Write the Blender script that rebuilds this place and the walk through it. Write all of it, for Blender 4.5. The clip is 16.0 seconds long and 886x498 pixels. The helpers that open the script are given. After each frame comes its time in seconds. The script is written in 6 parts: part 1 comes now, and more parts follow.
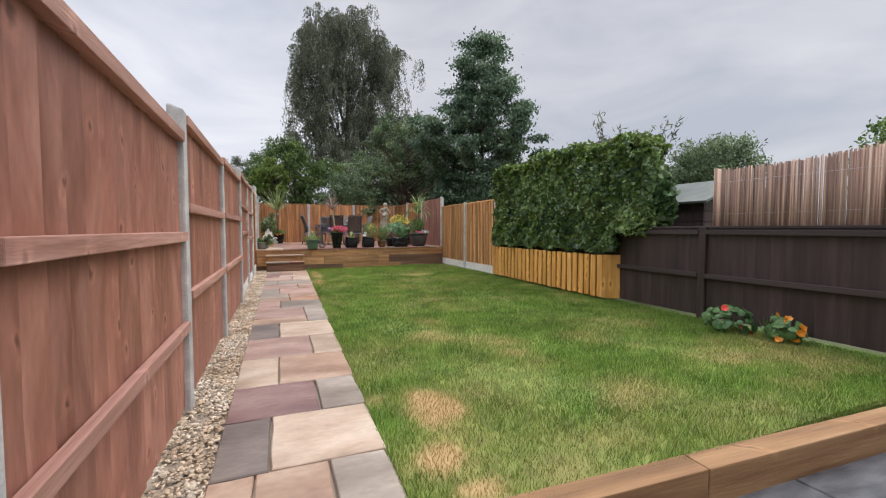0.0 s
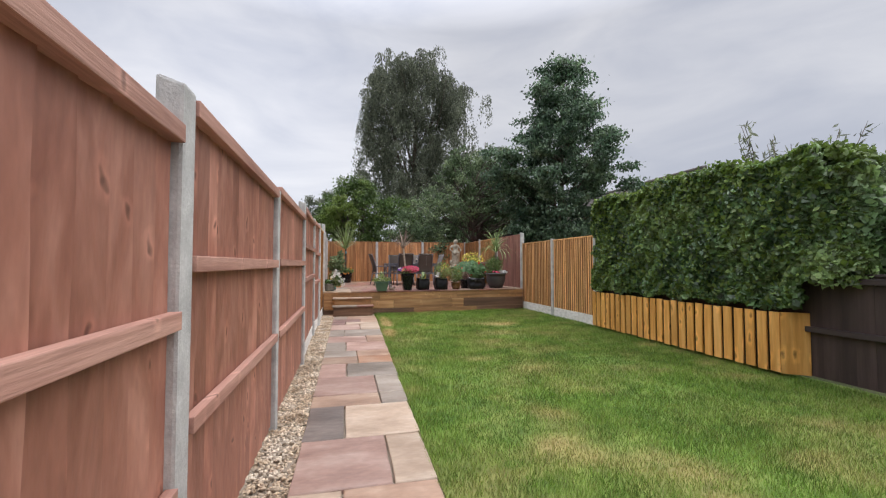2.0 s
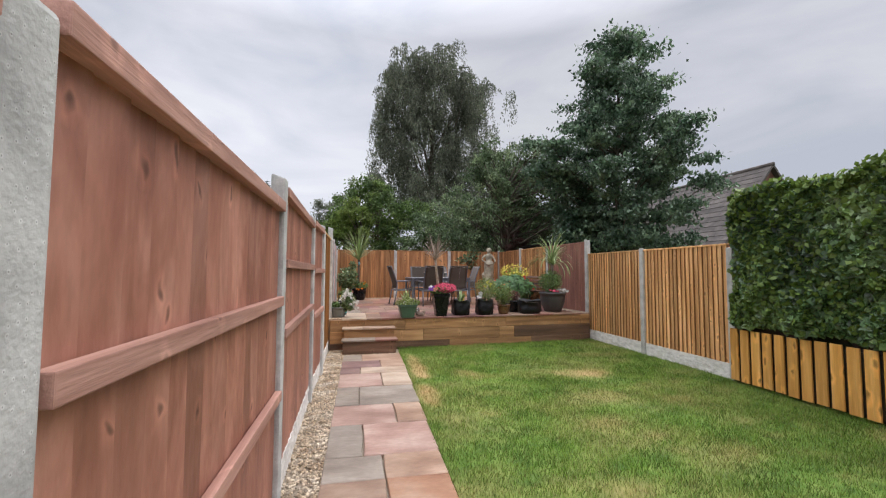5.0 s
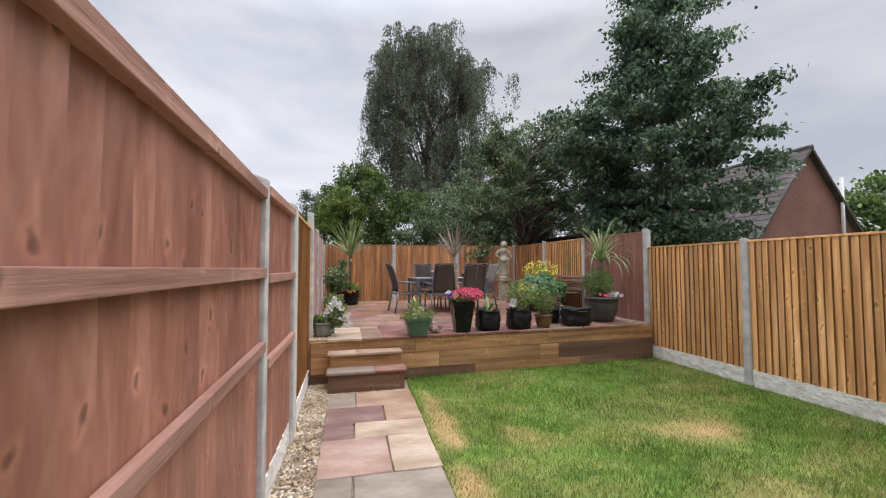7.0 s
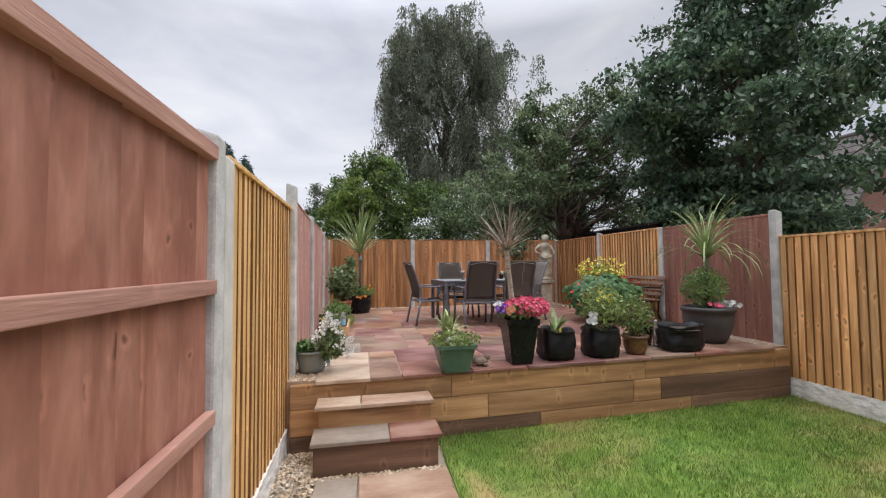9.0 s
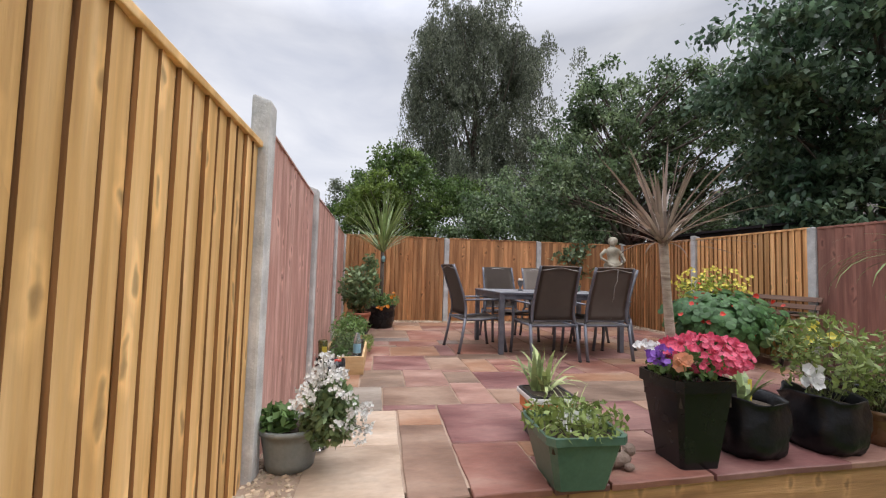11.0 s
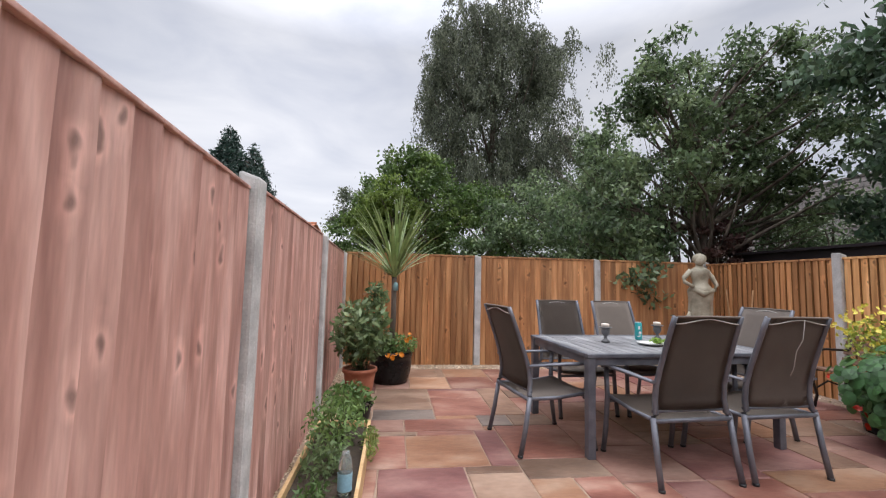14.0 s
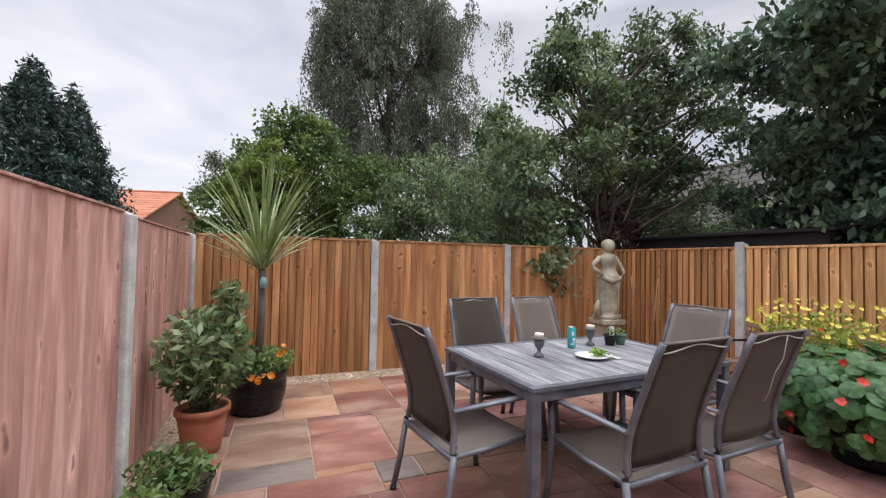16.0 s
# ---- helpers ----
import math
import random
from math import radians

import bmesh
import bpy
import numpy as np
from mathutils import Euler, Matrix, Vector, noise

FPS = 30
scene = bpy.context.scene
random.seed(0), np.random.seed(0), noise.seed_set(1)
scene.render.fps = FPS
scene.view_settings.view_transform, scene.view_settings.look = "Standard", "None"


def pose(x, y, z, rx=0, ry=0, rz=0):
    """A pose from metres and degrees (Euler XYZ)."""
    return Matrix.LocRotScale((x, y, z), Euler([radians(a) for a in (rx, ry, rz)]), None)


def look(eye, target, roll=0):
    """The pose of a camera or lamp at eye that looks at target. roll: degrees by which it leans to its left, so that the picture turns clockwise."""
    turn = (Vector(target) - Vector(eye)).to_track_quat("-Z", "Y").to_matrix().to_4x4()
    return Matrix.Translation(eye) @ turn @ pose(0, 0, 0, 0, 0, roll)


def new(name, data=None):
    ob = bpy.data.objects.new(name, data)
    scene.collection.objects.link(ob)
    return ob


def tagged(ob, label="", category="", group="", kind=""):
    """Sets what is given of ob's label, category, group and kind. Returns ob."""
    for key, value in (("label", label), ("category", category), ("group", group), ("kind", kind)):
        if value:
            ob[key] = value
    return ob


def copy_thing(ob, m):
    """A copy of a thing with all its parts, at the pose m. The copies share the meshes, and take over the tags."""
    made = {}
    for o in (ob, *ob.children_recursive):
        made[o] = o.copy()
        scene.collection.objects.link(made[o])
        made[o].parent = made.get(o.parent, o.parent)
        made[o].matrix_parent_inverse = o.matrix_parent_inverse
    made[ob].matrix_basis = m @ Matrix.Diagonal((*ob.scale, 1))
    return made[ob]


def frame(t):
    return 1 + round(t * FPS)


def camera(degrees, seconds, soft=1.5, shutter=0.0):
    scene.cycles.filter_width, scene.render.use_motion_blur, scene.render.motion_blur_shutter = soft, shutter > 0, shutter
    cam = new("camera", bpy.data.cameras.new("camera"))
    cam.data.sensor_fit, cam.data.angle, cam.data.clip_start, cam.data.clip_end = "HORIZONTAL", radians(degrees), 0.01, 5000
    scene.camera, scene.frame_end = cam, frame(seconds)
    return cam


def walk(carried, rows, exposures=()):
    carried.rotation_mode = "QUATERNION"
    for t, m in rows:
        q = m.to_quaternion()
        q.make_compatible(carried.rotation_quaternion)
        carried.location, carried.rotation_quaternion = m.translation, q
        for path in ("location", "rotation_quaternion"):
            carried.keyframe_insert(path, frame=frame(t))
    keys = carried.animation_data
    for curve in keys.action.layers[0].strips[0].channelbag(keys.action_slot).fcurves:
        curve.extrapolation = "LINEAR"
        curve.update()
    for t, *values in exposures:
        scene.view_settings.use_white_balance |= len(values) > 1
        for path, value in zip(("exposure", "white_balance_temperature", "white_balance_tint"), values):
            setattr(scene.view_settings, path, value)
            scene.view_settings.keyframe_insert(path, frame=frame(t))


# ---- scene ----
cam = camera(94.5, 16.0, 1.2)
# seconds, eye, target, roll
ROWS = [
    (0.0, (0.146, -0.034, 1.161), (0.903, 1.814, 1.064), -0.0),
    (0.5, (0.197, 0.338, 1.19), (0.848, 2.229, 1.141), -0.0),
    (1.0, (0.17, 0.726, 1.208), (0.746, 2.642, 1.211), -0.1),
    (1.5, (0.159, 1.083, 1.236), (0.675, 3.015, 1.282), -0.1),
    (2.0, (0.152, 1.441, 1.299), (0.624, 3.383, 1.374), -0.0),
    (2.5, (0.131, 1.775, 1.301), (0.57, 3.724, 1.403), -0.0),
    (3.0, (0.104, 2.189, 1.414), (0.525, 4.141, 1.529), -0.1),
    (3.5, (0.15, 2.687, 1.451), (0.557, 4.641, 1.571), -0.0),
    (4.0, (0.142, 3.196, 1.445), (0.544, 5.151, 1.569), 0.2),
    (6.5, (0.071, 6.055, 1.612), (0.527, 8.0, 1.697), -0.1),
    (7.0, (0.13, 6.598, 1.581), (0.589, 8.543, 1.67), -0.2),
    (7.5, (0.2, 7.133, 1.584), (0.653, 9.079, 1.672), -0.3),
    (8.0, (0.238, 7.65, 1.568), (0.669, 9.6, 1.662), -0.3),
    (8.5, (0.309, 8.134, 1.523), (0.71, 10.09, 1.636), -0.6),
    (9.0, (0.285, 8.698, 1.591), (0.671, 10.658, 1.674), -0.5),
    (11.5, (0.215, 11.172, 1.544), (0.49, 13.149, 1.668), 1.7),
    (12.0, (0.226, 11.601, 1.53), (0.48, 13.581, 1.664), 1.3),
    (12.5, (0.226, 11.925, 1.567), (0.462, 13.906, 1.708), 1.3),
    (13.0, (0.199, 12.259, 1.65), (0.426, 14.24, 1.806), 1.2),
    (13.5, (0.191, 12.458, 1.736), (0.417, 14.439, 1.901), 1.2),
    (14.0, (0.228, 12.65, 1.836), (0.46, 14.63, 1.997), 1.4),
    (14.5, (0.264, 12.868, 1.921), (0.542, 14.843, 2.07), 1.2),
    (15.0, (0.317, 13.161, 1.989), (0.684, 15.123, 2.112), 1.1),
    (15.5, (0.363, 13.439, 1.996), (0.882, 15.369, 2.087), 0.9),
    (16.0, (0.401, 13.697, 2.001), (1.133, 15.557, 2.06), 1.1),
]
walk(cam, [(t, look(eye, target, roll)) for t, eye, target, roll in ROWS], [(0.0, 0.04), (9.0, 0.04), (14.0, 0.10), (16.0, 0.15)])

# ---- sky and sun: a bright overcast day ----
SUN_AZ, SUN_EL = 105.0, 60.0      # degrees clockwise from +y, and above the horizon
world = bpy.data.worlds.new("overcast_sky")
scene.world = world
world.use_nodes = True
wn, wl = world.node_tree.nodes, world.node_tree.links
wn.clear()


def wnode(kind, **values):
    n = wn.new(kind)
    for k, v in values.items():
        n.inputs[k].default_value = v
    return n


sky = wn.new("ShaderNodeTexSky")
sky.sky_type, sky.sun_disc = "NISHITA", False
sky.sun_elevation, sky.sun_rotation = radians(SUN_EL), radians(SUN_AZ)
coord = wn.new("ShaderNodeTexCoord")
split = wn.new("ShaderNodeSeparateXYZ")
wl.new(coord.outputs["Generated"], split.inputs[0])
squash = wn.new("ShaderNodeMapping")
squash.inputs["Scale"].default_value = (1.0, 1.0, 3.2)
wl.new(coord.outputs["Generated"], squash.inputs[0])
cloud = wnode("ShaderNodeTexNoise", Scale=2.6, Detail=6.0, Roughness=0.52, Distortion=0.5)
wl.new(squash.outputs[0], cloud.inputs["Vector"])
tone = wn.new("ShaderNodeValToRGB")
tone.color_ramp.elements[0].position, tone.color_ramp.elements[0].color = 0.30, (0.49, 0.51, 0.585, 1)
tone.color_ramp.elements[1].position, tone.color_ramp.elements[1].color = 0.72, (0.72, 0.72, 0.755, 1)
wl.new(cloud.outputs["Fac"], tone.inputs[0])
# an overcast sky is brighter overhead, and a little towards the hidden sun
rise = wnode("ShaderNodeMapRange")
for k, v in (("From Min", 0.5), ("From Max", 1.0), ("To Min", 1.04), ("To Max", 5.9)):
    rise.inputs[k].default_value = v
wl.new(split.outputs["Z"], rise.inputs["Value"])
toward = wn.new("ShaderNodeVectorMath")
toward.operation = "DOT_PRODUCT"
glow_dir = Vector((math.sin(radians(-13)), math.cos(radians(-13)), 0.24)).normalized()
toward.inputs[1].default_value = glow_dir
wl.new(coord.outputs["Generated"], toward.inputs[0])
warm = wnode("ShaderNodeMapRange")
for k, v in (("From Min", 0.86), ("From Max", 1.0), ("To Min", 0.0), ("To Max", 0.36)):
    warm.inputs[k].default_value = v
wl.new(toward.outputs["Value"], warm.inputs["Value"])
total = wn.new("ShaderNodeMath")
total.operation = "ADD"
wl.new(rise.outputs[0], total.inputs[0])
wl.new(warm.outputs[0], total.inputs[1])
lit = wn.new("ShaderNodeVectorMath")
lit.operation = "SCALE"
wl.new(tone.outputs["Color"], lit.inputs[0])
wl.new(total.outputs[0], lit.inputs["Scale"])
dim = wn.new("ShaderNodeVectorMath")
dim.operation = "SCALE"
dim.inputs["Scale"].default_value = 0.1
wl.new(sky.outputs[0], dim.inputs[0])
veil = wn.new("ShaderNodeMix")
veil.data_type = "RGBA"
veil.inputs["Factor"].default_value = 0.9
wl.new(dim.outputs[0], veil.inputs["A"])
wl.new(lit.outputs[0], veil.inputs["B"])
back = wn.new("ShaderNodeBackground")
wl.new(veil.outputs["Result"], back.inputs[0])
wout = wn.new("ShaderNodeOutputWorld")
wl.new(back.outputs[0], wout.inputs[0])

sun = new("sun", bpy.data.lights.new("sun", "SUN"))
sun.data.energy, sun.data.angle, sun.data.color = 1.55, radians(70), (1.0, 0.96, 0.9)
sun_from = Vector((math.sin(radians(SUN_AZ)) * math.cos(radians(SUN_EL)), math.cos(radians(SUN_AZ)) * math.cos(radians(SUN_EL)), math.sin(radians(SUN_EL))))
sun.matrix_world = look(sun_from * 60, (0, 0, 0))

# ---- materials ----


def surface(name, colours, scale=6.0, stretch=(1, 1, 1), rough=0.75, bump=0.25, bump_scale=60.0, metal=0.0, vary=0.0, island=False,
            knots=0.0, knot_scale=(5.5, 2.6), stain=0.25, sheen=0.0, streak=0.0, through_light=0.0, attr="", attr_colour=(0, 0, 0), flow=0.0, knot_r=1.0):
    """A procedural surface: colours mixed by noise at two scales, stains, grain and fine relief; vary lightens or darkens piece by piece."""
    m = bpy.data.materials.new(name)
    m.use_nodes = True
    n, l = m.node_tree.nodes, m.node_tree.links
    bsdf = n["Principled BSDF"]
    tex = n.new("ShaderNodeTexCoord")
    info = n.new("ShaderNodeObjectInfo")
    shift = n.new("ShaderNodeVectorMath")
    shift.operation = "MULTIPLY_ADD"
    shift.inputs[1].default_value = (1, 1, 1)
    l.new(tex.outputs["Object"], shift.inputs[0])
    far = n.new("ShaderNodeMath")
    far.operation, far.inputs[1].default_value = "MULTIPLY", 37.0
    l.new(info.outputs["Random"], far.inputs[0])
    l.new(far.outputs[0], shift.inputs[2])
    mapping = n.new("ShaderNodeMapping")
    mapping.inputs["Scale"].default_value = stretch
    l.new(shift.outputs[0], mapping.inputs[0])

    def noise_at(sc, detail=4.0, vec=mapping):
        t = n.new("ShaderNodeTexNoise")
        t.inputs["Scale"].default_value, t.inputs["Detail"].default_value = sc, detail
        l.new(vec.outputs[0], t.inputs["Vector"])
        return t

    main = noise_at(scale)
    main.inputs["Distortion"].default_value = flow
    ramp = n.new("ShaderNodeValToRGB")
    while len(ramp.color_ramp.elements) < len(colours):
        ramp.color_ramp.elements.new(0.5)
    for i, c in enumerate(colours):
        ramp.color_ramp.elements[i].position = 0.32 + 0.36 * i / max(1, len(colours) - 1)
        ramp.color_ramp.elements[i].color = (*c, 1)
    l.new(main.outputs["Fac"], ramp.inputs[0])
    colour = ramp.outputs["Color"]

    def scaled(col, value_socket, lo, hi):
        r = n.new("ShaderNodeMapRange")
        r.inputs["To Min"].default_value, r.inputs["To Max"].default_value = lo, hi
        l.new(value_socket, r.inputs["Value"])
        v = n.new("ShaderNodeVectorMath")
        v.operation = "SCALE"
        l.new(col, v.inputs[0])
        l.new(r.outputs[0], v.inputs["Scale"])
        return v.outputs[0]

    if streak:
        sm = n.new("ShaderNodeMapping")
        sm.inputs["Scale"].default_value = tuple(v * 5 for v in stretch)
        l.new(shift.outputs[0], sm.inputs[0])
        colour = scaled(colour, noise_at(scale, 2.0, sm).outputs["Fac"], 1 - streak, 1 + streak)
    if stain:
        colour = scaled(colour, noise_at(scale * 0.22, 3.0, shift).outputs["Fac"], 1 - stain * 1.4, 1 + stain * 1.4)
        colour = scaled(colour, noise_at(scale * 9, 3.0).outputs["Fac"], 1 - stain * 0.8, 1 + stain * 0.8)
    if vary:
        source = info.outputs["Random"]
        if island:
            source = n.new("ShaderNodeNewGeometry").outputs["Random Per Island"]
        colour = scaled(colour, source, 1 - vary, 1 + vary)
    if knots:
        k = n.new("ShaderNodeTexVoronoi")
        k.voronoi_dimensions = "2D"
        k.inputs["Scale"].default_value = 1.0
        sep = n.new("ShaderNodeSeparateXYZ")
        l.new(shift.outputs[0], sep.inputs[0])
        along = n.new("ShaderNodeMath")
        l.new(sep.outputs["X"], along.inputs[0])
        l.new(sep.outputs["Y"], along.inputs[1])
        flat2 = n.new("ShaderNodeCombineXYZ")
        for axis, sc in ((0, knot_scale[0]), (1, knot_scale[1])):
            mm = n.new("ShaderNodeMath")
            mm.operation, mm.inputs[1].default_value = "MULTIPLY", sc
            l.new((along.outputs[0], sep.outputs["Z"])[axis], mm.inputs[0])
            l.new(mm.outputs[0], flat2.inputs[axis])
        wob = n.new("ShaderNodeVectorMath")
        wob.operation = "MULTIPLY_ADD"
        wob.inputs[1].default_value = (0.5, 0.5, 0.0)
        wn2 = n.new("ShaderNodeTexNoise")
        wn2.inputs["Scale"].default_value = 9.0
        l.new(shift.outputs[0], wn2.inputs["Vector"])
        l.new(wn2.outputs["Color"], wob.inputs[0])
        l.new(flat2.outputs[0], wob.inputs[2])
        l.new(wob.outputs[0], k.inputs["Vector"])
        some = n.new("ShaderNodeSeparateColor")
        l.new(k.outputs["Color"], some.inputs[0])
        absent = n.new("ShaderNodeMath")
        absent.operation, absent.inputs[1].default_value = "GREATER_THAN", 0.55
        l.new(some.outputs[0], absent.inputs[0])
        reach = n.new("ShaderNodeMath")
        reach.operation = "ADD"
        l.new(k.outputs["Distance"], reach.inputs[0])
        l.new(absent.outputs[0], reach.inputs[1])
        kr = n.new("ShaderNodeMapRange")
        for key, v in (("From Min", 0.03 * knot_r), ("From Max", 0.10 * knot_r), ("To Min", 1.0 - knots), ("To Max", 1.0)):
            kr.inputs[key].default_value = v
        l.new(reach.outputs[0], kr.inputs["Value"])
        v = n.new("ShaderNodeVectorMath")
        v.operation = "SCALE"
        l.new(colour, v.inputs[0])
        l.new(kr.outputs[0], v.inputs["Scale"])
        colour = v.outputs[0]
        halo = n.new("ShaderNodeValToRGB")
        halo.color_ramp.elements.new(0.12)
        for i, (pos, val) in enumerate(((0.06 * knot_r, 1.0), (0.12 * knot_r, 1.0 + min(0.28, knots * 0.9)), (0.24 * knot_r, 1.0))):
            halo.color_ramp.elements[i].position, halo.color_ramp.elements[i].color = pos, (val, val, val, 1)
        l.new(reach.outputs[0], halo.inputs[0])
        mul = n.new("ShaderNodeVectorMath")
        mul.operation = "MULTIPLY"
        l.new(colour, mul.inputs[0])
        l.new(halo.outputs["Color"], mul.inputs[1])
        colour = mul.outputs[0]
    if attr:
        a = n.new("ShaderNodeAttribute")
        a.attribute_name = attr
        mx = n.new("ShaderNodeMix")
        mx.data_type = "RGBA"
        l.new(a.outputs["Fac"], mx.inputs["Factor"])
        l.new(colour, mx.inputs["A"])
        mx.inputs["B"].default_value = (*attr_colour, 1)
        colour = mx.outputs["Result"]
        if vary:
            colour = scaled(colour, n.new("ShaderNodeNewGeometry").outputs["Random Per Island"], 1 - vary * 0.5, 1 + vary * 0.5)
    l.new(colour, bsdf.inputs["Base Color"])
    rr = n.new("ShaderNodeMapRange")
    rr.inputs["To Min"].default_value, rr.inputs["To Max"].default_value = max(0.03, rough - 0.12), min(1.0, rough + 0.12)
    l.new(main.outputs["Fac"], rr.inputs["Value"])
    l.new(rr.outputs[0], bsdf.inputs["Roughness"])
    bsdf.inputs["Metallic"].default_value = metal
    if sheen:
        bsdf.inputs["Sheen Weight"].default_value = sheen
    if bump:
        b = n.new("ShaderNodeBump")
        b.inputs["Strength"].default_value, b.inputs["Distance"].default_value = bump, 0.01
        l.new(noise_at(bump_scale, 5.0).outputs["Fac"], b.inputs["Height"])
        l.new(b.outputs[0], bsdf.inputs["Normal"])
    if through_light:
        out = n["Material Output"]
        tr = n.new("ShaderNodeBsdfTranslucent")
        l.new(colour, tr.inputs["Color"])
        mixer = n.new("ShaderNodeMixShader")
        mixer.inputs[0].default_value = through_light
        l.new(bsdf.outputs[0], mixer.inputs[1])
        l.new(tr.outputs[0], mixer.inputs[2])
        l.new(mixer.outputs[0], out.inputs["Surface"])
    return m


GRAIN = (5.0, 5.0, 0.35)
M = {}
M["brown_wood"] = surface("brown_stained_timber", [(0.262, 0.106, 0.074), (0.345, 0.151, 0.107), (0.445, 0.216, 0.160)], 2.4, (2.6, 2.6, 0.7), 0.52, 0.35, 12.0, vary=0.11, knots=0.5, knot_scale=(6.5, 3.4), stain=0.24, streak=0.12, flow=1.3, knot_r=0.85)
M["brown_rail"] = surface("brown_stained_rail", [(0.286, 0.138, 0.105), (0.385, 0.204, 0.160), (0.473, 0.270, 0.215)], 3.0, (0.35, 5, 5), 0.72, 0.35, 14.0, vary=0.12, knots=0.35, stain=0.26)
M["pink_wood"] = surface("faded_pink_brown_timber", [(0.350, 0.178, 0.150), (0.495, 0.278, 0.236), (0.640, 0.400, 0.348)], 2.4, (3.8, 3.8, 0.45), 0.52, 0.35, 14.0, vary=0.13, knots=0.5, knot_scale=(7.2, 3.0), stain=0.24, streak=0.22, flow=0.9, knot_r=1.1)
M["gold_wood"] = surface("new_golden_timber", [(0.480, 0.234, 0.090), (0.672, 0.354, 0.144), (0.828, 0.492, 0.234)], 3.0, GRAIN, 0.66, 0.3, 14.0, vary=0.26, knots=0.5, knot_scale=(6.5, 3.2), stain=0.16, streak=0.18)
M["back_wood"] = surface("orange_brown_timber", [(0.300, 0.130, 0.050), (0.460, 0.215, 0.088), (0.600, 0.312, 0.140)], 3.0, GRAIN, 0.66, 0.3, 14.0, vary=0.32, knots=0.55, stain=0.16, streak=0.16)
M["yellow_wood"] = surface("yellow_treated_timber", [(0.552, 0.312, 0.108), (0.684, 0.414, 0.162), (0.792, 0.516, 0.240)], 3.0, GRAIN, 0.64, 0.3, 14.0, vary=0.13, knots=0.4, stain=0.08, streak=0.12, knot_r=1.2)
M["trough_wood"] = surface("pale_trough_timber", [(0.40, 0.25, 0.11), (0.52, 0.34, 0.165), (0.63, 0.44, 0.24)], 3.0, (0.7, 2.6, 2.6), 0.66, 0.3, 14.0, vary=0.12, stain=0.22, streak=0.1)
M["planter_wood"] = surface("orange_yellow_boards", [(0.552, 0.258, 0.054), (0.684, 0.342, 0.082), (0.768, 0.426, 0.132)], 3.0, GRAIN, 0.62, 0.3, 14.0, vary=0.14, knots=0.5, knot_scale=(7.0, 3.0), stain=0.16, streak=0.16, knot_r=1.7)
# darker brown for board sides, with their shade put into the colour
M["edge_shade"] = surface("rough_brown_edge_shade", [(0.16, 0.072, 0.023), (0.25, 0.118, 0.039), (0.34, 0.17, 0.064)], 3.0, GRAIN, 0.8, 0.5, 20.0, vary=0.2, stain=0.2)
M["red_wood"] = surface("red_brown_timber", [(0.172, 0.071, 0.052), (0.253, 0.109, 0.081), (0.322, 0.155, 0.115)], 3.0, GRAIN, 0.7, 0.3, 14.0, vary=0.18, knots=0.4, stain=0.16, streak=0.16)
M["dark_wood"] = surface("dark_painted_timber", [(0.030, 0.019, 0.018), (0.046, 0.029, 0.027), (0.064, 0.042, 0.039)], 3.0, GRAIN, 0.6, 0.3, 14.0, vary=0.12, stain=0.2)
M["dark_rail"] = surface("dark_painted_rail", [(0.034, 0.023, 0.023), (0.052, 0.036, 0.035)], 3.0, (0.35, 5, 5), 0.6, 0.3, 14.0, vary=0.12, stain=0.2)
M["concrete"] = surface("cast_concrete", [(0.37, 0.366, 0.36), (0.475, 0.47, 0.463), (0.57, 0.565, 0.555)], 7.0, (1, 1, 1), 0.85, 0.35, 90.0, vary=0.07, knots=0.4, knot_scale=(48.0, 40.0), knot_r=0.8, stain=0.24)
M["pale_concrete"] = surface("new_pale_concrete", [(0.50, 0.49, 0.46), (0.58, 0.57, 0.54), (0.64, 0.63, 0.60)], 7.0, (1, 1, 1), 0.85, 0.3, 90.0, stain=0.1)
M["pale_stone"] = surface("pale_rock_faced_concrete", [(0.585, 0.562, 0.532), (0.737, 0.714, 0.684), (0.842, 0.819, 0.796)], 9.0, (1, 1, 2.5), 0.85, 0.9, 22.0, stain=0.15)
M["sleeper"] = surface("pale_softwood_sleeper", [(0.215, 0.108, 0.045), (0.345, 0.185, 0.082), (0.45, 0.265, 0.13)], 3.0, (0.3, 4, 4), 0.75, 0.4, 16.0, vary=0.22, knots=0.35, stain=0.22)
M["sleeper_dark"] = surface("damp_dark_sleeper", [(0.095, 0.05, 0.03), (0.15, 0.082, 0.05), (0.21, 0.12, 0.075)], 3.0, (0.3, 4, 4), 0.72, 0.4, 16.0, vary=0.2, knots=0.3, stain=0.22)
M["mortar"] = surface("sandy_mortar", [(0.29, 0.235, 0.18), (0.39, 0.325, 0.255)], 12.0, (1, 1, 1), 0.9, 0.4, 80.0, stain=0.2)
M["pale_mortar"] = surface("dusty_buff_mortar", [(0.27, 0.195, 0.145), (0.36, 0.265, 0.20)], 12.0, (1, 1, 1), 0.9, 0.3, 80.0, stain=0.2)
M["soil"] = surface("dark_soil", [(0.035, 0.024, 0.016), (0.06, 0.042, 0.028)], 20.0, (1, 1, 1), 0.95, 0.8, 60.0)


def sandstone(name, a, b, c):
    return surface(name, [a, b, c], 2.1, (1, 1.9, 1), 0.44, 0.4, 11.0, vary=0.12, stain=0.27, streak=0.10)


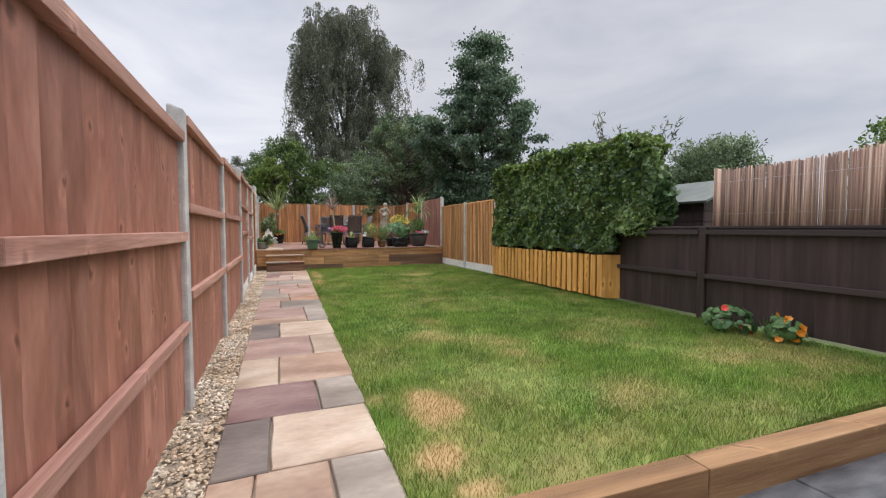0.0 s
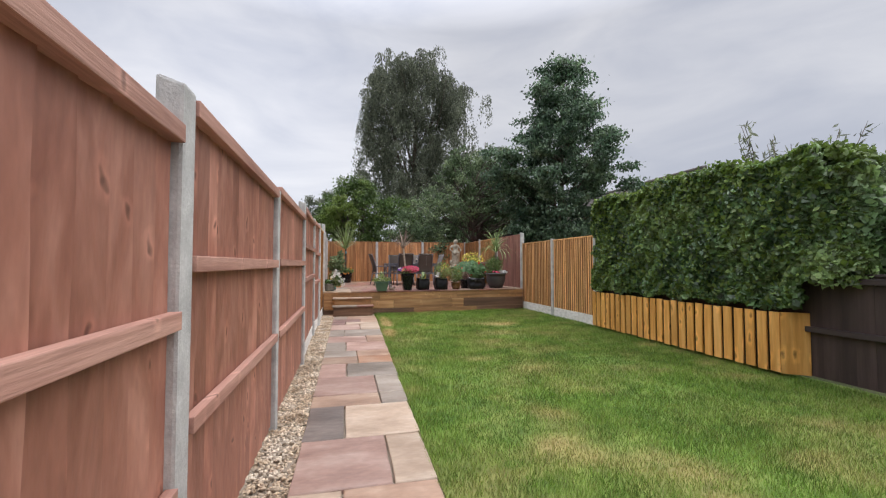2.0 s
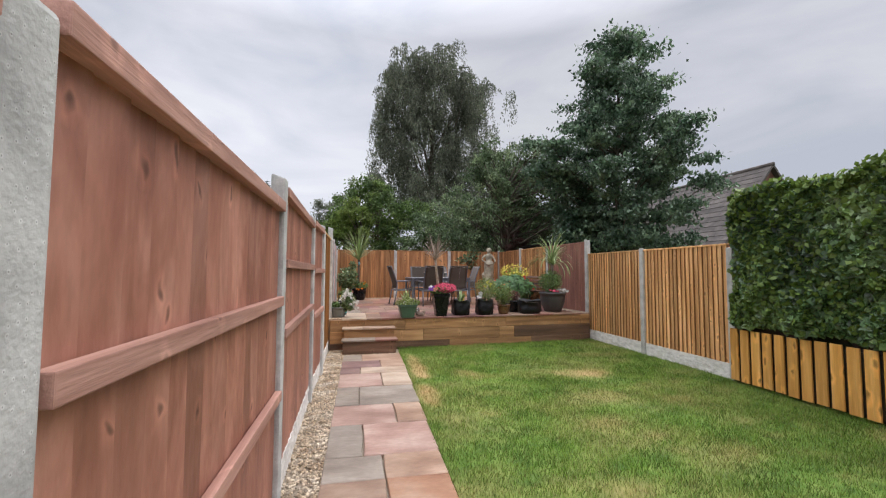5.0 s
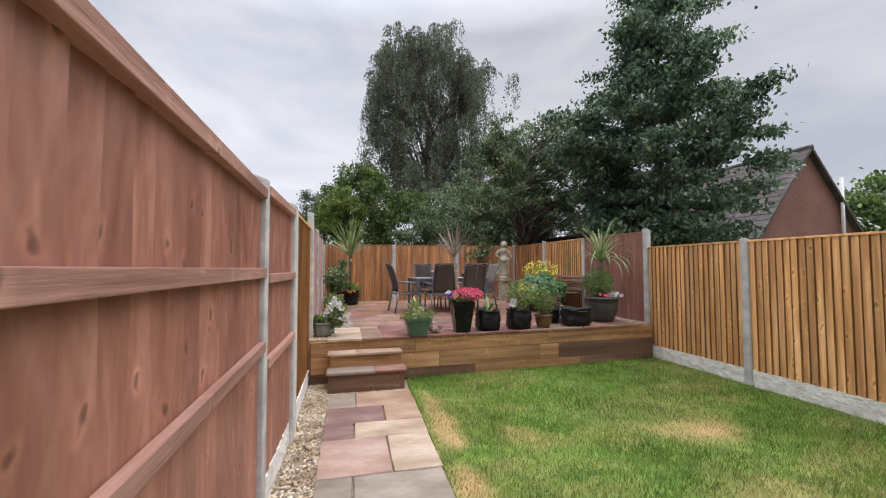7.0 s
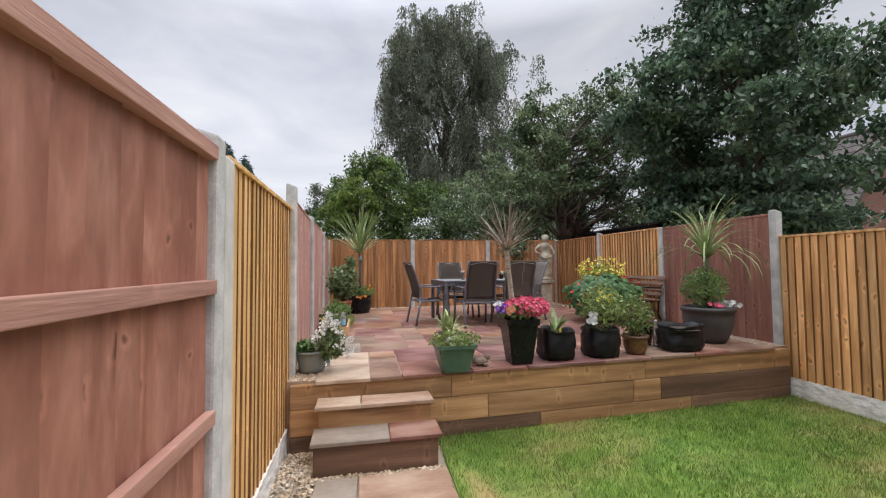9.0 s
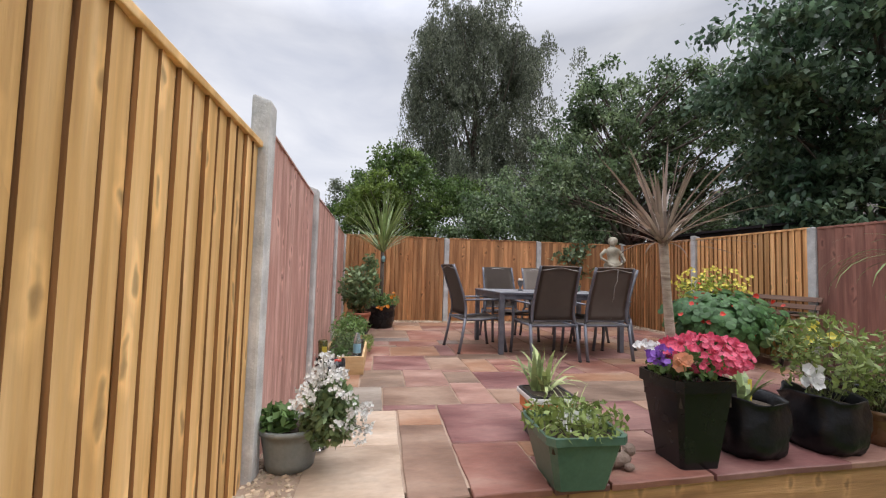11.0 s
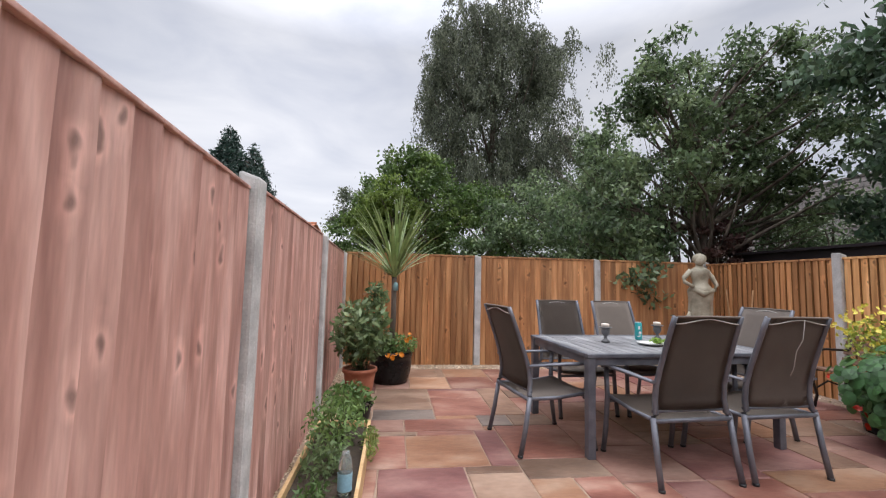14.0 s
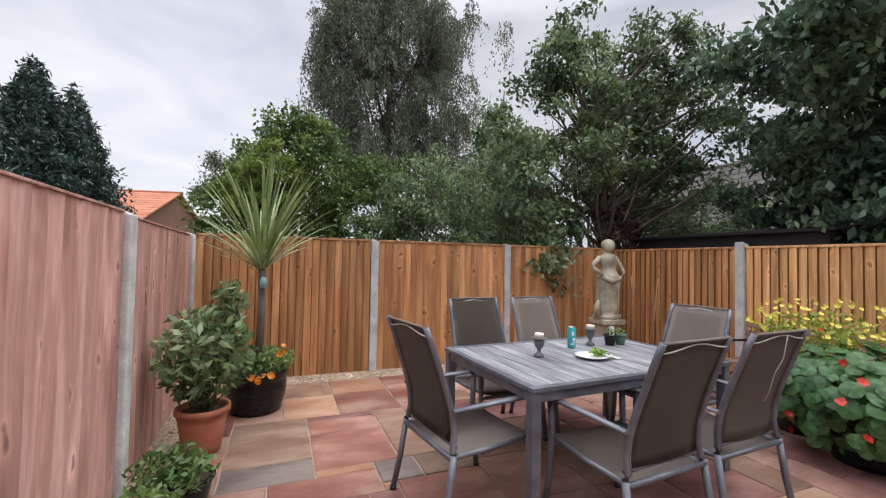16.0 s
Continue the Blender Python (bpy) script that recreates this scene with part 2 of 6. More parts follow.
M["buff"] = sandstone("buff_sandstone", (0.31, 0.22, 0.155), (0.44, 0.33, 0.245), (0.52, 0.42, 0.33))
M["tan"] = sandstone("tan_sandstone", (0.235, 0.14, 0.095), (0.33, 0.215, 0.152), (0.43, 0.31, 0.23))
M["pink"] = sandstone("pink_sandstone", (0.25, 0.148, 0.118), (0.34, 0.215, 0.175), (0.43, 0.31, 0.26))
M["purple"] = sandstone("plum_sandstone", (0.125, 0.064, 0.060), (0.185, 0.107, 0.098), (0.27, 0.175, 0.155))
M["grey"] = sandstone("grey_sandstone", (0.18, 0.145, 0.118), (0.255, 0.21, 0.172), (0.34, 0.29, 0.245))
M["rust"] = sandstone("rust_red_sandstone", (0.155, 0.058, 0.043), (0.24, 0.105, 0.078), (0.35, 0.215, 0.165))
M["orange"] = sandstone("orange_sandstone", (0.225, 0.105, 0.060), (0.30, 0.158, 0.094), (0.37, 0.24, 0.165))
M["patio_pink"] = sandstone("rose_sandstone", (0.19, 0.096, 0.076), (0.28, 0.155, 0.122), (0.395, 0.255, 0.205))
M["patio_tan"] = sandstone("sandy_brown_sandstone", (0.165, 0.094, 0.064), (0.24, 0.146, 0.102), (0.345, 0.235, 0.172))
M["brown"] = sandstone("umber_sandstone", (0.13, 0.082, 0.058), (0.205, 0.135, 0.098), (0.30, 0.205, 0.15))
M["rust_plum"] = sandstone("red_plum_sandstone", (0.125, 0.048, 0.046), (0.190, 0.084, 0.076), (0.285, 0.155, 0.135))
M["slate_brown"] = sandstone("dark_grey_brown_sandstone", (0.095, 0.075, 0.066), (0.15, 0.12, 0.105), (0.215, 0.175, 0.15))
M["slate"] = surface("dark_slate", [(0.035, 0.036, 0.04), (0.06, 0.062, 0.068), (0.10, 0.10, 0.108)], 4.0, (1, 3, 1), 0.5, 0.4, 14.0, vary=0.15)
M["gravel"] = surface("mixed_cream_gravel", [(0.30, 0.215, 0.14), (0.47, 0.37, 0.265), (0.60, 0.52, 0.42)], 5.0, (1, 1, 1), 0.8, 0.2, 90.0, vary=0.45, island=True, stain=0.15)
M["lawn"] = surface("lawn_soil_and_thatch", [(0.055, 0.115, 0.012), (0.10, 0.18, 0.022), (0.16, 0.23, 0.045)], 7.0, (1, 1, 1), 0.9, 0.6, 60.0, stain=0.25, attr="dry", attr_colour=(0.42, 0.28, 0.13))
M["grass"] = surface("grass_blades", [(0.080, 0.160, 0.018), (0.130, 0.232, 0.030), (0.215, 0.325, 0.062)], 3.0, (1, 1, 1), 0.55, 0, vary=0.4, island=True, stain=0.38, through_light=0.35, attr="dry", attr_colour=(0.47, 0.35, 0.16))
M["meadow"] = surface("rough_ground", [(0.05, 0.06, 0.02), (0.09, 0.10, 0.04)], 2.0, (1, 1, 1), 0.95, 0.5, 30.0)
M["bark"] = surface("grey_brown_bark", [(0.06, 0.045, 0.035), (0.11, 0.085, 0.066), (0.16, 0.13, 0.105)], 9.0, (1, 1, 0.25), 0.9, 0.8, 20.0)


def foliage(name, a, b, c, light=0.3, vary=0.4, rough=0.5):
    return surface(name, [a, b, c], 1.2, (1, 1, 1), rough, 0, vary=vary, island=True, stain=0.25, through_light=light)


M["birch_leaf"] = foliage("birch_leaves", (0.080, 0.094, 0.064), (0.138, 0.156, 0.108), (0.215, 0.236, 0.165), 0.45, 0.55)
M["dark_leaf"] = foliage("dark_green_leaves", (0.045, 0.088, 0.052), (0.098, 0.160, 0.095), (0.20, 0.28, 0.165), 0.34, 0.65, 0.34)
M["apple_leaf"] = foliage("mid_green_leaves", (0.070, 0.112, 0.052), (0.130, 0.185, 0.090), (0.235, 0.30, 0.155), 0.4, 0.65, 0.38)
M["bush_leaf"] = foliage("bush_leaves", (0.05, 0.095, 0.026), (0.105, 0.17, 0.045), (0.20, 0.275, 0.075), 0.36, 0.6)
M["hedge_leaf"] = foliage("ivy_hedge_leaves", (0.040, 0.082, 0.034), (0.100, 0.178, 0.066), (0.225, 0.325, 0.125), 0.22, 0.65, 0.32)
M["hedge_tip_lit"] = foliage("young_and_lit_hedge_leaves", (0.10, 0.16, 0.03), (0.14, 0.21, 0.04), (0.18, 0.25, 0.06))
# near-black fill: the hedge's inner shade as a colour
M["hedge_core"] = surface("hedge_shade_fill", [(0.012, 0.017, 0.008), (0.024, 0.030, 0.014)], 9.0, (1, 1, 1), 0.95, 0.8, 20.0)
M["conifer_leaf"] = foliage("blue_green_conifer_sprays", (0.02, 0.044, 0.036), (0.036, 0.068, 0.055), (0.058, 0.1, 0.08))
M["brown_leaf"] = foliage("dull_red_brown_leaves", (0.065, 0.028, 0.026), (0.10, 0.046, 0.042), (0.14, 0.075, 0.06))

# ---- mesh helpers ----
rng = np.random.default_rng(7)


def part(name, bm, material, parent=None, label="", at=None):
    """One mesh object from a bmesh, under its thing."""
    me = bpy.data.meshes.new(name)
    bm.to_mesh(me)
    bm.free()
    me.materials.append(material)
    ob = new(name, me)
    if parent:
        ob.parent = parent
    if at is not None:
        ob.matrix_basis = at
    if label:
        ob["label"] = label
    return ob


def piece(name, me, parent, at):
    """Another object on a shared mesh."""
    ob = new(name, me)
    ob.parent = parent
    ob.matrix_basis = at
    return ob


def thing(name, at, label, category, group="", kind=""):
    ob = new(name)
    ob.empty_display_size = 0.1
    ob.matrix_basis = at
    return tagged(ob, label, category, group, kind)


def box(bm, x0, y0, z0, x1, y1, z1, bevel=0.0):
    r = bmesh.ops.create_cube(bm, size=1.0, matrix=Matrix.Translation(((x0 + x1) / 2, (y0 + y1) / 2, (z0 + z1) / 2)) @ Matrix.Diagonal((x1 - x0, y1 - y0, z1 - z0, 1)))
    if bevel:
        edges = list({e for v in r["verts"] for e in v.link_edges})
        bmesh.ops.bevel(bm, geom=edges, offset=bevel, segments=2, affect="EDGES", profile=0.6)
    return bm


def boxed(*a, bevel=0.0):
    return box(bmesh.new(), *a, bevel=bevel)


def tube(bm, pts, radii, seg=8, flat=1.0):
    """A tapered round bar along points."""
    rings = []
    for i, p in enumerate(pts):
        p = Vector(p)
        d = (Vector(pts[min(i + 1, len(pts) - 1)]) - Vector(pts[max(i - 1, 0)])).normalized()
        u = d.cross(Vector((0, 0, 1)) if abs(d.z) < 0.9 else Vector((1, 0, 0))).normalized()
        w = d.cross(u)
        r = radii[i] if hasattr(radii, "__len__") else radii
        rings.append([bm.verts.new(p + u * (r * math.cos(a)) + w * (r * flat * math.sin(a))) for a in (2 * math.pi * k / seg for k in range(seg))])
    for a, b in zip(rings, rings[1:]):
        for k in range(seg):
            f = bm.faces.new((a[k], a[(k + 1) % seg], b[(k + 1) % seg], b[k]))
            f.smooth = True
    bm.faces.new(rings[0][::-1])
    bm.faces.new(rings[-1])
    return bm


def lathe(bm, profile, seg=24, centre=(0, 0)):
    """A turned shape from (radius, height) pairs."""
    rings = []
    for r, z in profile:
        rings.append([bm.verts.new((centre[0] + max(r, 1e-4) * math.cos(2 * math.pi * k / seg), centre[1] + max(r, 1e-4) * math.sin(2 * math.pi * k / seg), z)) for k in range(seg)])
    for a, b in zip(rings, rings[1:]):
        for k in range(seg):
            bm.faces.new((a[k], a[(k + 1) % seg], b[(k + 1) % seg], b[k])).smooth = True
    return bm


def np_mesh(name, verts, per, material, parent=None, dry=None):
    """A mesh of many loose faces with `per` corners each."""
    verts = np.asarray(verts, dtype=np.float32).reshape(-1, 3)
    n = len(verts)
    me = bpy.data.meshes.new(name)
    me.vertices.add(n)
    me.vertices.foreach_set("co", verts.ravel())
    me.loops.add(n)
    me.loops.foreach_set("vertex_index", np.arange(n, dtype=np.int32))
    me.polygons.add(n // per)
    me.polygons.foreach_set("loop_start", np.arange(0, n, per, dtype=np.int32))
    if dry is not None:
        me.attributes.new("dry", "FLOAT", "POINT").data.foreach_set("value", np.repeat(dry, per).astype(np.float32))
    me.update()
    me.validate()
    me.materials.append(material)
    ob = new(name, me)
    if parent:
        ob.parent = parent
    return ob


def unit(v):
    return v / np.maximum(np.linalg.norm(v, axis=-1, keepdims=True), 1e-9)


def leaf_quads(centres, length, width, droop=0.0, outward=None, flat=0.0):
    """Diamond leaves at the centres; droop pulls their axes downward, outward turns their faces away from a middle."""
    n = len(centres)
    axis = unit(rng.normal(size=(n, 3)) + np.array([0, 0, -droop]))
    face = rng.normal(size=(n, 3))
    if outward is not None:
        face = unit(face) + outward
    if flat:
        face = face + np.array([0, 0, flat])
    side = unit(np.cross(axis, face))
    up = unit(np.cross(side, axis))
    k = length * rng.uniform(0.6, 1.25, (n, 1))
    w = width * rng.uniform(0.6, 1.25, (n, 1))
    a = centres - axis * k * 0.5
    b = centres + side * w * 0.5 + up * w * 0.12
    c = centres + axis * k * 0.5
    d = centres - side * w * 0.5 + up * w * 0.12
    return np.stack([a, b, c, d], axis=1).reshape(-1, 3)


def limb(bm, a, b, r0, r1, bend=0.15, steps=6, seg=6):
    a, b = Vector(a), Vector(b)
    off = Vector(rng.normal(size=3) * (b - a).length * bend)
    pts = [a.lerp(b, s / steps) + off * math.sin(math.pi * s / steps) * 0.6 for s in range(steps + 1)]
    tube(bm, pts, [r0 + (r1 - r0) * s / steps for s in range(steps + 1)], seg)
    return pts


def tree(name, label, category, base, height, trunk_r, blobs, leaves, leaf, width, material, droop=0.3, strands=0, strand_len=1.0, limbs=18, shell=0.6, kind="", lean=(0, 0), group=""):
    """A trunk with limbs that reach into clumps of leaves; blobs are (x, y, z, rx, ry, rz, share) about the base."""
    t = thing(name, pose(*base), label, category, group)
    bm = bmesh.new()
    top = Vector((lean[0], lean[1], height * 0.9))
    spine = limb(bm, (0, 0, -0.3), top, trunk_r, trunk_r * 0.15, 0.02, 9, 9)
    weights = np.array([b[6] for b in blobs], dtype=float)
    weights /= weights.sum()
    total_clumps = max(12, leaves // (280 if strands else 110))
    which = rng.choice(len(blobs), total_clumps, p=weights)
    B = np.array([b[:6] for b in blobs], dtype=float)
    d = unit(rng.normal(size=(total_clumps, 3)))
    rad = (shell + (1.05 - shell) * rng.random((total_clumps, 1)) ** 0.7)
    cl = B[which, :3] + d * rad * B[which, 3:]
    cl[:, 2] = np.maximum(cl[:, 2], 0.4)
    for i in rng.choice(total_clumps, min(limbs, total_clumps), replace=False):
        c = Vector(cl[i])
        s = spine[min(len(spine) - 1, max(1, int(len(spine) * 0.75 * c.z / height)))]
        limb(bm, s, c, trunk_r * 0.32, 0.012, 0.12, 6, 5)
    part("trunk", bm, M["bark"], t)
    per = leaves // total_clumps
    spread = float(np.mean(B[:, 3:])) * (0.12 if strands else 0.11)
    pts = np.repeat(cl, per, axis=0)
    out = np.repeat(d, per, axis=0)
    if strands:
        # leaves hang in strings below each clump
        sid = np.tile(np.arange(per) % strands, total_clumps)
        base_off = rng.normal(size=(total_clumps, strands, 3)) * spread * np.array([1, 1, 0.4])
        lens = strand_len * rng.uniform(0.3, 1.2, (total_clumps, strands))
        idx = np.repeat(np.arange(total_clumps), per)
        pts = pts + base_off[idx, sid] + rng.normal(size=pts.shape) * np.array([leaf * 0.42, leaf * 0.42, leaf])
        pts[:, 2] -= lens[idx, sid] * rng.random(len(pts))
    else:
        pts = pts + rng.normal(size=pts.shape) * spread * np.array([1, 1, 0.7])
    pts[:, 2] = np.maximum(pts[:, 2], 0.15)
    np_mesh("crown", leaf_quads(pts, leaf, width, droop, out * 0.6), 4, material, t)
    return t


def tiered_tree(name, label, base, height, radius, low, n_limbs, leaves, leaf, width, material, trunk_r=0.16, droop=1.0, peak=0.38):
    """A tree whose limbs carry flat, drooping sprays of leaves with gaps between them."""
    t = thing(name, pose(*base), label, "tree")
    bm = bmesh.new()
    spine = limb(bm, (0, 0, -0.3), (0.1, 0, height * 0.97), trunk_r, 0.02, 0.015, 10, 9)
    clumps, dirs = [], []
    for k in range(n_limbs):
        f = (k + rng.random()) / n_limbs
        z = low + (height - low) * f
        r = radius * (min(1.0, 0.62 + f / peak * 0.38) if f < peak else max(0.06, 1 - ((f - peak) / (1.03 - peak)) ** 1.25)) * rng.uniform(0.72, 1.12)
        a = k * 2.4 + rng.uniform(-0.5, 0.5)
        s = spine[min(10, max(1, int(10 * (z - r * 0.25) / height)))]
        tip = Vector((r * math.cos(a), r * math.sin(a), z + r * 0.08))
        pts = limb(bm, s, tip, max(0.012, trunk_r * 0.3 * (1 - f * 0.6)), 0.008, 0.06, 6, 5)
        for q in range(max(3, int(r * 4.2))):
            u = 0.28 + 0.76 * rng.random() ** 0.75
            c = s.lerp(tip, u) + Vector((rng.normal() * 0.24, rng.normal() * 0.24, rng.normal() * 0.10 - 0.05))
            clumps.append(c)
            dirs.append((math.cos(a), math.sin(a), 0.3))
    part("trunk", bm, M["bark"], t)
    per = max(8, leaves // len(clumps))
    c = np.repeat(np.array([tuple(v) for v in clumps]), per, axis=0)
    c = c + rng.normal(size=c.shape) * np.array([0.22, 0.22, 0.075]) * (height / 10.0)
    np_mesh("crown", leaf_quads(c, leaf, width, droop, flat=0.9), 4, material, t)
    return t


def weeping_tree(name, label, base, height, half, leaves, leaf, width, material, trunk_r=0.4, columns=250):
    """A birch: steep limbs whose ends hang down as curtains of small leaves."""
    t = thing(name, pose(*base), label, "tree")
    bm = bmesh.new()
    spine = limb(bm, (0, 0, -0.3), (0.2, 0, height * 0.93), trunk_r, 0.04, 0.015, 10, 9)
    heads, drop = [], []
    for k in range(columns):
        u = rng.uniform(-0.94, 0.94)
        y = rng.normal() * half * 0.30
        roof = height - 2.6 * abs(u) ** 2.5 - 1.1 * abs(math.sin(u * 9.0)) * rng.random() - rng.random() * 0.4
        low = rng.random() ** 1.25
        heads.append((u * half * (0.80 + 0.26 * low), y, roof - low * height * 0.62))
        drop.append(rng.uniform(1.3, 4.4) * (0.75 if low < 0.15 else 1.0))
    for k in range(34):
        h = Vector(heads[k * 7 % columns])
        limb(bm, spine[min(9, max(2, int(10 * (h.z - 4.5 - abs(h.x) * 0.8) / height)))], h, 0.085, 0.02, 0.05, 6, 5)
    part("trunk", bm, M["bark"], t)
    per = leaves // columns
    col = np.repeat(np.arange(columns), per)
    sid = np.tile(np.arange(per) % 14, columns)
    pts = np.array(heads)[col]
    strand = (rng.normal(size=(columns, 14, 2)).clip(-1.6, 1.6) * np.array([0.42, 0.45]))[col, sid]
    reach = rng.uniform(0.45, 1.0, (columns, 14))[col, sid] * np.array(drop)[col]
    f = rng.random(len(pts)) ** 1.15
    pts[:, :2] += strand * (0.45 + 0.75 * np.sqrt(f))[:, None] + rng.normal(size=(len(pts), 2)) * 0.075
    pts[:, 2] += 0.35 - f * reach - (strand ** 2).sum(1) * 0.5
    pts[:, 2] = np.maximum(pts[:, 2], 1.0)
    np_mesh("crown", leaf_quads(pts, leaf, width, 2.6), 4, material, t)
    return t


# ---- the ground ----
PATIO = 0.585
ground = part("ground", boxed(-500, -400, -0.6, 500, 700, -0.215), M["meadow"])
tagged(ground, "rough dark ground around the garden", "ground", kind="structure")


spot_rng = np.random.default_rng(21)
SPOTS = np.stack([spot_rng.uniform(0.7, 5.4, 420), spot_rng.uniform(1.4, 12.6, 420), spot_rng.uniform(0.05, 0.2, 420), spot_rng.uniform(-0.30, 0.34, 420)], 1)
PATCHES = ((1.10, 2.46, 0.19, 0.30, 1.0), (0.92, 1.88, 0.12, 0.15, 0.85), (1.0, 1.56, 0.13, 0.08, 0.75), (0.78, 2.72, 0.09, 0.07, 0.6), (1.10, 10.9, 0.13, 0.9, 0.75), (3.08, 8.92, 0.36, 0.26, 0.3), (3.48, 9.95, 0.42, 0.26, 0.5), (4.7, 2.2, 0.4, 0.5, 0.35), (3.9, 2.5, 0.4, 0.25, 0.3), (3.95, 1.87, 0.4, 0.2, 0.3), (2.24, 3.27, 0.24, 0.14, 0.35), (1.02, 9.4, 0.14, 0.45, 0.65), (1.72, 10.33, 0.2, 0.2, 0.35))


def dryness(x, y):
    """How straw-like the lawn is: worn patches of their own shape."""
    v = 0.10 + 0.10 * np.sin(x * 2.3 + 1.7 * np.sin(y * 0.9)) * np.sin(y * 1.9 + 1.1 * np.sin(x * 1.6 + 0.6)) + 0.06 * np.sin(x * 11 + 2 * np.sin(y * 7)) * np.sin(y * 13)
    for px, py, r, k in SPOTS:
        v = v + k * np.exp(-(((x - px) / (1.5 * r)) ** 2 + ((y - py) / r) ** 2))
    for px, py, rx, ry, k in PATCHES:
        q = ((x - px) / rx) ** 2 + ((y - py) / ry) ** 2 + 0.25 * np.sin(x * 17 + y * 9)
        v = v + k * np.exp(-np.clip(q, 0, 9) ** 2)
    return np.clip(v, 0, 1)


def path_right(y):
    return 0.675 + 0.0285 * (y - 2)


def path_left(y):
    return -0.165 + 0.0095 * (y - 2)


def wall_line(x):
    """The front of the raised patio."""
    return 12.49 + 0.056 * (x + 0.34)


def fence_right(y):
    return 5.38 - max(0.0, 9.2 - y) * 0.016


lawn = bmesh.new()
nx, ny = 60, 130
gv = [[None] * (nx + 1) for _ in range(ny + 1)]
for j in range(ny + 1):
    for i in range(nx + 1):
        u, v = i / nx, j / ny
        xl = path_right(1.42 + v * 11.0) + 0.005
        x = xl + u * (5.42 - xl)
        y = (1.42 - 0.05 * u) + v * (wall_line(x) + 0.02 - (1.42 - 0.05 * u))
        gv[j][i] = lawn.verts.new((x, y, -0.02 + 0.008 * math.sin(x * 3 + y * 2) * math.sin(y * 1.7)))
for j in range(ny):
    for i in range(nx):
        lawn.faces.new((gv[j][i], gv[j][i + 1], gv[j + 1][i + 1], gv[j + 1][i]))
rim = [e for e in lawn.edges if e.is_boundary]
skirt = bmesh.ops.extrude_edge_only(lawn, edges=rim)
for v in skirt["geom"]:
    if isinstance(v, bmesh.types.BMVert):
        v.co.z = -0.3
lawn_ob = part("lawn", lawn, M["lawn"])
co = np.empty(len(lawn_ob.data.vertices) * 3, dtype=np.float32)
lawn_ob.data.vertices.foreach_get("co", co)
co = co.reshape(-1, 3)
lawn_ob.data.attributes.new("dry", "FLOAT", "POINT").data.foreach_set("value", dryness(co[:, 0], co[:, 1]).astype(np.float32))
tagged(lawn_ob, "mown green lawn with straw-coloured dry patches", "lawn", kind="structure")


def blades(n, x0, x1, y0, y1, h, w):
    x = rng.uniform(x0, x1, n)
    y = rng.uniform(y0, y1, n)
    ok = (x > path_right(y) - 0.02) & (y < 12.49 + 0.056 * (x + 0.34)) & (x < 5.40 - np.maximum(0, 9.2 - y) * 0.016)
    x, y = x[ok], y[ok]
    dry = dryness(x, y)
    n = len(x)
    hh = h * rng.uniform(0.5, 1.3, n) * (1 - 0.55 * dry) * (1 + 0.25 * np.sin(x * 4 + y * 1.3) * np.sin(y * 3.1))
    a = rng.uniform(0, 2 * np.pi, n)
    lean = rng.uniform(0.15, 0.9, n) * hh
    b = rng.uniform(0, 2 * np.pi, n)
    base = np.stack([x, y, np.full(n, -0.02)], 1)
    side = np.stack([np.cos(a), np.sin(a), np.zeros(n)], 1) * w * rng.uniform(0.6, 1.3, (n, 1))
    tip = base + np.stack([np.cos(b) * lean, np.sin(b) * lean, hh + 0.008], 1)
    return np.stack([base - side, base + side, tip], 1), np.clip(dry + rng.normal(0, 0.16, n), 0, 1)


sets = [blades(150000, 0.6, 5.4, 1.35, 5.0, 0.036, 0.0022), blades(110000, 0.6, 5.4, 5.0, 9.0, 0.036, 0.0028), blades(90000, 0.6, 5.42, 9.0, 12.9, 0.036, 0.003)]
grass = np_mesh("grass", np.concatenate([s[0].reshape(-1, 3) for s in sets]), 3, M["grass"], dry=np.concatenate([s[1] for s in sets]))
tagged(grass, "short green grass blades mixed with dry straw ones", "grass", kind="stuff")

# lower slate patio, path bed and raised patio bed
lower = part("pavement", boxed(-0.6, -3.5, -0.3, 5.6, 1.30, -0.2), M["slate"])
tagged(lower, "dark grey slate paving below the lawn edge", "paving", kind="structure")
bed = part("path", boxed(-0.46, 1.32, -0.3, 0.985, 12.5, -0.03), M["mortar"])
tagged(bed, "sandstone slab path beside the fence", "path", kind="structure")
bm = bmesh.new()
lo = [bm.verts.new(p) for p in ((-0.40, wall_line(-0.4) + 0.06, 0), (5.42, wall_line(5.42) + 0.06, 0), (5.42, 19.0, 0), (-0.53, 19.0, 0))]
bmesh.ops.translate(bm, verts=lo, vec=(0, 0, -0.25))
f = bm.faces.new(lo)
up = bmesh.ops.extrude_face_region(bm, geom=[f])
for v in up["geom"]:
    if isinstance(v, bmesh.types.BMVert):
        v.co.z = PATIO - 0.0075
bmesh.ops.recalc_face_normals(bm, faces=bm.faces)
terrace = part("floor", bm, M["pale_mortar"])
tagged(terrace, "raised patio of red and buff sandstone slabs", "patio", kind="structure")

# ---- fences ----
FX = -0.34


def post(x, y, z0, z1, w=0.1, d=0.1, mat="concrete", group="concrete fence posts", label="grey concrete fence post with a weathered top"):
    t = thing("fence_post", pose(x, y, z0), label, "fence post", group)
    bm = boxed(-w / 2, -d / 2, -0.2, w / 2, d / 2, z1 - z0, bevel=0.014)
    for v in bm.verts:
        if v.co.z > z1 - z0 - 0.02 and v.co.x > 0:
            v.co.z -= 0.022
    part("post", bm, M[mat], t)
    return t


board_cache = {}


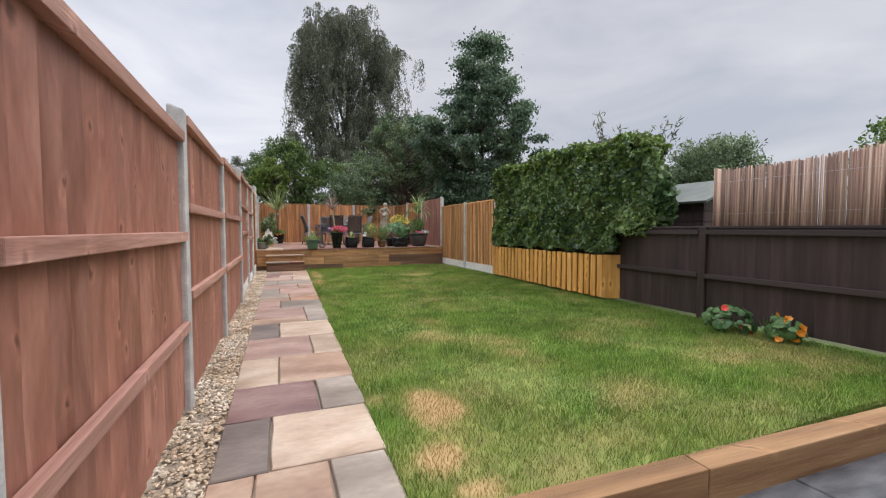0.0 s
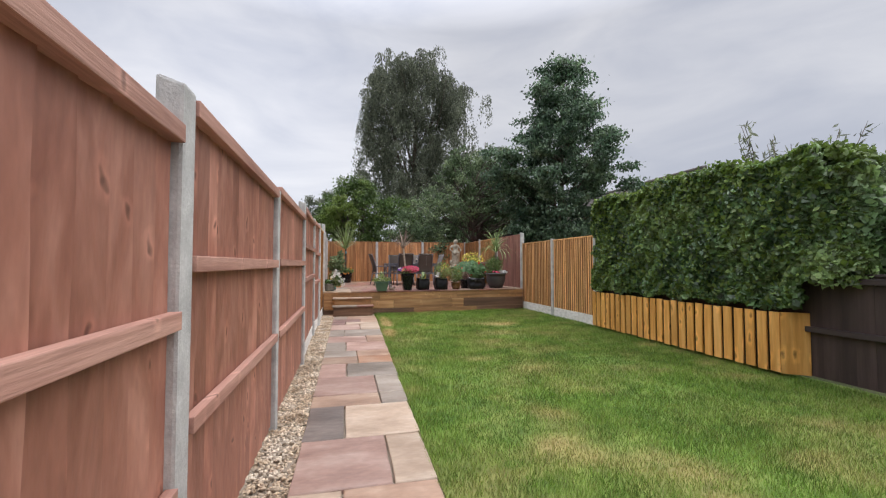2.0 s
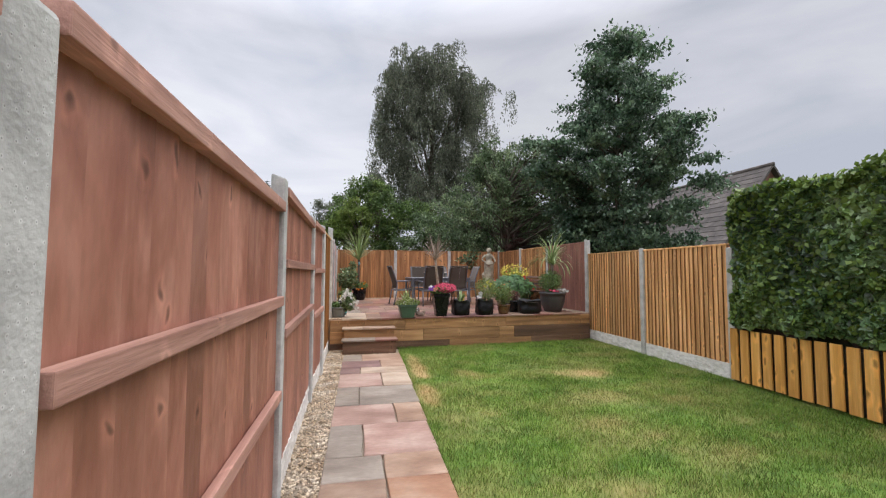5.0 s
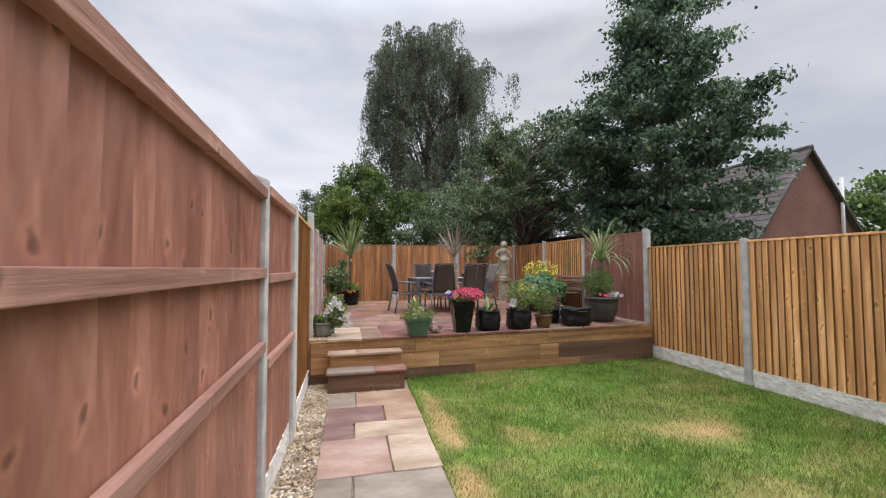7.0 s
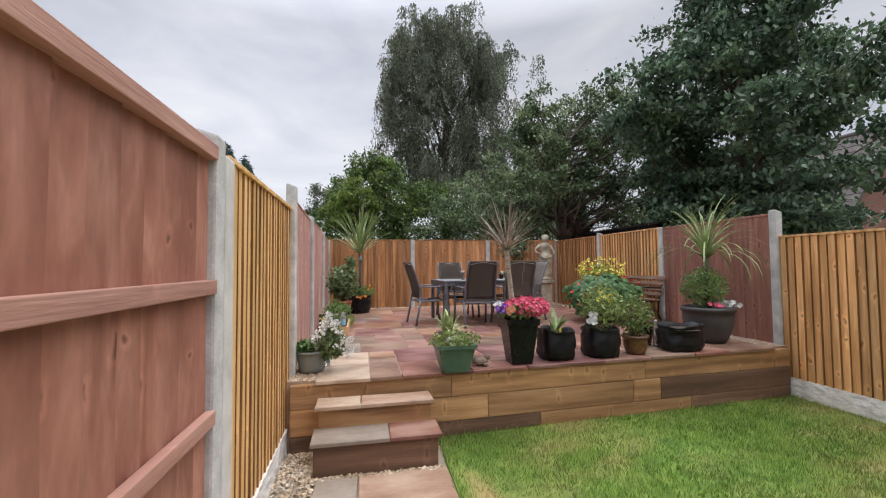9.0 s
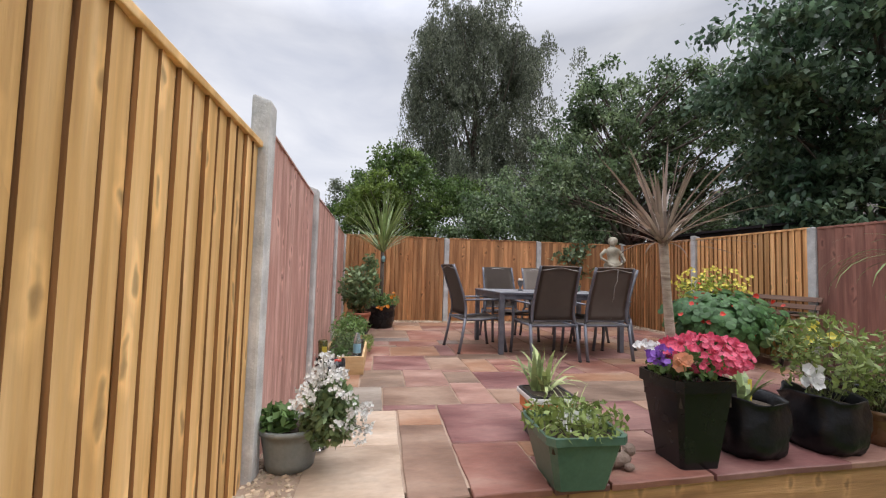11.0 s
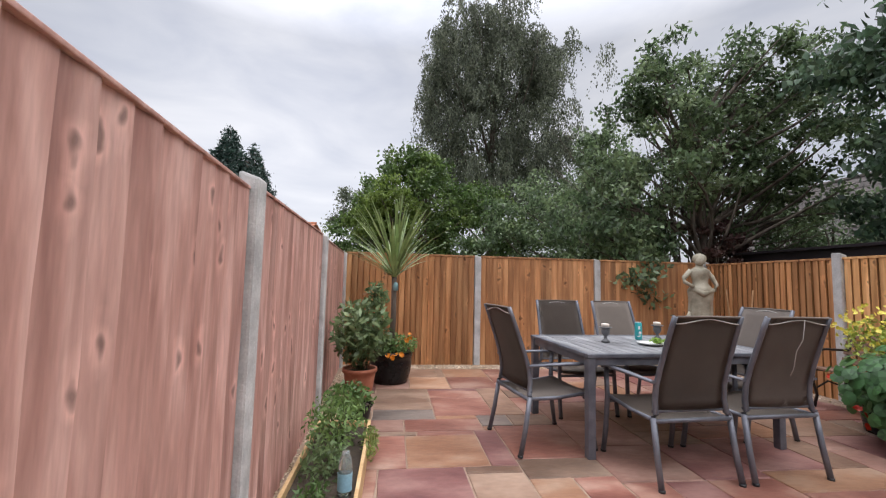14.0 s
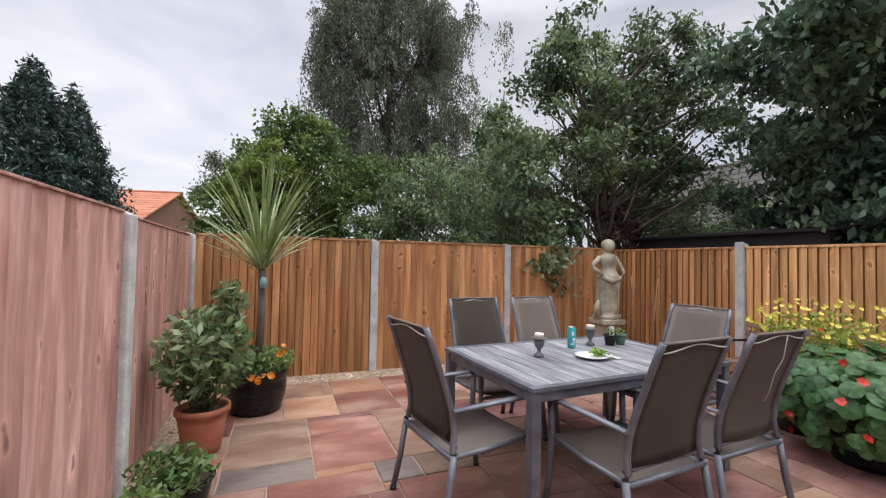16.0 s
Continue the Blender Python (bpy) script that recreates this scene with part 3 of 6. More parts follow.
def board_mesh(w, h, t0, t1, front, mat, wane=0.0, variant=0):
    """One upright board; wane makes its proud edge wander, as sawn boards do."""
    key = (round(w, 3), round(h, 2), t0, t1, front, mat, variant)
    if key not in board_cache:
        bm = bmesh.new()
        steps = 12 if wane else 1
        rows = []
        for k in range(steps + 1):
            z = h * k / steps
            d = wane * noise.noise(Vector((variant * 7.3, z * 2.6, 0.5))) + 0.4 * wane * noise.noise(Vector((variant * 3.1, z * 9.0, 4.5)))
            x0, x1 = (d, w) if t0 > t1 else (0, w + d)
            rows.append([bm.verts.new(p) for p in ((x0, 0, z), (x1, 0, z), (x1, front * t1, z), (x0, front * t0, z))])
        bm.faces.new(rows[0])
        bm.faces.new(rows[-1])
        for lo, hi in zip(rows, rows[1:]):
            for k in range(4):
                side = bm.faces.new((lo[k], lo[(k + 1) % 4], hi[(k + 1) % 4], hi[k]))
                # the thick side of a wedge takes the brown with painted shade
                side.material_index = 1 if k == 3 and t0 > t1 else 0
        bmesh.ops.recalc_face_normals(bm, faces=bm.faces)
        me = bpy.data.meshes.new("board")
        bm.to_mesh(me)
        bm.free()
        me.materials.append(M[mat])
        me.materials.append(M["edge_shade"])
        board_cache[key] = me
    return board_cache[key]


def panel(at, length, z0, z1, mat, label, front=-1, pitch=0.09, wedge=(0.006, 0.02), rails=(), rail_mat="brown_rail", cap=True, cap_mat=None, gravel_board=0.0, group="", cap_front=0.0, tilt=0.25, cap_deep=0.0, gap=0.0, deep=0.018, wane=0.0, uneven=0.0, fall=0.0):
    """A close-board panel: local x runs along it, front is the side (of local y) that the boards show to the garden."""
    t = thing("timber_fence", at, label, "fence", group)
    if gravel_board:
        bm = boxed(0, -0.02, z0 - 0.05, length, 0.02, z0 + gravel_board)
        bmesh.ops.subdivide_edges(bm, edges=[e for e in bm.edges if e.calc_length() > 0.5], cuts=40)
        bmesh.ops.subdivide_edges(bm, edges=[e for e in bm.edges if abs(e.verts[0].co.z - e.verts[1].co.z) > 0.1], cuts=4)
        for v in bm.verts:
            if abs(v.co.y) > 0.019 and 0.01 < v.co.x < length - 0.01:
                v.co.y += front * abs(noise.noise(Vector((v.co.x * 9, 0, v.co.z * 22)))) * 0.022
        part("gravel_board", bm, M["pale_stone"], t, "pale rock-faced concrete gravel board")
        z0 = z0 + gravel_board + 0.002
    n = max(1, round(length / pitch))
    w = length / n
    if gap:
        b0, b1 = sorted((-front * deep, -front * (deep + 0.008)))
        part("backing", boxed(0, b0, z0, length, b1, z1 - 0.008 - fall), M[mat], t)
    for k in range(n):
        me = board_mesh(w - gap if gap else w + 0.012 if k < n - 1 else w, z1 - z0 - (0.0 if cap else 0.0), wedge[0], wedge[1], front, mat, wane, k * 5 % 7 if wane else 0)
        lift = 0.004 * (k % 2) + rng.uniform(0, 0.0025)
        piece("board", me, t, pose(k * w, front * lift, z0 - fall * k / n + rng.uniform(-uneven, uneven), 0, 0, 0))
    for z in rails:
        part("rail", boxed(0.004, front * 0.026 if front > 0 else front * 0.026 - 0.04, z - 0.03, length - 0.004, front * 0.026 + 0.04 if front > 0 else front * 0.026, z + 0.03, bevel=0.004), M[rail_mat], t,
             at=pose(0, 0, 0, 0, rng.uniform(-tilt, tilt), 0))
    if cap:
        y0, y1 = sorted((front * (0.030 + cap_front), -front * 0.03))
        part("cap", boxed(0.003, y0, z1 + 0.001 - cap_deep, length - 0.003, y1, z1 + 0.028, bevel=0.004), M[cap_mat or mat], t)
    return t


# north end, height of the top, and garden face of each post
LEFT_POSTS = [(-3.2, 1.7, -0.345), (-0.95, 1.75, -0.345), (1.05, 1.85, -0.365), (3.08, 1.935, -0.37), (5.07, 1.935, -0.36), (7.22, 2.135, -0.34), (9.46, 2.17, -0.36), (10.74, 2.20, -0.335), (12.85, 2.385, -0.33), (14.61, 2.30, -0.37), (16.66, 2.265, -0.405), (18.87, 2.26, -0.475)]
POST_D, POST_W = 0.12, 0.09
for y, h, x in LEFT_POSTS:
    post(x - POST_W / 2, y - POST_D / 2, 0.0, h, w=POST_W, d=POST_D)
post(-0.335 - POST_W / 2, 10.74 + 0.002 + 0.07, 0.0, 2.14, w=POST_W, d=0.14, mat="pale_concrete", label="newer pale concrete fence post beside the grey one")


def left_panel(k, z0, z1, mat, label, late=0.0, **kw):
    """The panel between post k and the next; late leaves room after a doubled post."""
    (ya, _, xa), (yb, _, xb) = LEFT_POSTS[k], LEFT_POSTS[k + 1]
    ya, yb = ya + 0.002 + late, yb - POST_D - 0.002
    return panel(pose(xa - 0.055, ya, 0, 0, 0, 90 + math.degrees(math.atan2(xa - xb, yb - ya))), math.hypot(yb - ya, xb - xa), z0, z1, mat, label, front=-1, **kw)


RAILS = [(1.0, 0.4), (1.05, 0.45), (1.115, 0.55), (1.30, 0.725), (1.315, 0.72), (1.555, 1.09), (1.51, 0.96)]
TOPS = [1.62, 1.66, 1.735, 1.87, 1.92, 2.045, 2.09]
for k, z1 in enumerate(TOPS):
    left_panel(k, 0.02, z1, "brown_wood", "brown-stained timber fence panel showing rails and capping", pitch=0.128, wedge=(0.006, 0.019), rails=RAILS[k], cap_mat="brown_rail", gravel_board=0.0 if k < 5 else 0.16, group="brown fence panels", cap_front=0.034, cap_deep=0.034, wane=0.012)
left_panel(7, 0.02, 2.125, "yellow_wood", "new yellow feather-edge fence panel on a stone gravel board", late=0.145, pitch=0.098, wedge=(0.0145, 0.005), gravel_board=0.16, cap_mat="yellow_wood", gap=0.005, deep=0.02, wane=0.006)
for k, z1, fall in ((8, 2.255, 0.04), (9, 2.245, 0.0), (10, 2.225, 0.0)):
    t = left_panel(k, PATIO - 0.1, z1, "pink_wood", "faded pink-brown feather-edge fence panel", pitch=0.118, wedge=(0.004, 0.015), group="pink fence panels", cap=False, gap=0.005, wane=0.012, uneven=0.0012, fall=fall)
    length = math.dist((LEFT_POSTS[k][0], LEFT_POSTS[k][2]), (LEFT_POSTS[k + 1][0] - POST_D, LEFT_POSTS[k + 1][2])) - 0.006
    part("capping", boxed(0.001, -0.0245, 0.0, length, 0.022, 0.013, bevel=0.003), M["pink_wood"], t, at=pose(0, 0, z1 + 0.0015, 0, math.degrees(math.atan2(fall, length)), 0))

# back fence
for x, h in ((1.53, 2.265), (3.50, 2.27), (5.43, 2.29)):
    post(x, 19.0, PATIO - 0.1, h)
for a, b in ((-0.50, 1.478), (1.582, 3.448), (3.552, 5.378)):
    panel(pose(a, 19.0, 0), b - a, PATIO - 0.05, 2.235, "back_wood", "orange-brown feather-edge fence panel behind the patio", front=-1, pitch=0.09, wedge=(0.003, 0.026), group="back fence panels", gap=0.009, deep=0.035)


# right fence, from the planter to the corner
def right_panel(y0, y1, z0, z1, mat, label, **kw):
    return panel(pose(5.43, y0, 0, 0, 0, 90), y1 - y0, z0, z1, mat, label, front=1, **kw)


for y, z0, h in ((9.22, 0, 1.87), (11.08, 0, 1.96), (12.97, 0, 2.265), (14.97, PATIO - 0.2, 2.23), (16.89, PATIO - 0.2, 2.29)):
    post(5.43, y, z0, h)
for a, b in ((9.272, 11.028), (11.132, 12.918)):
    right_panel(a, b, 0.0, 1.905, "gold_wood", "golden feather-edge fence panel on a stone gravel board", pitch=0.088, wedge=(0.0242, 0.006), gravel_board=0.2, group="golden fence panels", gap=0.006, deep=0.03)
right_panel(13.022, 14.918, PATIO - 0.1, 2.20, "red_wood", "red-brown stained feather-edge fence panel", pitch=0.1, wedge=(0.003, 0.028), gap=0.008)
for a, b in ((15.022, 16.838), (16.942, 18.94)):
    right_panel(a, b, PATIO - 0.1, 2.21, "gold_wood" if a < 16 else "back_wood", "golden-brown feather-edge fence panel beside the patio", pitch=0.088, wedge=(0.0242, 0.006), group="golden fence panels", gap=0.006, deep=0.03)

# dark fence beside the lawn
for y in (1.45, 3.62, 5.7, 7.5, 9.1):
    post(fence_right(y) + 0.04, y, 0.0, 1.2, 0.1, 0.1, "dark_wood", "dark fence posts", "dark brown painted timber fence post")
for a, b in ((-3.3, -0.75), (-0.65, 1.40), (1.50, 3.57), (3.67, 5.65), (5.75, 7.45), (7.55, 9.05)):
    ang = math.degrees(math.atan2(fence_right(b) - fence_right(a), b - a))
    t = panel(pose(fence_right(a) + 0.05, a, 0, 0, 0, 90 - ang), b - a, 0.03, 1.17, "dark_wood", "dark brown painted board fence with rails", front=1, pitch=0.15, wedge=(0.008, 0.011), rails=(0.56, 1.12), rail_mat="dark_rail", cap_mat="dark_rail", group="dark fence panels")

# the house behind the camera closes the place
hb = part("wall_south", boxed(-6, -3.9, -0.3, 11, -3.5, 5.0), surface("plain_render", [(0.45, 0.42, 0.38), (0.52, 0.49, 0.45)], 4.0))
tagged(hb, "plain rendered house wall behind the garden", "wall", kind="structure")

# ---- sleeper edging, retaining wall and steps ----


def sleeper(x0, x1, z0, z1, y=None, depth=0.1, mat="sleeper", label="pale softwood sleeper of the patio wall", slope=0.056, group="wall sleepers"):
    y = wall_line(x0) if y is None else y
    a = math.degrees(math.atan(slope))
    t = boxed(0, 0, 0, (x1 - x0) / math.cos(radians(a)) - 0.004, depth, z1 - z0 - 0.004, bevel=0.008)
    ob = part("sleeper", t, M[mat], at=pose(x0, y, z0, rng.uniform(-0.3, 0.3), 0, a))
    return tagged(ob, label, "sleeper", group)


for z0, z1, cuts, mats in ((-0.10, 0.115, (-0.335, 0.2, 2.05, 3.9, 5.37), "ddsdsd"), (0.115, 0.345, (-0.335, 1.49, 3.15, 3.5, 5.37), "sssdss"), (0.345, PATIO - 0.028, (-0.335, 1.12, 3.3, 5.37), "ssss")):
    for k in range(len(cuts) - 1):
        sleeper(cuts[k], cuts[k + 1], z0, z1, mat="sleeper_dark" if mats[k] == "d" else "sleeper", label="damp dark sleeper of the patio wall" if mats[k] == "d" else "pale softwood sleeper of the patio wall")
# lawn edge above the slate
for a, b in ((-0.335, 0.70), (0.70, 2.06), (2.06, 3.9), (3.9, 5.3)):
    sleeper(a, b, -0.2, 0.012, y=1.47 - 0.055 * (a + 0.0) - 0.105, depth=0.14, slope=-0.055, label="new softwood sleeper edging the lawn", group="lawn edging sleepers")

# ---- trees and neighbours ----
M["lime_bush_leaf"] = foliage("yellow_green_bush_leaves", (0.10, 0.15, 0.03), (0.15, 0.21, 0.045), (0.22, 0.285, 0.07), 0.45)
weeping_tree("birch_tree", "tall weeping birch with hanging grey-green foliage", (6.9, 40, 0), 21.3, 6.2, 160000, 0.20, 0.085, M["birch_leaf"], 0.40, 500)
tiered_tree("maple_tree", "broad dark green tree with drooping tiers of leaves", (8.8, 16.4, -0.2), 10.1, 2.75, 2.3, 70, 70000, 0.15, 0.08, M["dark_leaf"], 0.17, 0.9)
apple = tree("apple_tree", "spreading garden tree leaning over the fence corner", "tree", (6.1, 19.9, -0.1), 6.2, 0.13,
     [(-0.3, 0.3, 4.3, 2.3, 1.6, 1.5, 3), (1.6, 0.4, 4.9, 2.0, 1.8, 1.7, 2.4), (-1.6, 0.1, 3.1, 1.2, 1.0, 0.9, 1.3), (2.9, 0.4, 3.9, 1.3, 1.4, 1.0, 0.7), (1.1, 0.3, 6.3, 1.2, 1.2, 0.9, 0.8), (-0.7, 0.2, 5.9, 1.0, 0.9, 1.0, 0.7), (2.3, 0.0, 6.2, 1.2, 1.1, 1.1, 0.9), (-1.75, -0.85, 2.15, 0.5, 0.3, 0.4, 0.16)],
     38000, 0.12, 0.062, M["apple_leaf"], droop=0.5, limbs=95, shell=0.3)
tree("shrub_tree", "rounded green shrub tree behind the fence", "tree", (6.8, 26.0, -0.2), 7.0, 0.15,
     [(-0.8, 0, 3.6, 2.6, 2.0, 2.3, 3), (-2.6, 0, 2.8, 2.0, 1.5, 1.9, 1.5), (2.2, 0, 2.2, 1.8, 1.4, 1.2, 0.8)],
     22000, 0.14, 0.08, M["apple_leaf"], droop=0.4, limbs=40, shell=0.45)
twigs = bmesh.new()
for k in range(60):
    side = rng.uniform(-3.0, 3.4)
    root = Vector((side * 0.25, rng.uniform(-0.2, 0.6), rng.uniform(1.6, 3.2)))
    tip = Vector((side, rng.uniform(-0.5, 0.9), rng.uniform(3.2, 6.0) - abs(side) * 0.25))
    stem = limb(twigs, root, tip, 0.016, 0.004, 0.08, 6, 4)
    for q in range(3):
        s0 = stem[rng.integers(2, 6)]
        limb(twigs, s0, s0 + Vector((rng.normal() * 0.35 + side * 0.1, rng.normal() * 0.3, rng.uniform(0.15, 0.7))), 0.007, 0.002, 0.08, 4, 3)
tagged(part("twig_tangle", twigs, M["bark"], apple, "bare grey twigs between the leaves"), kind="stuff")
tree("red_shrub", "dull red-brown shrub behind the fence", "shrub", (6.4, 19.75, -0.1), 3.4, 0.05,
     [(0, 0, 2.7, 0.6, 0.35, 0.65, 1)], 4600, 0.07, 0.045, M["brown_leaf"], limbs=40, shell=0.3)
tree("laurel_bush", "dense dark green bush with lighter top", "bush", (1.3, 28, -0.2), 7.0, 0.12,
     [(-0.2, 0, 4.6, 2.3, 1.6, 2.1, 3), (2.2, 0, 3.4, 2.4, 1.6, 2.3, 2), (-2.0, 0, 3.0, 1.5, 1.3, 2.2, 1.2), (-0.6, 0, 6.1, 1.0, 0.9, 0.9, 0.6)],
     34000, 0.15, 0.09, M["bush_leaf"], droop=0.3, limbs=30, shell=0.55)
tree("lime_bush", "lighter yellow-green bush in front of the dark one", "bush", (0.35, 26.6, -0.2), 5.0, 0.08,
     [(-0.2, 0, 4.3, 1.2, 0.8, 1.2, 2), (-1.0, 0, 3.2, 1.0, 0.8, 1.4, 1.2)], 9000, 0.13, 0.08, M["lime_bush_leaf"], droop=0.3, limbs=30, shell=0.4)
tree("olive_shrub", "dense olive green shrub behind the sheds", "shrub", (10.4, 21.0, -0.2), 4.6, 0.08,
     [(0, 0, 2.9, 2.2, 1.2, 1.5, 2), (2.2, 0.3, 2.6, 1.6, 1.0, 1.4, 1)], 15000, 0.12, 0.06, M["apple_leaf"], droop=0.3, limbs=40, shell=0.3)
tree("willow_tree", "lighter green tree beside the birch", "tree", (11.4, 33, -0.2), 12.8, 0.2,
     [(-0.2, 0, 8.0, 1.5, 1.4, 2.6, 2.6), (-0.6, 0, 5.6, 2.3, 1.8, 3.2, 1.6), (1.6, 0, 5.4, 1.7, 1.5, 2.8, 1)], 42000, 0.2, 0.11, M["apple_leaf"], droop=1.4, strands=6, strand_len=1.2, limbs=40, shell=0.3)
tree("small_tree", "thin grey-green tree behind the bush", "tree", (-1.2, 33, -0.2), 7.6, 0.1,
     [(0, 0, 5.2, 1.8, 1.2, 2.0, 1)], 6000, 0.16, 0.08, M["birch_leaf"], limbs=25, shell=0.2)


def conifer(base, height, radius, n, label):
    t = thing("conifer_tree", pose(*base), label, "tree")
    bm = bmesh.new()
    tube(bm, [(0, 0, -0.3), (0, 0, height * 0.5), (0, 0, height * 0.98)], [0.14, 0.09, 0.01], 8)
    for k in range(46):
        z = height * rng.uniform(0.1, 0.95)
        a = rng.uniform(0, 6.28)
        r = radius * (1 - z / height) * 0.85 + 0.1
        limb(bm, (0, 0, z), (r * math.cos(a), r * math.sin(a), z + r * 0.1), 0.025, 0.008, 0.04, 4, 4)
    part("trunk", bm, M["bark"], t)
    z = height * (1 - rng.random(n) ** 0.5)
    tier = 0.72 + 0.28 * np.abs(((z * 2.1) % 1.0) - 0.15)
    a = rng.uniform(0, 2 * np.pi, n)
    lob = 0.86 + 0.14 * np.sin(a * 7 + z * 3)
    r = (radius * (1 - z / height) ** 0.98 + 0.05) * tier * lob * rng.uniform(0.7, 1.05, n)
    pts = np.stack([r * np.cos(a), r * np.sin(a), z], 1) + rng.normal(size=(n, 3)) * 0.05
    np_mesh("crown", leaf_quads(pts, 0.16, 0.05, 0.8, np.stack([np.cos(a), np.sin(a), np.zeros(n)], 1)), 4, M["conifer_leaf"], t)


conifer((-4.75, 25.2, -0.2), 6.5, 3.2, 56000, "dark blue-green pointed conifer over the fence")
conifer((-4.15, 25.5, -0.2), 6.1, 2.9, 34000, "second conifer top beside the taller one")

tree("round_tree", "rounded green tree far over the shed", "tree", (21.5, 14.6, -0.2), 6.4, 0.15, [(0, 0, 4.0, 2.2, 2.2, 2.2, 1)], 22000, 0.22, 0.07, M["apple_leaf"], droop=-0.6, limbs=30, shell=0.4)
tree("round_tree", "leafy tree behind the reed screen", "tree", (17.6, 5.2, -0.2), 5.0, 0.12, [(0, 0, 3.2, 2.3, 1.9, 1.6, 1)], 16000, 0.18, 0.1, M["bush_leaf"], limbs=20, shell=0.5)
tree("round_tree", "distant trees beyond the bungalow", "tree", (40, 28, -0.2), 8.5, 0.2, [(0, 0, 5.0, 6, 4, 3.2, 1)], 8000, 0.4, 0.25, M["bush_leaf"], limbs=15, shell=0.6)

# far hedge and tree belt, seen in the gaps under the crowns
far_wood = np.stack([rng.uniform(-60, 90, 26000), rng.uniform(62, 70, 26000), 4.2 * rng.random(26000) ** 0.8], 1)
far_wood[:, 2] *= 0.75 + 0.25 * np.sin(far_wood[:, 0] * 0.35) * np.sin(far_wood[:, 0] * 0.13 + 1)
belt = np_mesh("far_wood", leaf_quads(far_wood, 0.9, 0.6), 4, M["bush_leaf"])
tagged(belt, "belt of distant dark green trees", "trees", kind="stuff")

# bungalow with a brown gable
M["gable"] = surface("brown_brick_gable", [(0.20, 0.095, 0.07), (0.26, 0.13, 0.098)], 5.0, (1, 1, 3), 0.85, 0.4, 40.0)
M["roof_tile"] = surface("dark_roof_tiles", [(0.065, 0.054, 0.05), (0.10, 0.085, 0.078), (0.145, 0.125, 0.115)], 2.0, (1, 1, 1), 0.8, 0.3, 30.0, vary=0.15, stain=0.25)
M["terracotta_tile"] = surface("terracotta_roof_tiles", [(0.42, 0.15, 0.08), (0.52, 0.21, 0.12)], 2.0, (1, 1, 1), 0.8, 0.3, 30.0, vary=0.15)
M["white_plastic"] = surface("white_plastic", [(0.66, 0.66, 0.66), (0.74, 0.74, 0.73)], 8.0, (1, 1, 1), 0.45, 0.05, 60.0, stain=0.06)


def gabled_house(name, label, origin, half, length, eave, ridge, wall_mat, roof_mat, yaw=0.0, courses=14, pipe=False):
    t = thing(name, pose(*origin, 0, 0, yaw), label, "house")
    bm = bmesh.new()
    q = [(-half, 0, -0.3), (half, 0, -0.3), (half, 0, eave), (0, 0, ridge - 0.1), (-half, 0, eave)]
    a = [bm.verts.new(p) for p in q]
    b = [bm.verts.new((p[0], length, p[2])) for p in q]
    bm.faces.new(a)
    bm.faces.new(b)
    for k in range(5):
        bm.faces.new((a[k], a[(k + 1) % 5], b[(k + 1) % 5], b[k]))
    bmesh.ops.recalc_face_normals(bm, faces=bm.faces)
    part("wall", bm, wall_mat, t)
    run = math.hypot(half + 0.35, (ridge - eave) * (half + 0.35) / half)
    pitch = math.degrees(math.atan2(ridge - eave, half))
    for s in (-1, 1):
        roof = part("roof", boxed(-run, -0.25, -0.05, 0, length + 0.25, -0.012), roof_mat, t, "tiled roof slope")
        roof.matrix_basis = pose(0, 0, ridge, 0, -pitch, 0) if s < 0 else pose(0, length, ridge, 0, 0, 180) @ pose(0, 0, 0, 0, -pitch, 0)
        first = None
        for c in range(courses):
            at = pose(-run * c / courses, 0, 0.012, 0, 2.6, 0)
            if first is None:
                first = part("tile_course", boxed(-run / courses - 0.05, -0.25, -0.022, 0, length + 0.25, 0.022), roof_mat, roof, at=at)
            else:
                piece("tile_course", first.data, roof, at)
    part("ridge", tube(bmesh.new(), [(0, -0.25, ridge + 0.03), (0, length + 0.25, ridge + 0.03)], 0.11, 8), roof_mat, t)
    if pipe:
        part("flue_pipe", tube(bmesh.new(), [(1.75, -0.15, eave - 1.5), (1.75, -0.15, eave + 2.55)], 0.07, 10), M["white_plastic"], t, "pale flue pipe")
    return t


gabled_house("bungalow", "bungalow with brown gable and dark tiled roof", (19.7, 20.2, 0), 2.85, 12.0, 2.95, 6.7, M["gable"], M["roof_tile"], 0, 16, True)
gabled_house("far_house", "distant house with orange terracotta roof", (-6.5, 47, 0), 4.5, 8.4, 4.2, 6.35, M["gable"], M["terracotta_tile"], 78, 12)

# neighbour's dark sheds
M["felt"] = surface("grey_green_roofing_felt", [(0.11, 0.125, 0.115), (0.16, 0.175, 0.16)], 5.0, (1, 1, 1), 0.85, 0.4, 80.0)
M["purple_wood"] = surface("dark_purple_boards", [(0.016, 0.011, 0.015), (0.028, 0.018, 0.024)], 3.0, (0.4, 0.4, 5), 0.6, 0.2, 20.0, vary=0.2)


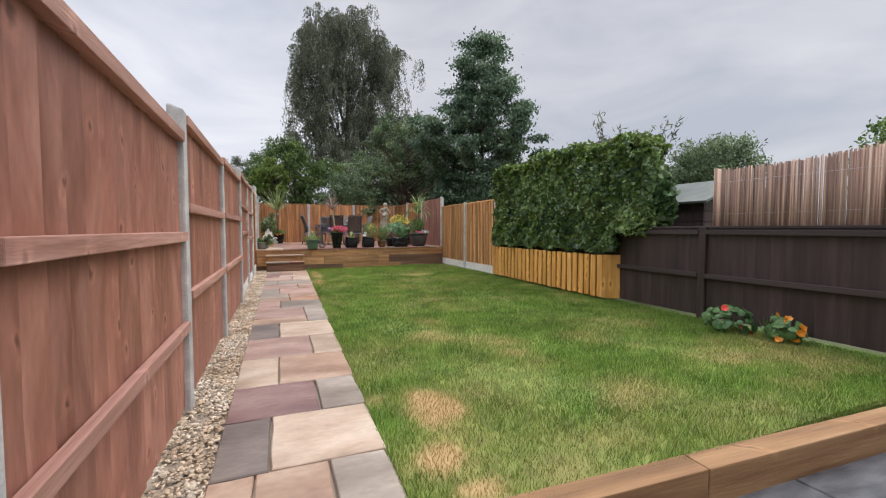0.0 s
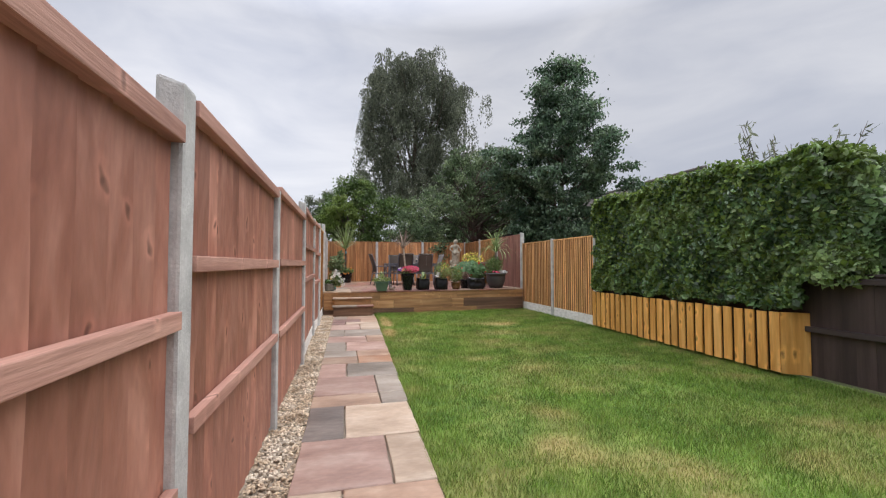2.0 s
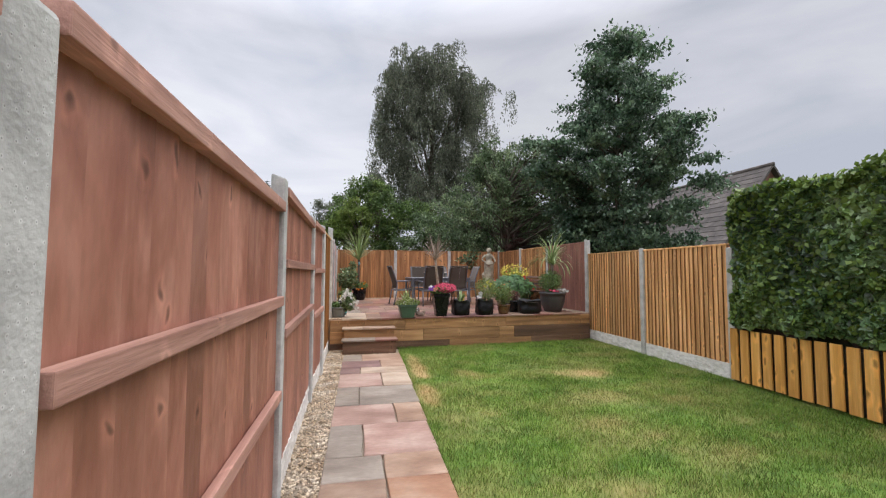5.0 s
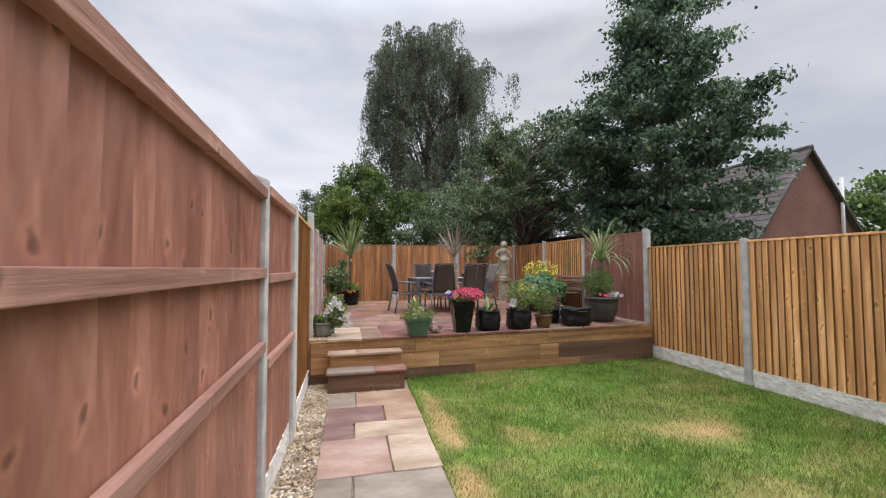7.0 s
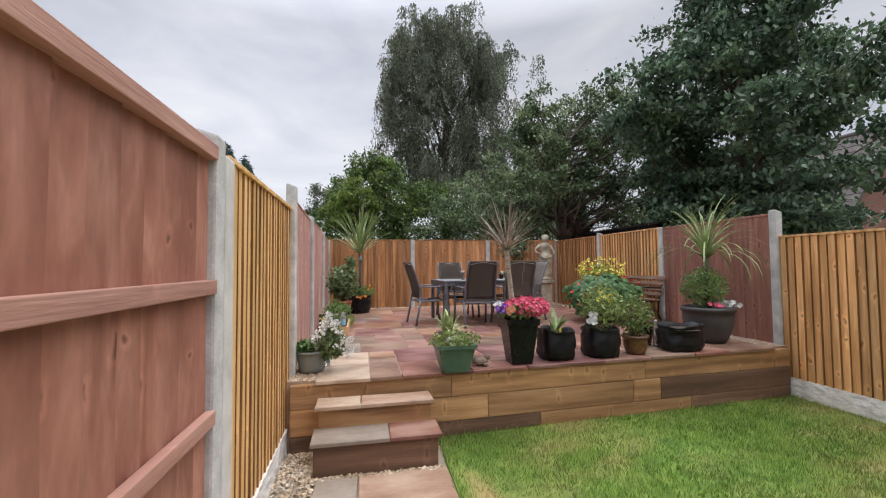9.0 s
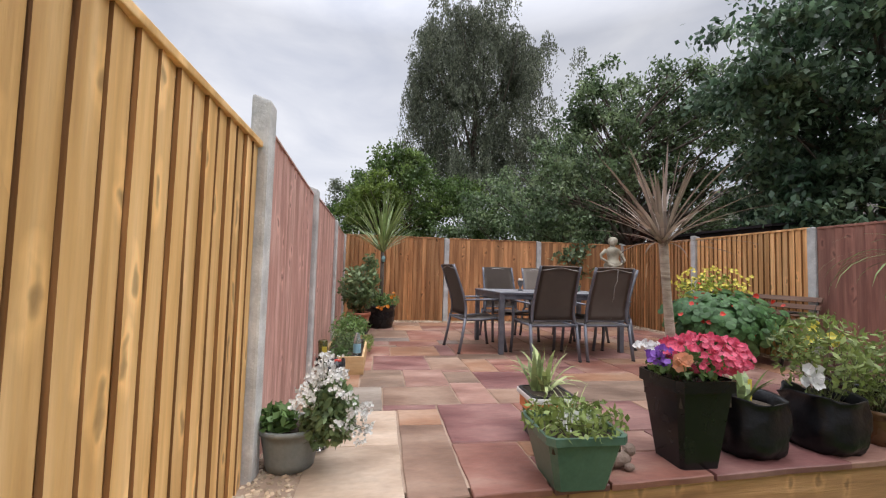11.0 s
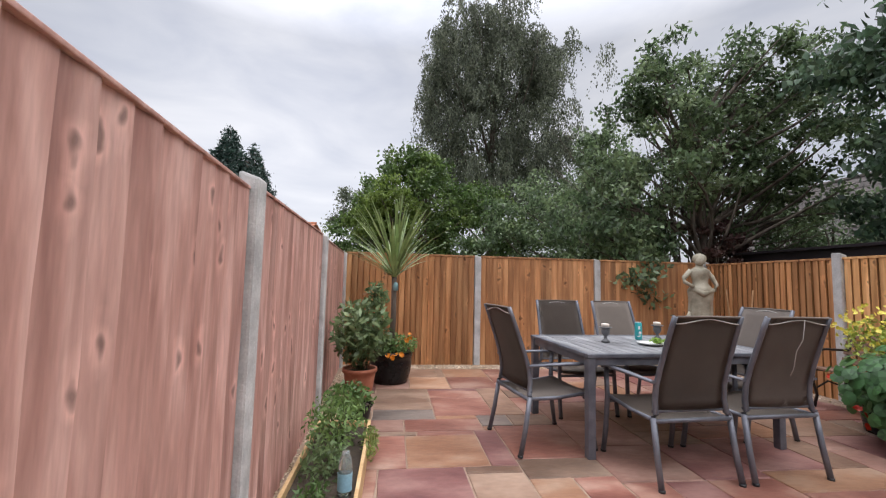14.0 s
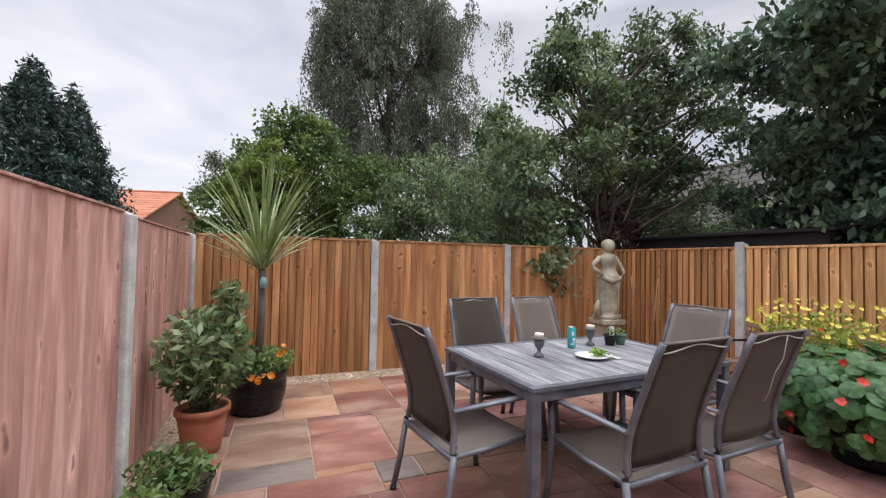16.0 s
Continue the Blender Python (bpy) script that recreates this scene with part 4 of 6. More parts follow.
def shed(origin, wx, wy, eave, ridge, mat, label, boards=9, roof_mat="felt"):
    t = thing("shed", pose(*origin), label, "shed")
    part("body", boxed(0.03, 0.03, -0.1, wx - 0.03, wy - 0.03, eave - 0.02), M[mat], t)
    h = eave / boards
    for k in range(boards):
        for x0, y0, x1, y1 in ((-0.005, 0, 0.028, wy), (wx - 0.028, 0, wx + 0.005, wy), (0.03, -0.005, wx - 0.03, 0.028)):
            bm = boxed(x0, y0, k * h, x1, y1, (k + 1) * h - 0.012)
            part("board", bm, M[mat], t)
    half = wx / 2 + 0.12
    rise = math.degrees(math.atan2(ridge - eave, wx / 2))
    for s in (0, 180):
        part("roof", boxed(-half / math.cos(radians(rise)), -0.12 - wy / 2, -0.02, 0.0, wy / 2 + 0.12, 0.02), M[roof_mat], t, "felted roof slope", pose(wx / 2, wy / 2, ridge + 0.01, 0, 0, s) @ pose(0, 0, 0, 0, -rise, 0))
    return t


shed((6.9, 4.75, 0), 1.9, 1.55, 1.66, 2.05, "dark_wood", "dark brown timber shed with a felted roof")
shed((6.6, 16.6, 0), 3.2, 2.9, 2.48, 2.62, "purple_wood", "dark purple-brown timber shed behind the fence", 11, "purple_wood")

# hedge in its low planter
planter = thing("hedge_planter", pose(0, 0, 0), "low planter of new yellow timber boards under the hedge", "planter")


def planter_x(y):
    return 5.15 + (y - 5.2) * 0.036


n = 25
pl_y0, pl_y1 = 5.2, 9.17
step = (pl_y1 - pl_y0) / n
ang = -math.degrees(math.atan(0.036))
for k in range(n):
    y = pl_y0 + k * step
    me = board_mesh(step - 0.042, 0.70 + 0.0, 0.02, 0.02, 1, "planter_wood")
    piece("board", me, planter, pose(planter_x(y) + 0.0, y + 0.01, 0.03 + rng.uniform(-0.006, 0.006), rng.uniform(-0.3, 0.3), 0, 90 + ang))
me = board_mesh(0.27, 0.71, 0.02, 0.02, -1, "planter_wood")
piece("board", me, planter, pose(planter_x(5.2) - 0.012, 5.205, 0.03, 0, 0, -38))
part("back_frame", boxed(0.03, 0.02, 0.03, 0.07, 3.95, 0.68), M["soil"], planter, at=pose(5.15, 5.2, 0, 0, 0, ang))
part("soil", boxed(5.325, 5.2, 0.0, 5.37, 9.15, 0.60), M["soil"], planter)

hedge = thing("hedge", pose(0, 0, 0), "dense clipped ivy hedge growing out of the planter", "hedge")


def hedge_top(y):
    return 2.62 + 0.05 * math.sin(y * 2.1) + 0.04 * math.sin(y * 5.3 + 1) - 0.35 * max(0.0, 4.9 - y)


# solid block that closes the hedge; its dark colour stands in for shade between leaves
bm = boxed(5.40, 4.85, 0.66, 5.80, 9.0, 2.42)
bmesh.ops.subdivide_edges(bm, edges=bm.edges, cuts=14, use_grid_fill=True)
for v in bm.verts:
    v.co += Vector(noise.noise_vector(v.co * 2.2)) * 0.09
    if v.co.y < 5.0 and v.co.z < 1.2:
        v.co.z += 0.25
part("core", bm, M["hedge_core"], hedge, "solid near-black fill standing for the shade inside the hedge")
N = 30000
hy = rng.uniform(4.42, 9.08, N)
hz = 0.79 + 0.03 * np.sin(hy * 9) + rng.random(N) * 1.85
hx = 5.22 + (hy - 5.2) * 0.03 + 0.05 * np.sin(hy * 3.1) * np.sin(hz * 4.3) + 0.035 * np.sin(hy * 7.7 + 2 * np.sin(hz * 5)) + 0.03 * np.sin(hy * 17 + hz * 3) * np.sin(hz * 15) + np.abs(rng.normal(0, 0.06, N)) - 0.07
end = hy < 4.95
hx[end] += 0.2 * ((4.95 - hy[end]) / 0.5) ** 2
keep = (hz < np.array([hedge_top(v) for v in hy])) & ~((hy < 5.0) & (hz < 1.15 + (rng.random(N) - 0.5) * 0.2)) & ~((hy < 4.75) & (hz > 2.35))
face = np.stack([hx, hy, hz], 1)[keep]
ty = rng.uniform(4.55, 9.05, 9000)
tx = rng.uniform(5.22, 5.85, 9000)
tz = np.array([hedge_top(v) for v in ty]) + rng.normal(0, 0.05, 9000) - 0.05
topm = np.stack([tx, ty, tz], 1)
ex = rng.uniform(5.3, 5.8, 6000)
ez = rng.uniform(1.15, 2.4, 6000)
ey = 4.62 + 0.12 * np.sin(ez * 4 + ex * 3) + rng.normal(0, 0.06, 6000)
endm = np.stack([ex, ey, ez], 1)
np_mesh("leaves", leaf_quads(np.concatenate([face, endm]), 0.098, 0.086, 0.5, np.array([-1.7, -0.3, 0.45])), 4, M["hedge_leaf"], hedge)
# extra pale leaves, denser high up and at the far end, paint in light
bright = face[(rng.random(len(face)) < 0.20 + 0.25 * np.clip((face[:, 2] - 2.1) / 0.5, 0, 1) + 0.2 * np.clip((face[:, 1] - 7.6) / 1.5, 0, 1))] + np.array([-0.03, 0, 0.0])
np_mesh("young_leaves", leaf_quads(np.concatenate([topm, bright]), 0.085, 0.06, -0.3, np.array([-0.3, 0, 0.6])), 4, M["hedge_tip_lit"], hedge, )

# buddleia standing over the hedge
bud = thing("buddleia", pose(6.75, 6.15, 0), "wispy buddleia with arching sprigs above the hedge", "shrub")
bm = bmesh.new()
pts = []
for k in range(20):
    a = rng.uniform(0, 6.28)
    r = rng.uniform(0.25, 1.05)
    tip = Vector((r * math.cos(a) * 1.0, r * math.sin(a) * 0.8, rng.uniform(2.7, 3.5)))
    p = [Vector((0, 0, 0)).lerp(tip, s / 8) + Vector((0, 0, 0.9 * math.sin(math.pi * s / 8 * 0.9))) * (1 - s / 16) * 0.4 for s in range(9)]
    p[-1].z -= 0.08
    tube(bm, p, [0.014 - 0.0012 * s for s in range(9)], 5)
    for s in range(5, 9):
        for _ in range(12):
            q = p[s - 1].lerp(p[s], rng.random())
            pts.append(q + Vector(rng.normal(size=3) * 0.05))
part("stems", bm, M["bark"], bud)
np_mesh("leaves", leaf_quads(np.array([tuple(p) for p in pts]), 0.16, 0.035, 0.6), 4, M["birch_leaf"], bud)

# reed screen above the dark fence
M["reed"] = surface("weathered_reeds", [(0.20, 0.115, 0.088), (0.32, 0.205, 0.155), (0.46, 0.34, 0.26)], 3.0, (8, 8, 0.3), 0.8, 0.2, 20.0, vary=0.5, island=True)
screen = thing("reed_screen", pose(0, 0, 0), "weathered brown reed screen above the dark fence", "screen")
bm = bmesh.new()
y = 3.55
while y > -0.8:
    z1 = 1.93 + 0.05 * math.sin(y * 1.7) + rng.uniform(-0.02, 0.025) + 0.02 * (3.5 - y)
    x = fence_right(y) + 0.10 + rng.uniform(-0.006, 0.006)
    tube(bm, [(x, y, 0.9), (x + rng.uniform(-0.006, 0.006), y + rng.uniform(-0.006, 0.006), z1)], [0.0086, 0.0076], 5)
    y -= 0.0115
part("reeds", bm, M["reed"], screen)
for z in (1.35, 1.75):
    part("wire", tube(bmesh.new(), [(fence_right(3.5) + 0.09, 3.55, z), (fence_right(-0.7) + 0.09, -0.75, z)], 0.0015, 4), M["concrete"], screen)

# ---- steps up to the patio ----


def slab_mesh(w, d, h=0.032, jitter=0.004, inset=0.006):
    """A riven slab with slightly uneven edges; its corner is at the origin."""
    bm = bmesh.new()
    ring = []
    nxs, nys = max(2, int(w / 0.14)), max(2, int(d / 0.14))
    for k in range(nxs):
        ring.append((w * k / nxs, 0))
    for k in range(nys):
        ring.append((w, d * k / nys))
    for k in range(nxs):
        ring.append((w - w * k / nxs, d))
    for k in range(nys):
        ring.append((0, d - d * k / nys))
    ring = [(x + rng.uniform(-jitter, jitter), y + rng.uniform(-jitter, jitter)) for x, y in ring]
    lo = [bm.verts.new((x, y, -h)) for x, y in ring]
    hi = [bm.verts.new((x, y, -0.006)) for x, y in ring]
    cx, cy = w / 2, d / 2
    topr = [bm.verts.new((x + (cx - x) * inset / max(w, 0.1) * 2, y + (cy - y) * inset / max(d, 0.1) * 2, rng.uniform(-0.0015, 0.0015))) for x, y in ring]
    m = len(ring)
    for k in range(m):
        j = (k + 1) % m
        bm.faces.new((lo[k], lo[j], hi[j], hi[k]))
        bm.faces.new((hi[k], hi[j], topr[j], topr[k]))
    mid = bm.verts.new((cx, cy, rng.uniform(-0.001, 0.003)))
    for k in range(m):
        bm.faces.new((topr[k], topr[(k + 1) % m], mid))
    bmesh.ops.recalc_face_normals(bm, faces=bm.faces)
    return bm


def steps():
    t = thing("garden_steps", pose(-0.085, 11.99, 0), "two timber garden steps with sandstone treads", "steps")
    part("riser", boxed(0.0, 0.012, -0.05, 0.97, 0.10, 0.225, bevel=0.008), M["sleeper_dark"], t, "damp dark sleeper riser")
    part("riser", boxed(0.01, 0.285, 0.23, 0.955, 0.37, 0.405, bevel=0.008), M["sleeper"], t, "pale grained sleeper riser")
    part("side", boxed(0.0, 0.102, -0.05, 0.08, 0.49, 0.225, bevel=0.006), M["sleeper_dark"], t)
    part("side", boxed(0.89, 0.102, -0.05, 0.97, 0.50, 0.225, bevel=0.006), M["sleeper_dark"], t)
    part("side", boxed(0.01, 0.372, 0.23, 0.09, 0.49, 0.405, bevel=0.006), M["sleeper"], t)
    part("side", boxed(0.87, 0.372, 0.23, 0.955, 0.50, 0.405, bevel=0.006), M["sleeper"], t)
    part("fill", boxed(0.082, 0.102, -0.05, 0.888, 0.49, 0.222), M["mortar"], t)
    part("fill", boxed(0.092, 0.372, 0.224, 0.868, 0.49, 0.402), M["mortar"], t)
    for x, w, m in ((-0.02, 0.60, "grey"), (0.585, 0.41, "rust")):
        part("tread", slab_mesh(w, 0.31), M[m], t, at=pose(x, -0.02, 0.258))
    for x, w, m in ((-0.015, 0.37, "buff"), (0.36, 0.615, "tan")):
        part("tread", slab_mesh(w, 0.25), M[m], t, at=pose(x, 0.262, 0.438))


steps()

# ---- furniture ----
M["frame"] = surface("grey_painted_metal", [(0.10, 0.105, 0.125), (0.135, 0.14, 0.165), (0.17, 0.175, 0.20)], 9.0, (1, 1, 1), 0.42, 0.06, 120.0, metal=0.35, stain=0.12)
M["sling"] = surface("taupe_mesh_fabric", [(0.138, 0.112, 0.094), (0.152, 0.124, 0.104), (0.166, 0.136, 0.115)], 5.0, (1, 1, 1), 0.72, 0.2, 500.0, stain=0.04)
M["piping"] = surface("pale_piping", [(0.40, 0.38, 0.35), (0.5, 0.48, 0.45)], 20.0, (1, 1, 1), 0.6, 0.0)
M["slat"] = surface("weathered_grey_slats", [(0.13, 0.13, 0.14), (0.21, 0.21, 0.22), (0.34, 0.34, 0.355)], 5.0, (6, 0.6, 6), 0.48, 0.3, 40.0, vary=0.18, stain=0.3)
M["foot"] = surface("black_plastic", [(0.012, 0.012, 0.013), (0.022, 0.022, 0.024)], 8.0, (1, 1, 1), 0.45, 0.1, 60.0)


def patio_chair(at, tie=False):
    t = thing("patio_chair", at, "grey metal patio armchair with taupe mesh sling", "chair", "chairs round the patio table")
    if tie:
        t["label"] = "grey metal patio armchair with a pale cord hanging behind"
    backline = [(-0.245, 0.44), (-0.235, 0.52), (-0.245, 0.62), (-0.285, 0.75), (-0.335, 0.89), (-0.375, 1.0), (-0.405, 1.075)]
    for s in (-1, 1):
        leg = part("leg", tube(bmesh.new(), [(s * 0.292, -0.325, 0.012), (s * 0.288, -0.285, 0.2), (s * 0.284, -0.25, 0.42)], [0.019, 0.019, 0.019], 8), M["frame"], t)
        part("foot_cap", lathe(bmesh.new(), [(0.0, 0.0), (0.021, 0.0), (0.021, 0.016), (0.0, 0.016)], 10, (s * 0.292, -0.327)), M["foot"], leg)
        part("back_post", tube(bmesh.new(), [(s * 0.284, -0.25, 0.42)] + [(s * (0.262 - 0.022 * (z - 0.44) / 0.64), y, z) for y, z in backline], [0.0185] * 4 + [0.0165] * 4, 8), M["frame"], t)
        leg = part("leg", tube(bmesh.new(), [(s * 0.292, 0.30, 0.012), (s * 0.288, 0.27, 0.2), (s * 0.284, 0.255, 0.42), (s * 0.286, 0.265, 0.635)], 0.019, 8), M["frame"], t)
        part("foot_cap", lathe(bmesh.new(), [(0.0, 0.0), (0.021, 0.0), (0.021, 0.016), (0.0, 0.016)], 10, (s * 0.292, 0.301)), M["foot"], leg)
        bm = bmesh.new()
        tube(bm, [(s * 0.288, 0.305, 0.632), (s * 0.29, 0.27, 0.65), (s * 0.292, 0.05, 0.652), (s * 0.285, -0.26, 0.645)], [0.02, 0.024, 0.026, 0.021], 8, 0.5)
        part("armrest", bm, M["frame"], t)
        part("seat_rail", tube(bmesh.new(), [(s * 0.268, 0.27, 0.425), (s * 0.268, 0.0, 0.40), (s * 0.268, -0.245, 0.40)], 0.014, 8), M["frame"], t)
    part("crossbar", tube(bmesh.new(), [(-0.284, -0.258, 0.40), (0.284, -0.258, 0.40)], 0.015, 8), M["frame"], t)
    part("crossbar", tube(bmesh.new(), [(-0.28, -0.236, 0.455), (0.28, -0.236, 0.455)], 0.010, 8), M["frame"], t)
    part("crossbar", tube(bmesh.new(), [(-0.284, 0.262, 0.385), (0.284, 0.262, 0.385)], 0.014, 8), M["frame"], t)
    bm = bmesh.new()
    prof = [(0.285, 0.412), (0.275, 0.432), (0.2, 0.425), (0.0, 0.405), (-0.15, 0.40), (-0.235, 0.405)]
    grid = [[bm.verts.new((-0.262 + 0.524 * i / 8, y, z - 0.012 * math.sin(math.pi * i / 8))) for i in range(9)] for y, z in prof]
    for a, b in zip(grid, grid[1:]):
        for i in range(8):
            bm.faces.new((a[i], a[i + 1], b[i + 1], b[i])).smooth = True
    bmesh.ops.solidify(bm, geom=bm.faces[:], thickness=0.006)
    part("seat", bm, M["sling"], t)
    bm = bmesh.new()
    prof = [(-0.240, 0.462)] + backline[1:]
    grid = []
    for k, (y, z) in enumerate(prof):
        row = []
        for i in range(9):
            u = i / 8
            lift = 0.006 * math.sin(math.pi * u) if k == len(prof) - 1 else 0.0
            row.append(bm.verts.new(((2 * u - 1) * (0.253 - 0.024 * (z - 0.44) / 0.64), y - 0.012 * math.sin(math.pi * u), z + lift)))
        grid.append(row)
    for a, b in zip(grid, grid[1:]):
        for i in range(8):
            bm.faces.new((a[i], a[i + 1], b[i + 1], b[i])).smooth = True
    bmesh.ops.solidify(bm, geom=bm.faces[:], thickness=0.006)
    rest = part("backrest", bm, M["sling"], t)
    part("piping", tube(bmesh.new(), [(-0.226 + 0.452 * i / 14, -0.396 - 0.012 * math.sin(math.pi * i / 14), 1.028 + 0.03 * math.sin(math.pi * i / 14) ** 2) for i in range(15)], 0.0042, 6), M["piping"], rest, "pale piping along the top")
    part("top_rail", tube(bmesh.new(), [(-0.238, -0.405, 1.072), (0, -0.418, 1.076), (0.238, -0.405, 1.072)], 0.007, 8), M["sling"], t, "fabric-wrapped top bar")
    if tie:
        part("cord", tube(bmesh.new(), [(0.02, -0.425, 1.06), (0.03, -0.40, 0.93), (0.01, -0.37, 0.85), (0.03, -0.33, 0.73), (0.025, -0.31, 0.68)], 0.003, 5), M["piping"], t, "pale hanging cord")
    return t


chair = patio_chair(pose(2.165, 15.43, PATIO, 0, 0, 4))
patio_chair(pose(2.85, 15.47, PATIO, 0, 0, 3), True)
for x, y, a in ((1.455, 15.97, -81), (2.10, 16.76, 183), (2.78, 16.79, 186), (3.27, 16.08, 94)):
    copy_thing(chair, pose(x, y, PATIO, 0, 0, a))


def patio_table():
    t = thing("patio_table", pose(2.475, 16.15, PATIO, 0, 0, 3), "grey slatted metal patio table", "table")
    L, W, H = 0.85, 0.555, 0.75
    for sx in (-1, 1):
        for sy in (-1, 1):
            part("leg", boxed(sx * (L - 0.035) - 0.03, sy * (W - 0.035) - 0.03, 0, sx * (L - 0.035) + 0.03, sy * (W - 0.035) + 0.03, H - 0.03, bevel=0.006), M["frame"], t)
    for s in (-1, 1):
        part("apron", boxed(-L + 0.07, s * (W - 0.03) - 0.014, H - 0.085, L - 0.07, s * (W - 0.03) + 0.014, H - 0.03, bevel=0.003), M["frame"], t)
        part("apron", boxed(s * (L - 0.03) - 0.014, -W + 0.07, H - 0.085, s * (L - 0.03) + 0.014, W - 0.07, H - 0.03, bevel=0.003), M["frame"], t)
        part("rim", boxed(-L, s * (W - 0.02) - 0.022, H - 0.028, L, s * (W - 0.02) + 0.022, H, bevel=0.005), M["frame"], t)
        part("rim", boxed(s * (L - 0.02) - 0.022, -W + 0.043, H - 0.028, s * (L - 0.02) + 0.022, W - 0.043, H - 0.001, bevel=0.005), M["frame"], t)
    n = 15
    w = (2 * L - 0.09) / n
    for k in range(n):
        x = -L + 0.045 + k * w
        part("slat", boxed(x + 0.003, -W + 0.045, H - 0.022, x + w - 0.003, W - 0.045, H - 0.003 + 0.0, bevel=0.003), M["slat"], t)


patio_table()
TT = PATIO + 0.75
M["pewter"] = surface("dull_grey_stoneware", [(0.10, 0.10, 0.105), (0.16, 0.16, 0.165)], 12.0, (1, 1, 1), 0.5, 0.3, 60.0, metal=0.2)
M["wax"] = surface("cream_candle_wax", [(0.68, 0.58, 0.50), (0.75, 0.67, 0.6)], 8.0, (1, 1, 1), 0.5, 0.05, 30.0, stain=0.05)
M["can_teal"] = surface("teal_printed_can", [(0.03, 0.34, 0.36), (0.06, 0.46, 0.48)], 14.0, (1, 1, 1), 0.3, 0.0, metal=0.3, stain=0.1)
M["white_paint"] = surface("white_gloss", [(0.72, 0.72, 0.70), (0.8, 0.8, 0.78)], 9.0, (1, 1, 1), 0.4, 0.02, 60.0, stain=0.05)
M["alloy"] = surface("brushed_aluminium", [(0.55, 0.55, 0.56), (0.65, 0.65, 0.66)], 20.0, (1, 1, 1), 0.3, 0.0, metal=0.9, stain=0.05)


def candle_urn(x, y):
    t = thing("candle_holder", pose(x, y, TT), "grey urn candle holder with a cream candle", "candle holder", "candle holders on the table")
    part("urn", lathe(bmesh.new(), [(0, 0), (0.036, 0), (0.036, 0.012), (0.016, 0.028), (0.013, 0.05), (0.026, 0.066), (0.037, 0.09), (0.037, 0.108), (0.03, 0.12), (0.055, 0.128), (0.057, 0.134), (0, 0.132)], 20), M["pewter"], t)
    part("candle", lathe(bmesh.new(), [(0, 0.133), (0.033, 0.133), (0.034, 0.16), (0.029, 0.165), (0.0, 0.16)], 18), M["wax"], t, "cream candle stub")


candle_urn(2.13, 16.18)
candle_urn(2.78, 16.40)


def drinks_can():
    t = thing("drink_can", pose(2.56, 16.36, TT), "teal and white printed drinks can on the table", "can")
    part("body", lathe(bmesh.new(), [(0, 0.002), (0.026, 0.0), (0.033, 0.008), (0.033, 0.15), (0.028, 0.162)], 24), M["can_teal"], t)
    part("lid", lathe(bmesh.new(), [(0.028, 0.162), (0.029, 0.166), (0.026, 0.163), (0, 0.163)], 24), M["alloy"], t)
    for a, z, h, w in ((-110, 0.10, 0.03, 0.5), (-95, 0.06, 0.02, 0.7), (-120, 0.03, 0.008, 0.8), (-100, 0.045, 0.006, 0.6)):
        bm = bmesh.new()
        seg = 6
        lo = [bm.verts.new((0.0336 * math.cos(radians(a) + w * (k / seg - 0.5)), 0.0336 * math.sin(radians(a) + w * (k / seg - 0.5)), z)) for k in range(seg + 1)]
        hi = [bm.verts.new((v.co.x, v.co.y, z + h)) for v in lo]
        for k in range(seg):
            bm.faces.new((lo[k], lo[k + 1], hi[k + 1], hi[k]))
        part("label_bar", bm, M["white_paint"], t)


drinks_can()
M["salad"] = foliage("fresh_green_leaves", (0.16, 0.28, 0.04), (0.24, 0.38, 0.07), (0.32, 0.46, 0.12))


def plate():
    t = thing("plate", pose(2.47, 16.03, TT), "white plate with green leaves and a paper napkin", "plate")
    part("dish", lathe(bmesh.new(), [(0, 0.004), (0.07, 0.003), (0.115, 0.018), (0.118, 0.021), (0.07, 0.009), (0, 0.008)], 28), M["white_paint"], t)
    c = np.stack([rng.normal(0.05, 0.028, 90), rng.normal(-0.01, 0.022, 90), 0.022 + 0.03 * rng.random(90)], 1)
    np_mesh("salad", leaf_quads(c, 0.035, 0.025), 4, M["salad"], t)
    bm = bmesh.new()
    g = [[bm.verts.new((0.06 + 0.13 * i / 6, -0.10 + 0.11 * j / 6, 0.024 + 0.006 * math.sin(i * 1.3 + j) - 0.0035 * i)) for i in range(7)] for j in range(7)]
    for j in range(6):
        for i in range(6):
            bm.faces.new((g[j][i], g[j][i + 1], g[j + 1][i + 1], g[j + 1][i]))
    bmesh.ops.solidify(bm, geom=bm.faces[:], thickness=0.002)
    part("napkin", bm, M["white_paint"], t, "crumpled white napkin")


plate()

# ---- pots and plants ----
M["terracotta"] = surface("terracotta", [(0.30, 0.095, 0.05), (0.38, 0.13, 0.075), (0.44, 0.18, 0.11)], 7.0, (1, 1, 1), 0.75, 0.2, 70.0)
M["black_pot"] = surface("black_glazed_planter", [(0.006, 0.006, 0.007), (0.011, 0.011, 0.012)], 6.0, (1, 1, 1), 0.26, 0.08, 40.0)
M["black_bag"] = surface("black_polythene", [(0.004, 0.004, 0.005), (0.008, 0.008, 0.010)], 8.0, (1, 1, 1), 0.38, 0.7, 14.0)
for key in ("black_pot", "black_bag"):
    M[key].node_tree.nodes["Principled BSDF"].inputs["Specular IOR Level"].default_value = 0.28
M["bowl"] = surface("dark_grey_planter", [(0.040, 0.038, 0.038), (0.062, 0.060, 0.060)], 6.0, (1, 1, 1), 0.5, 0.12, 60.0)
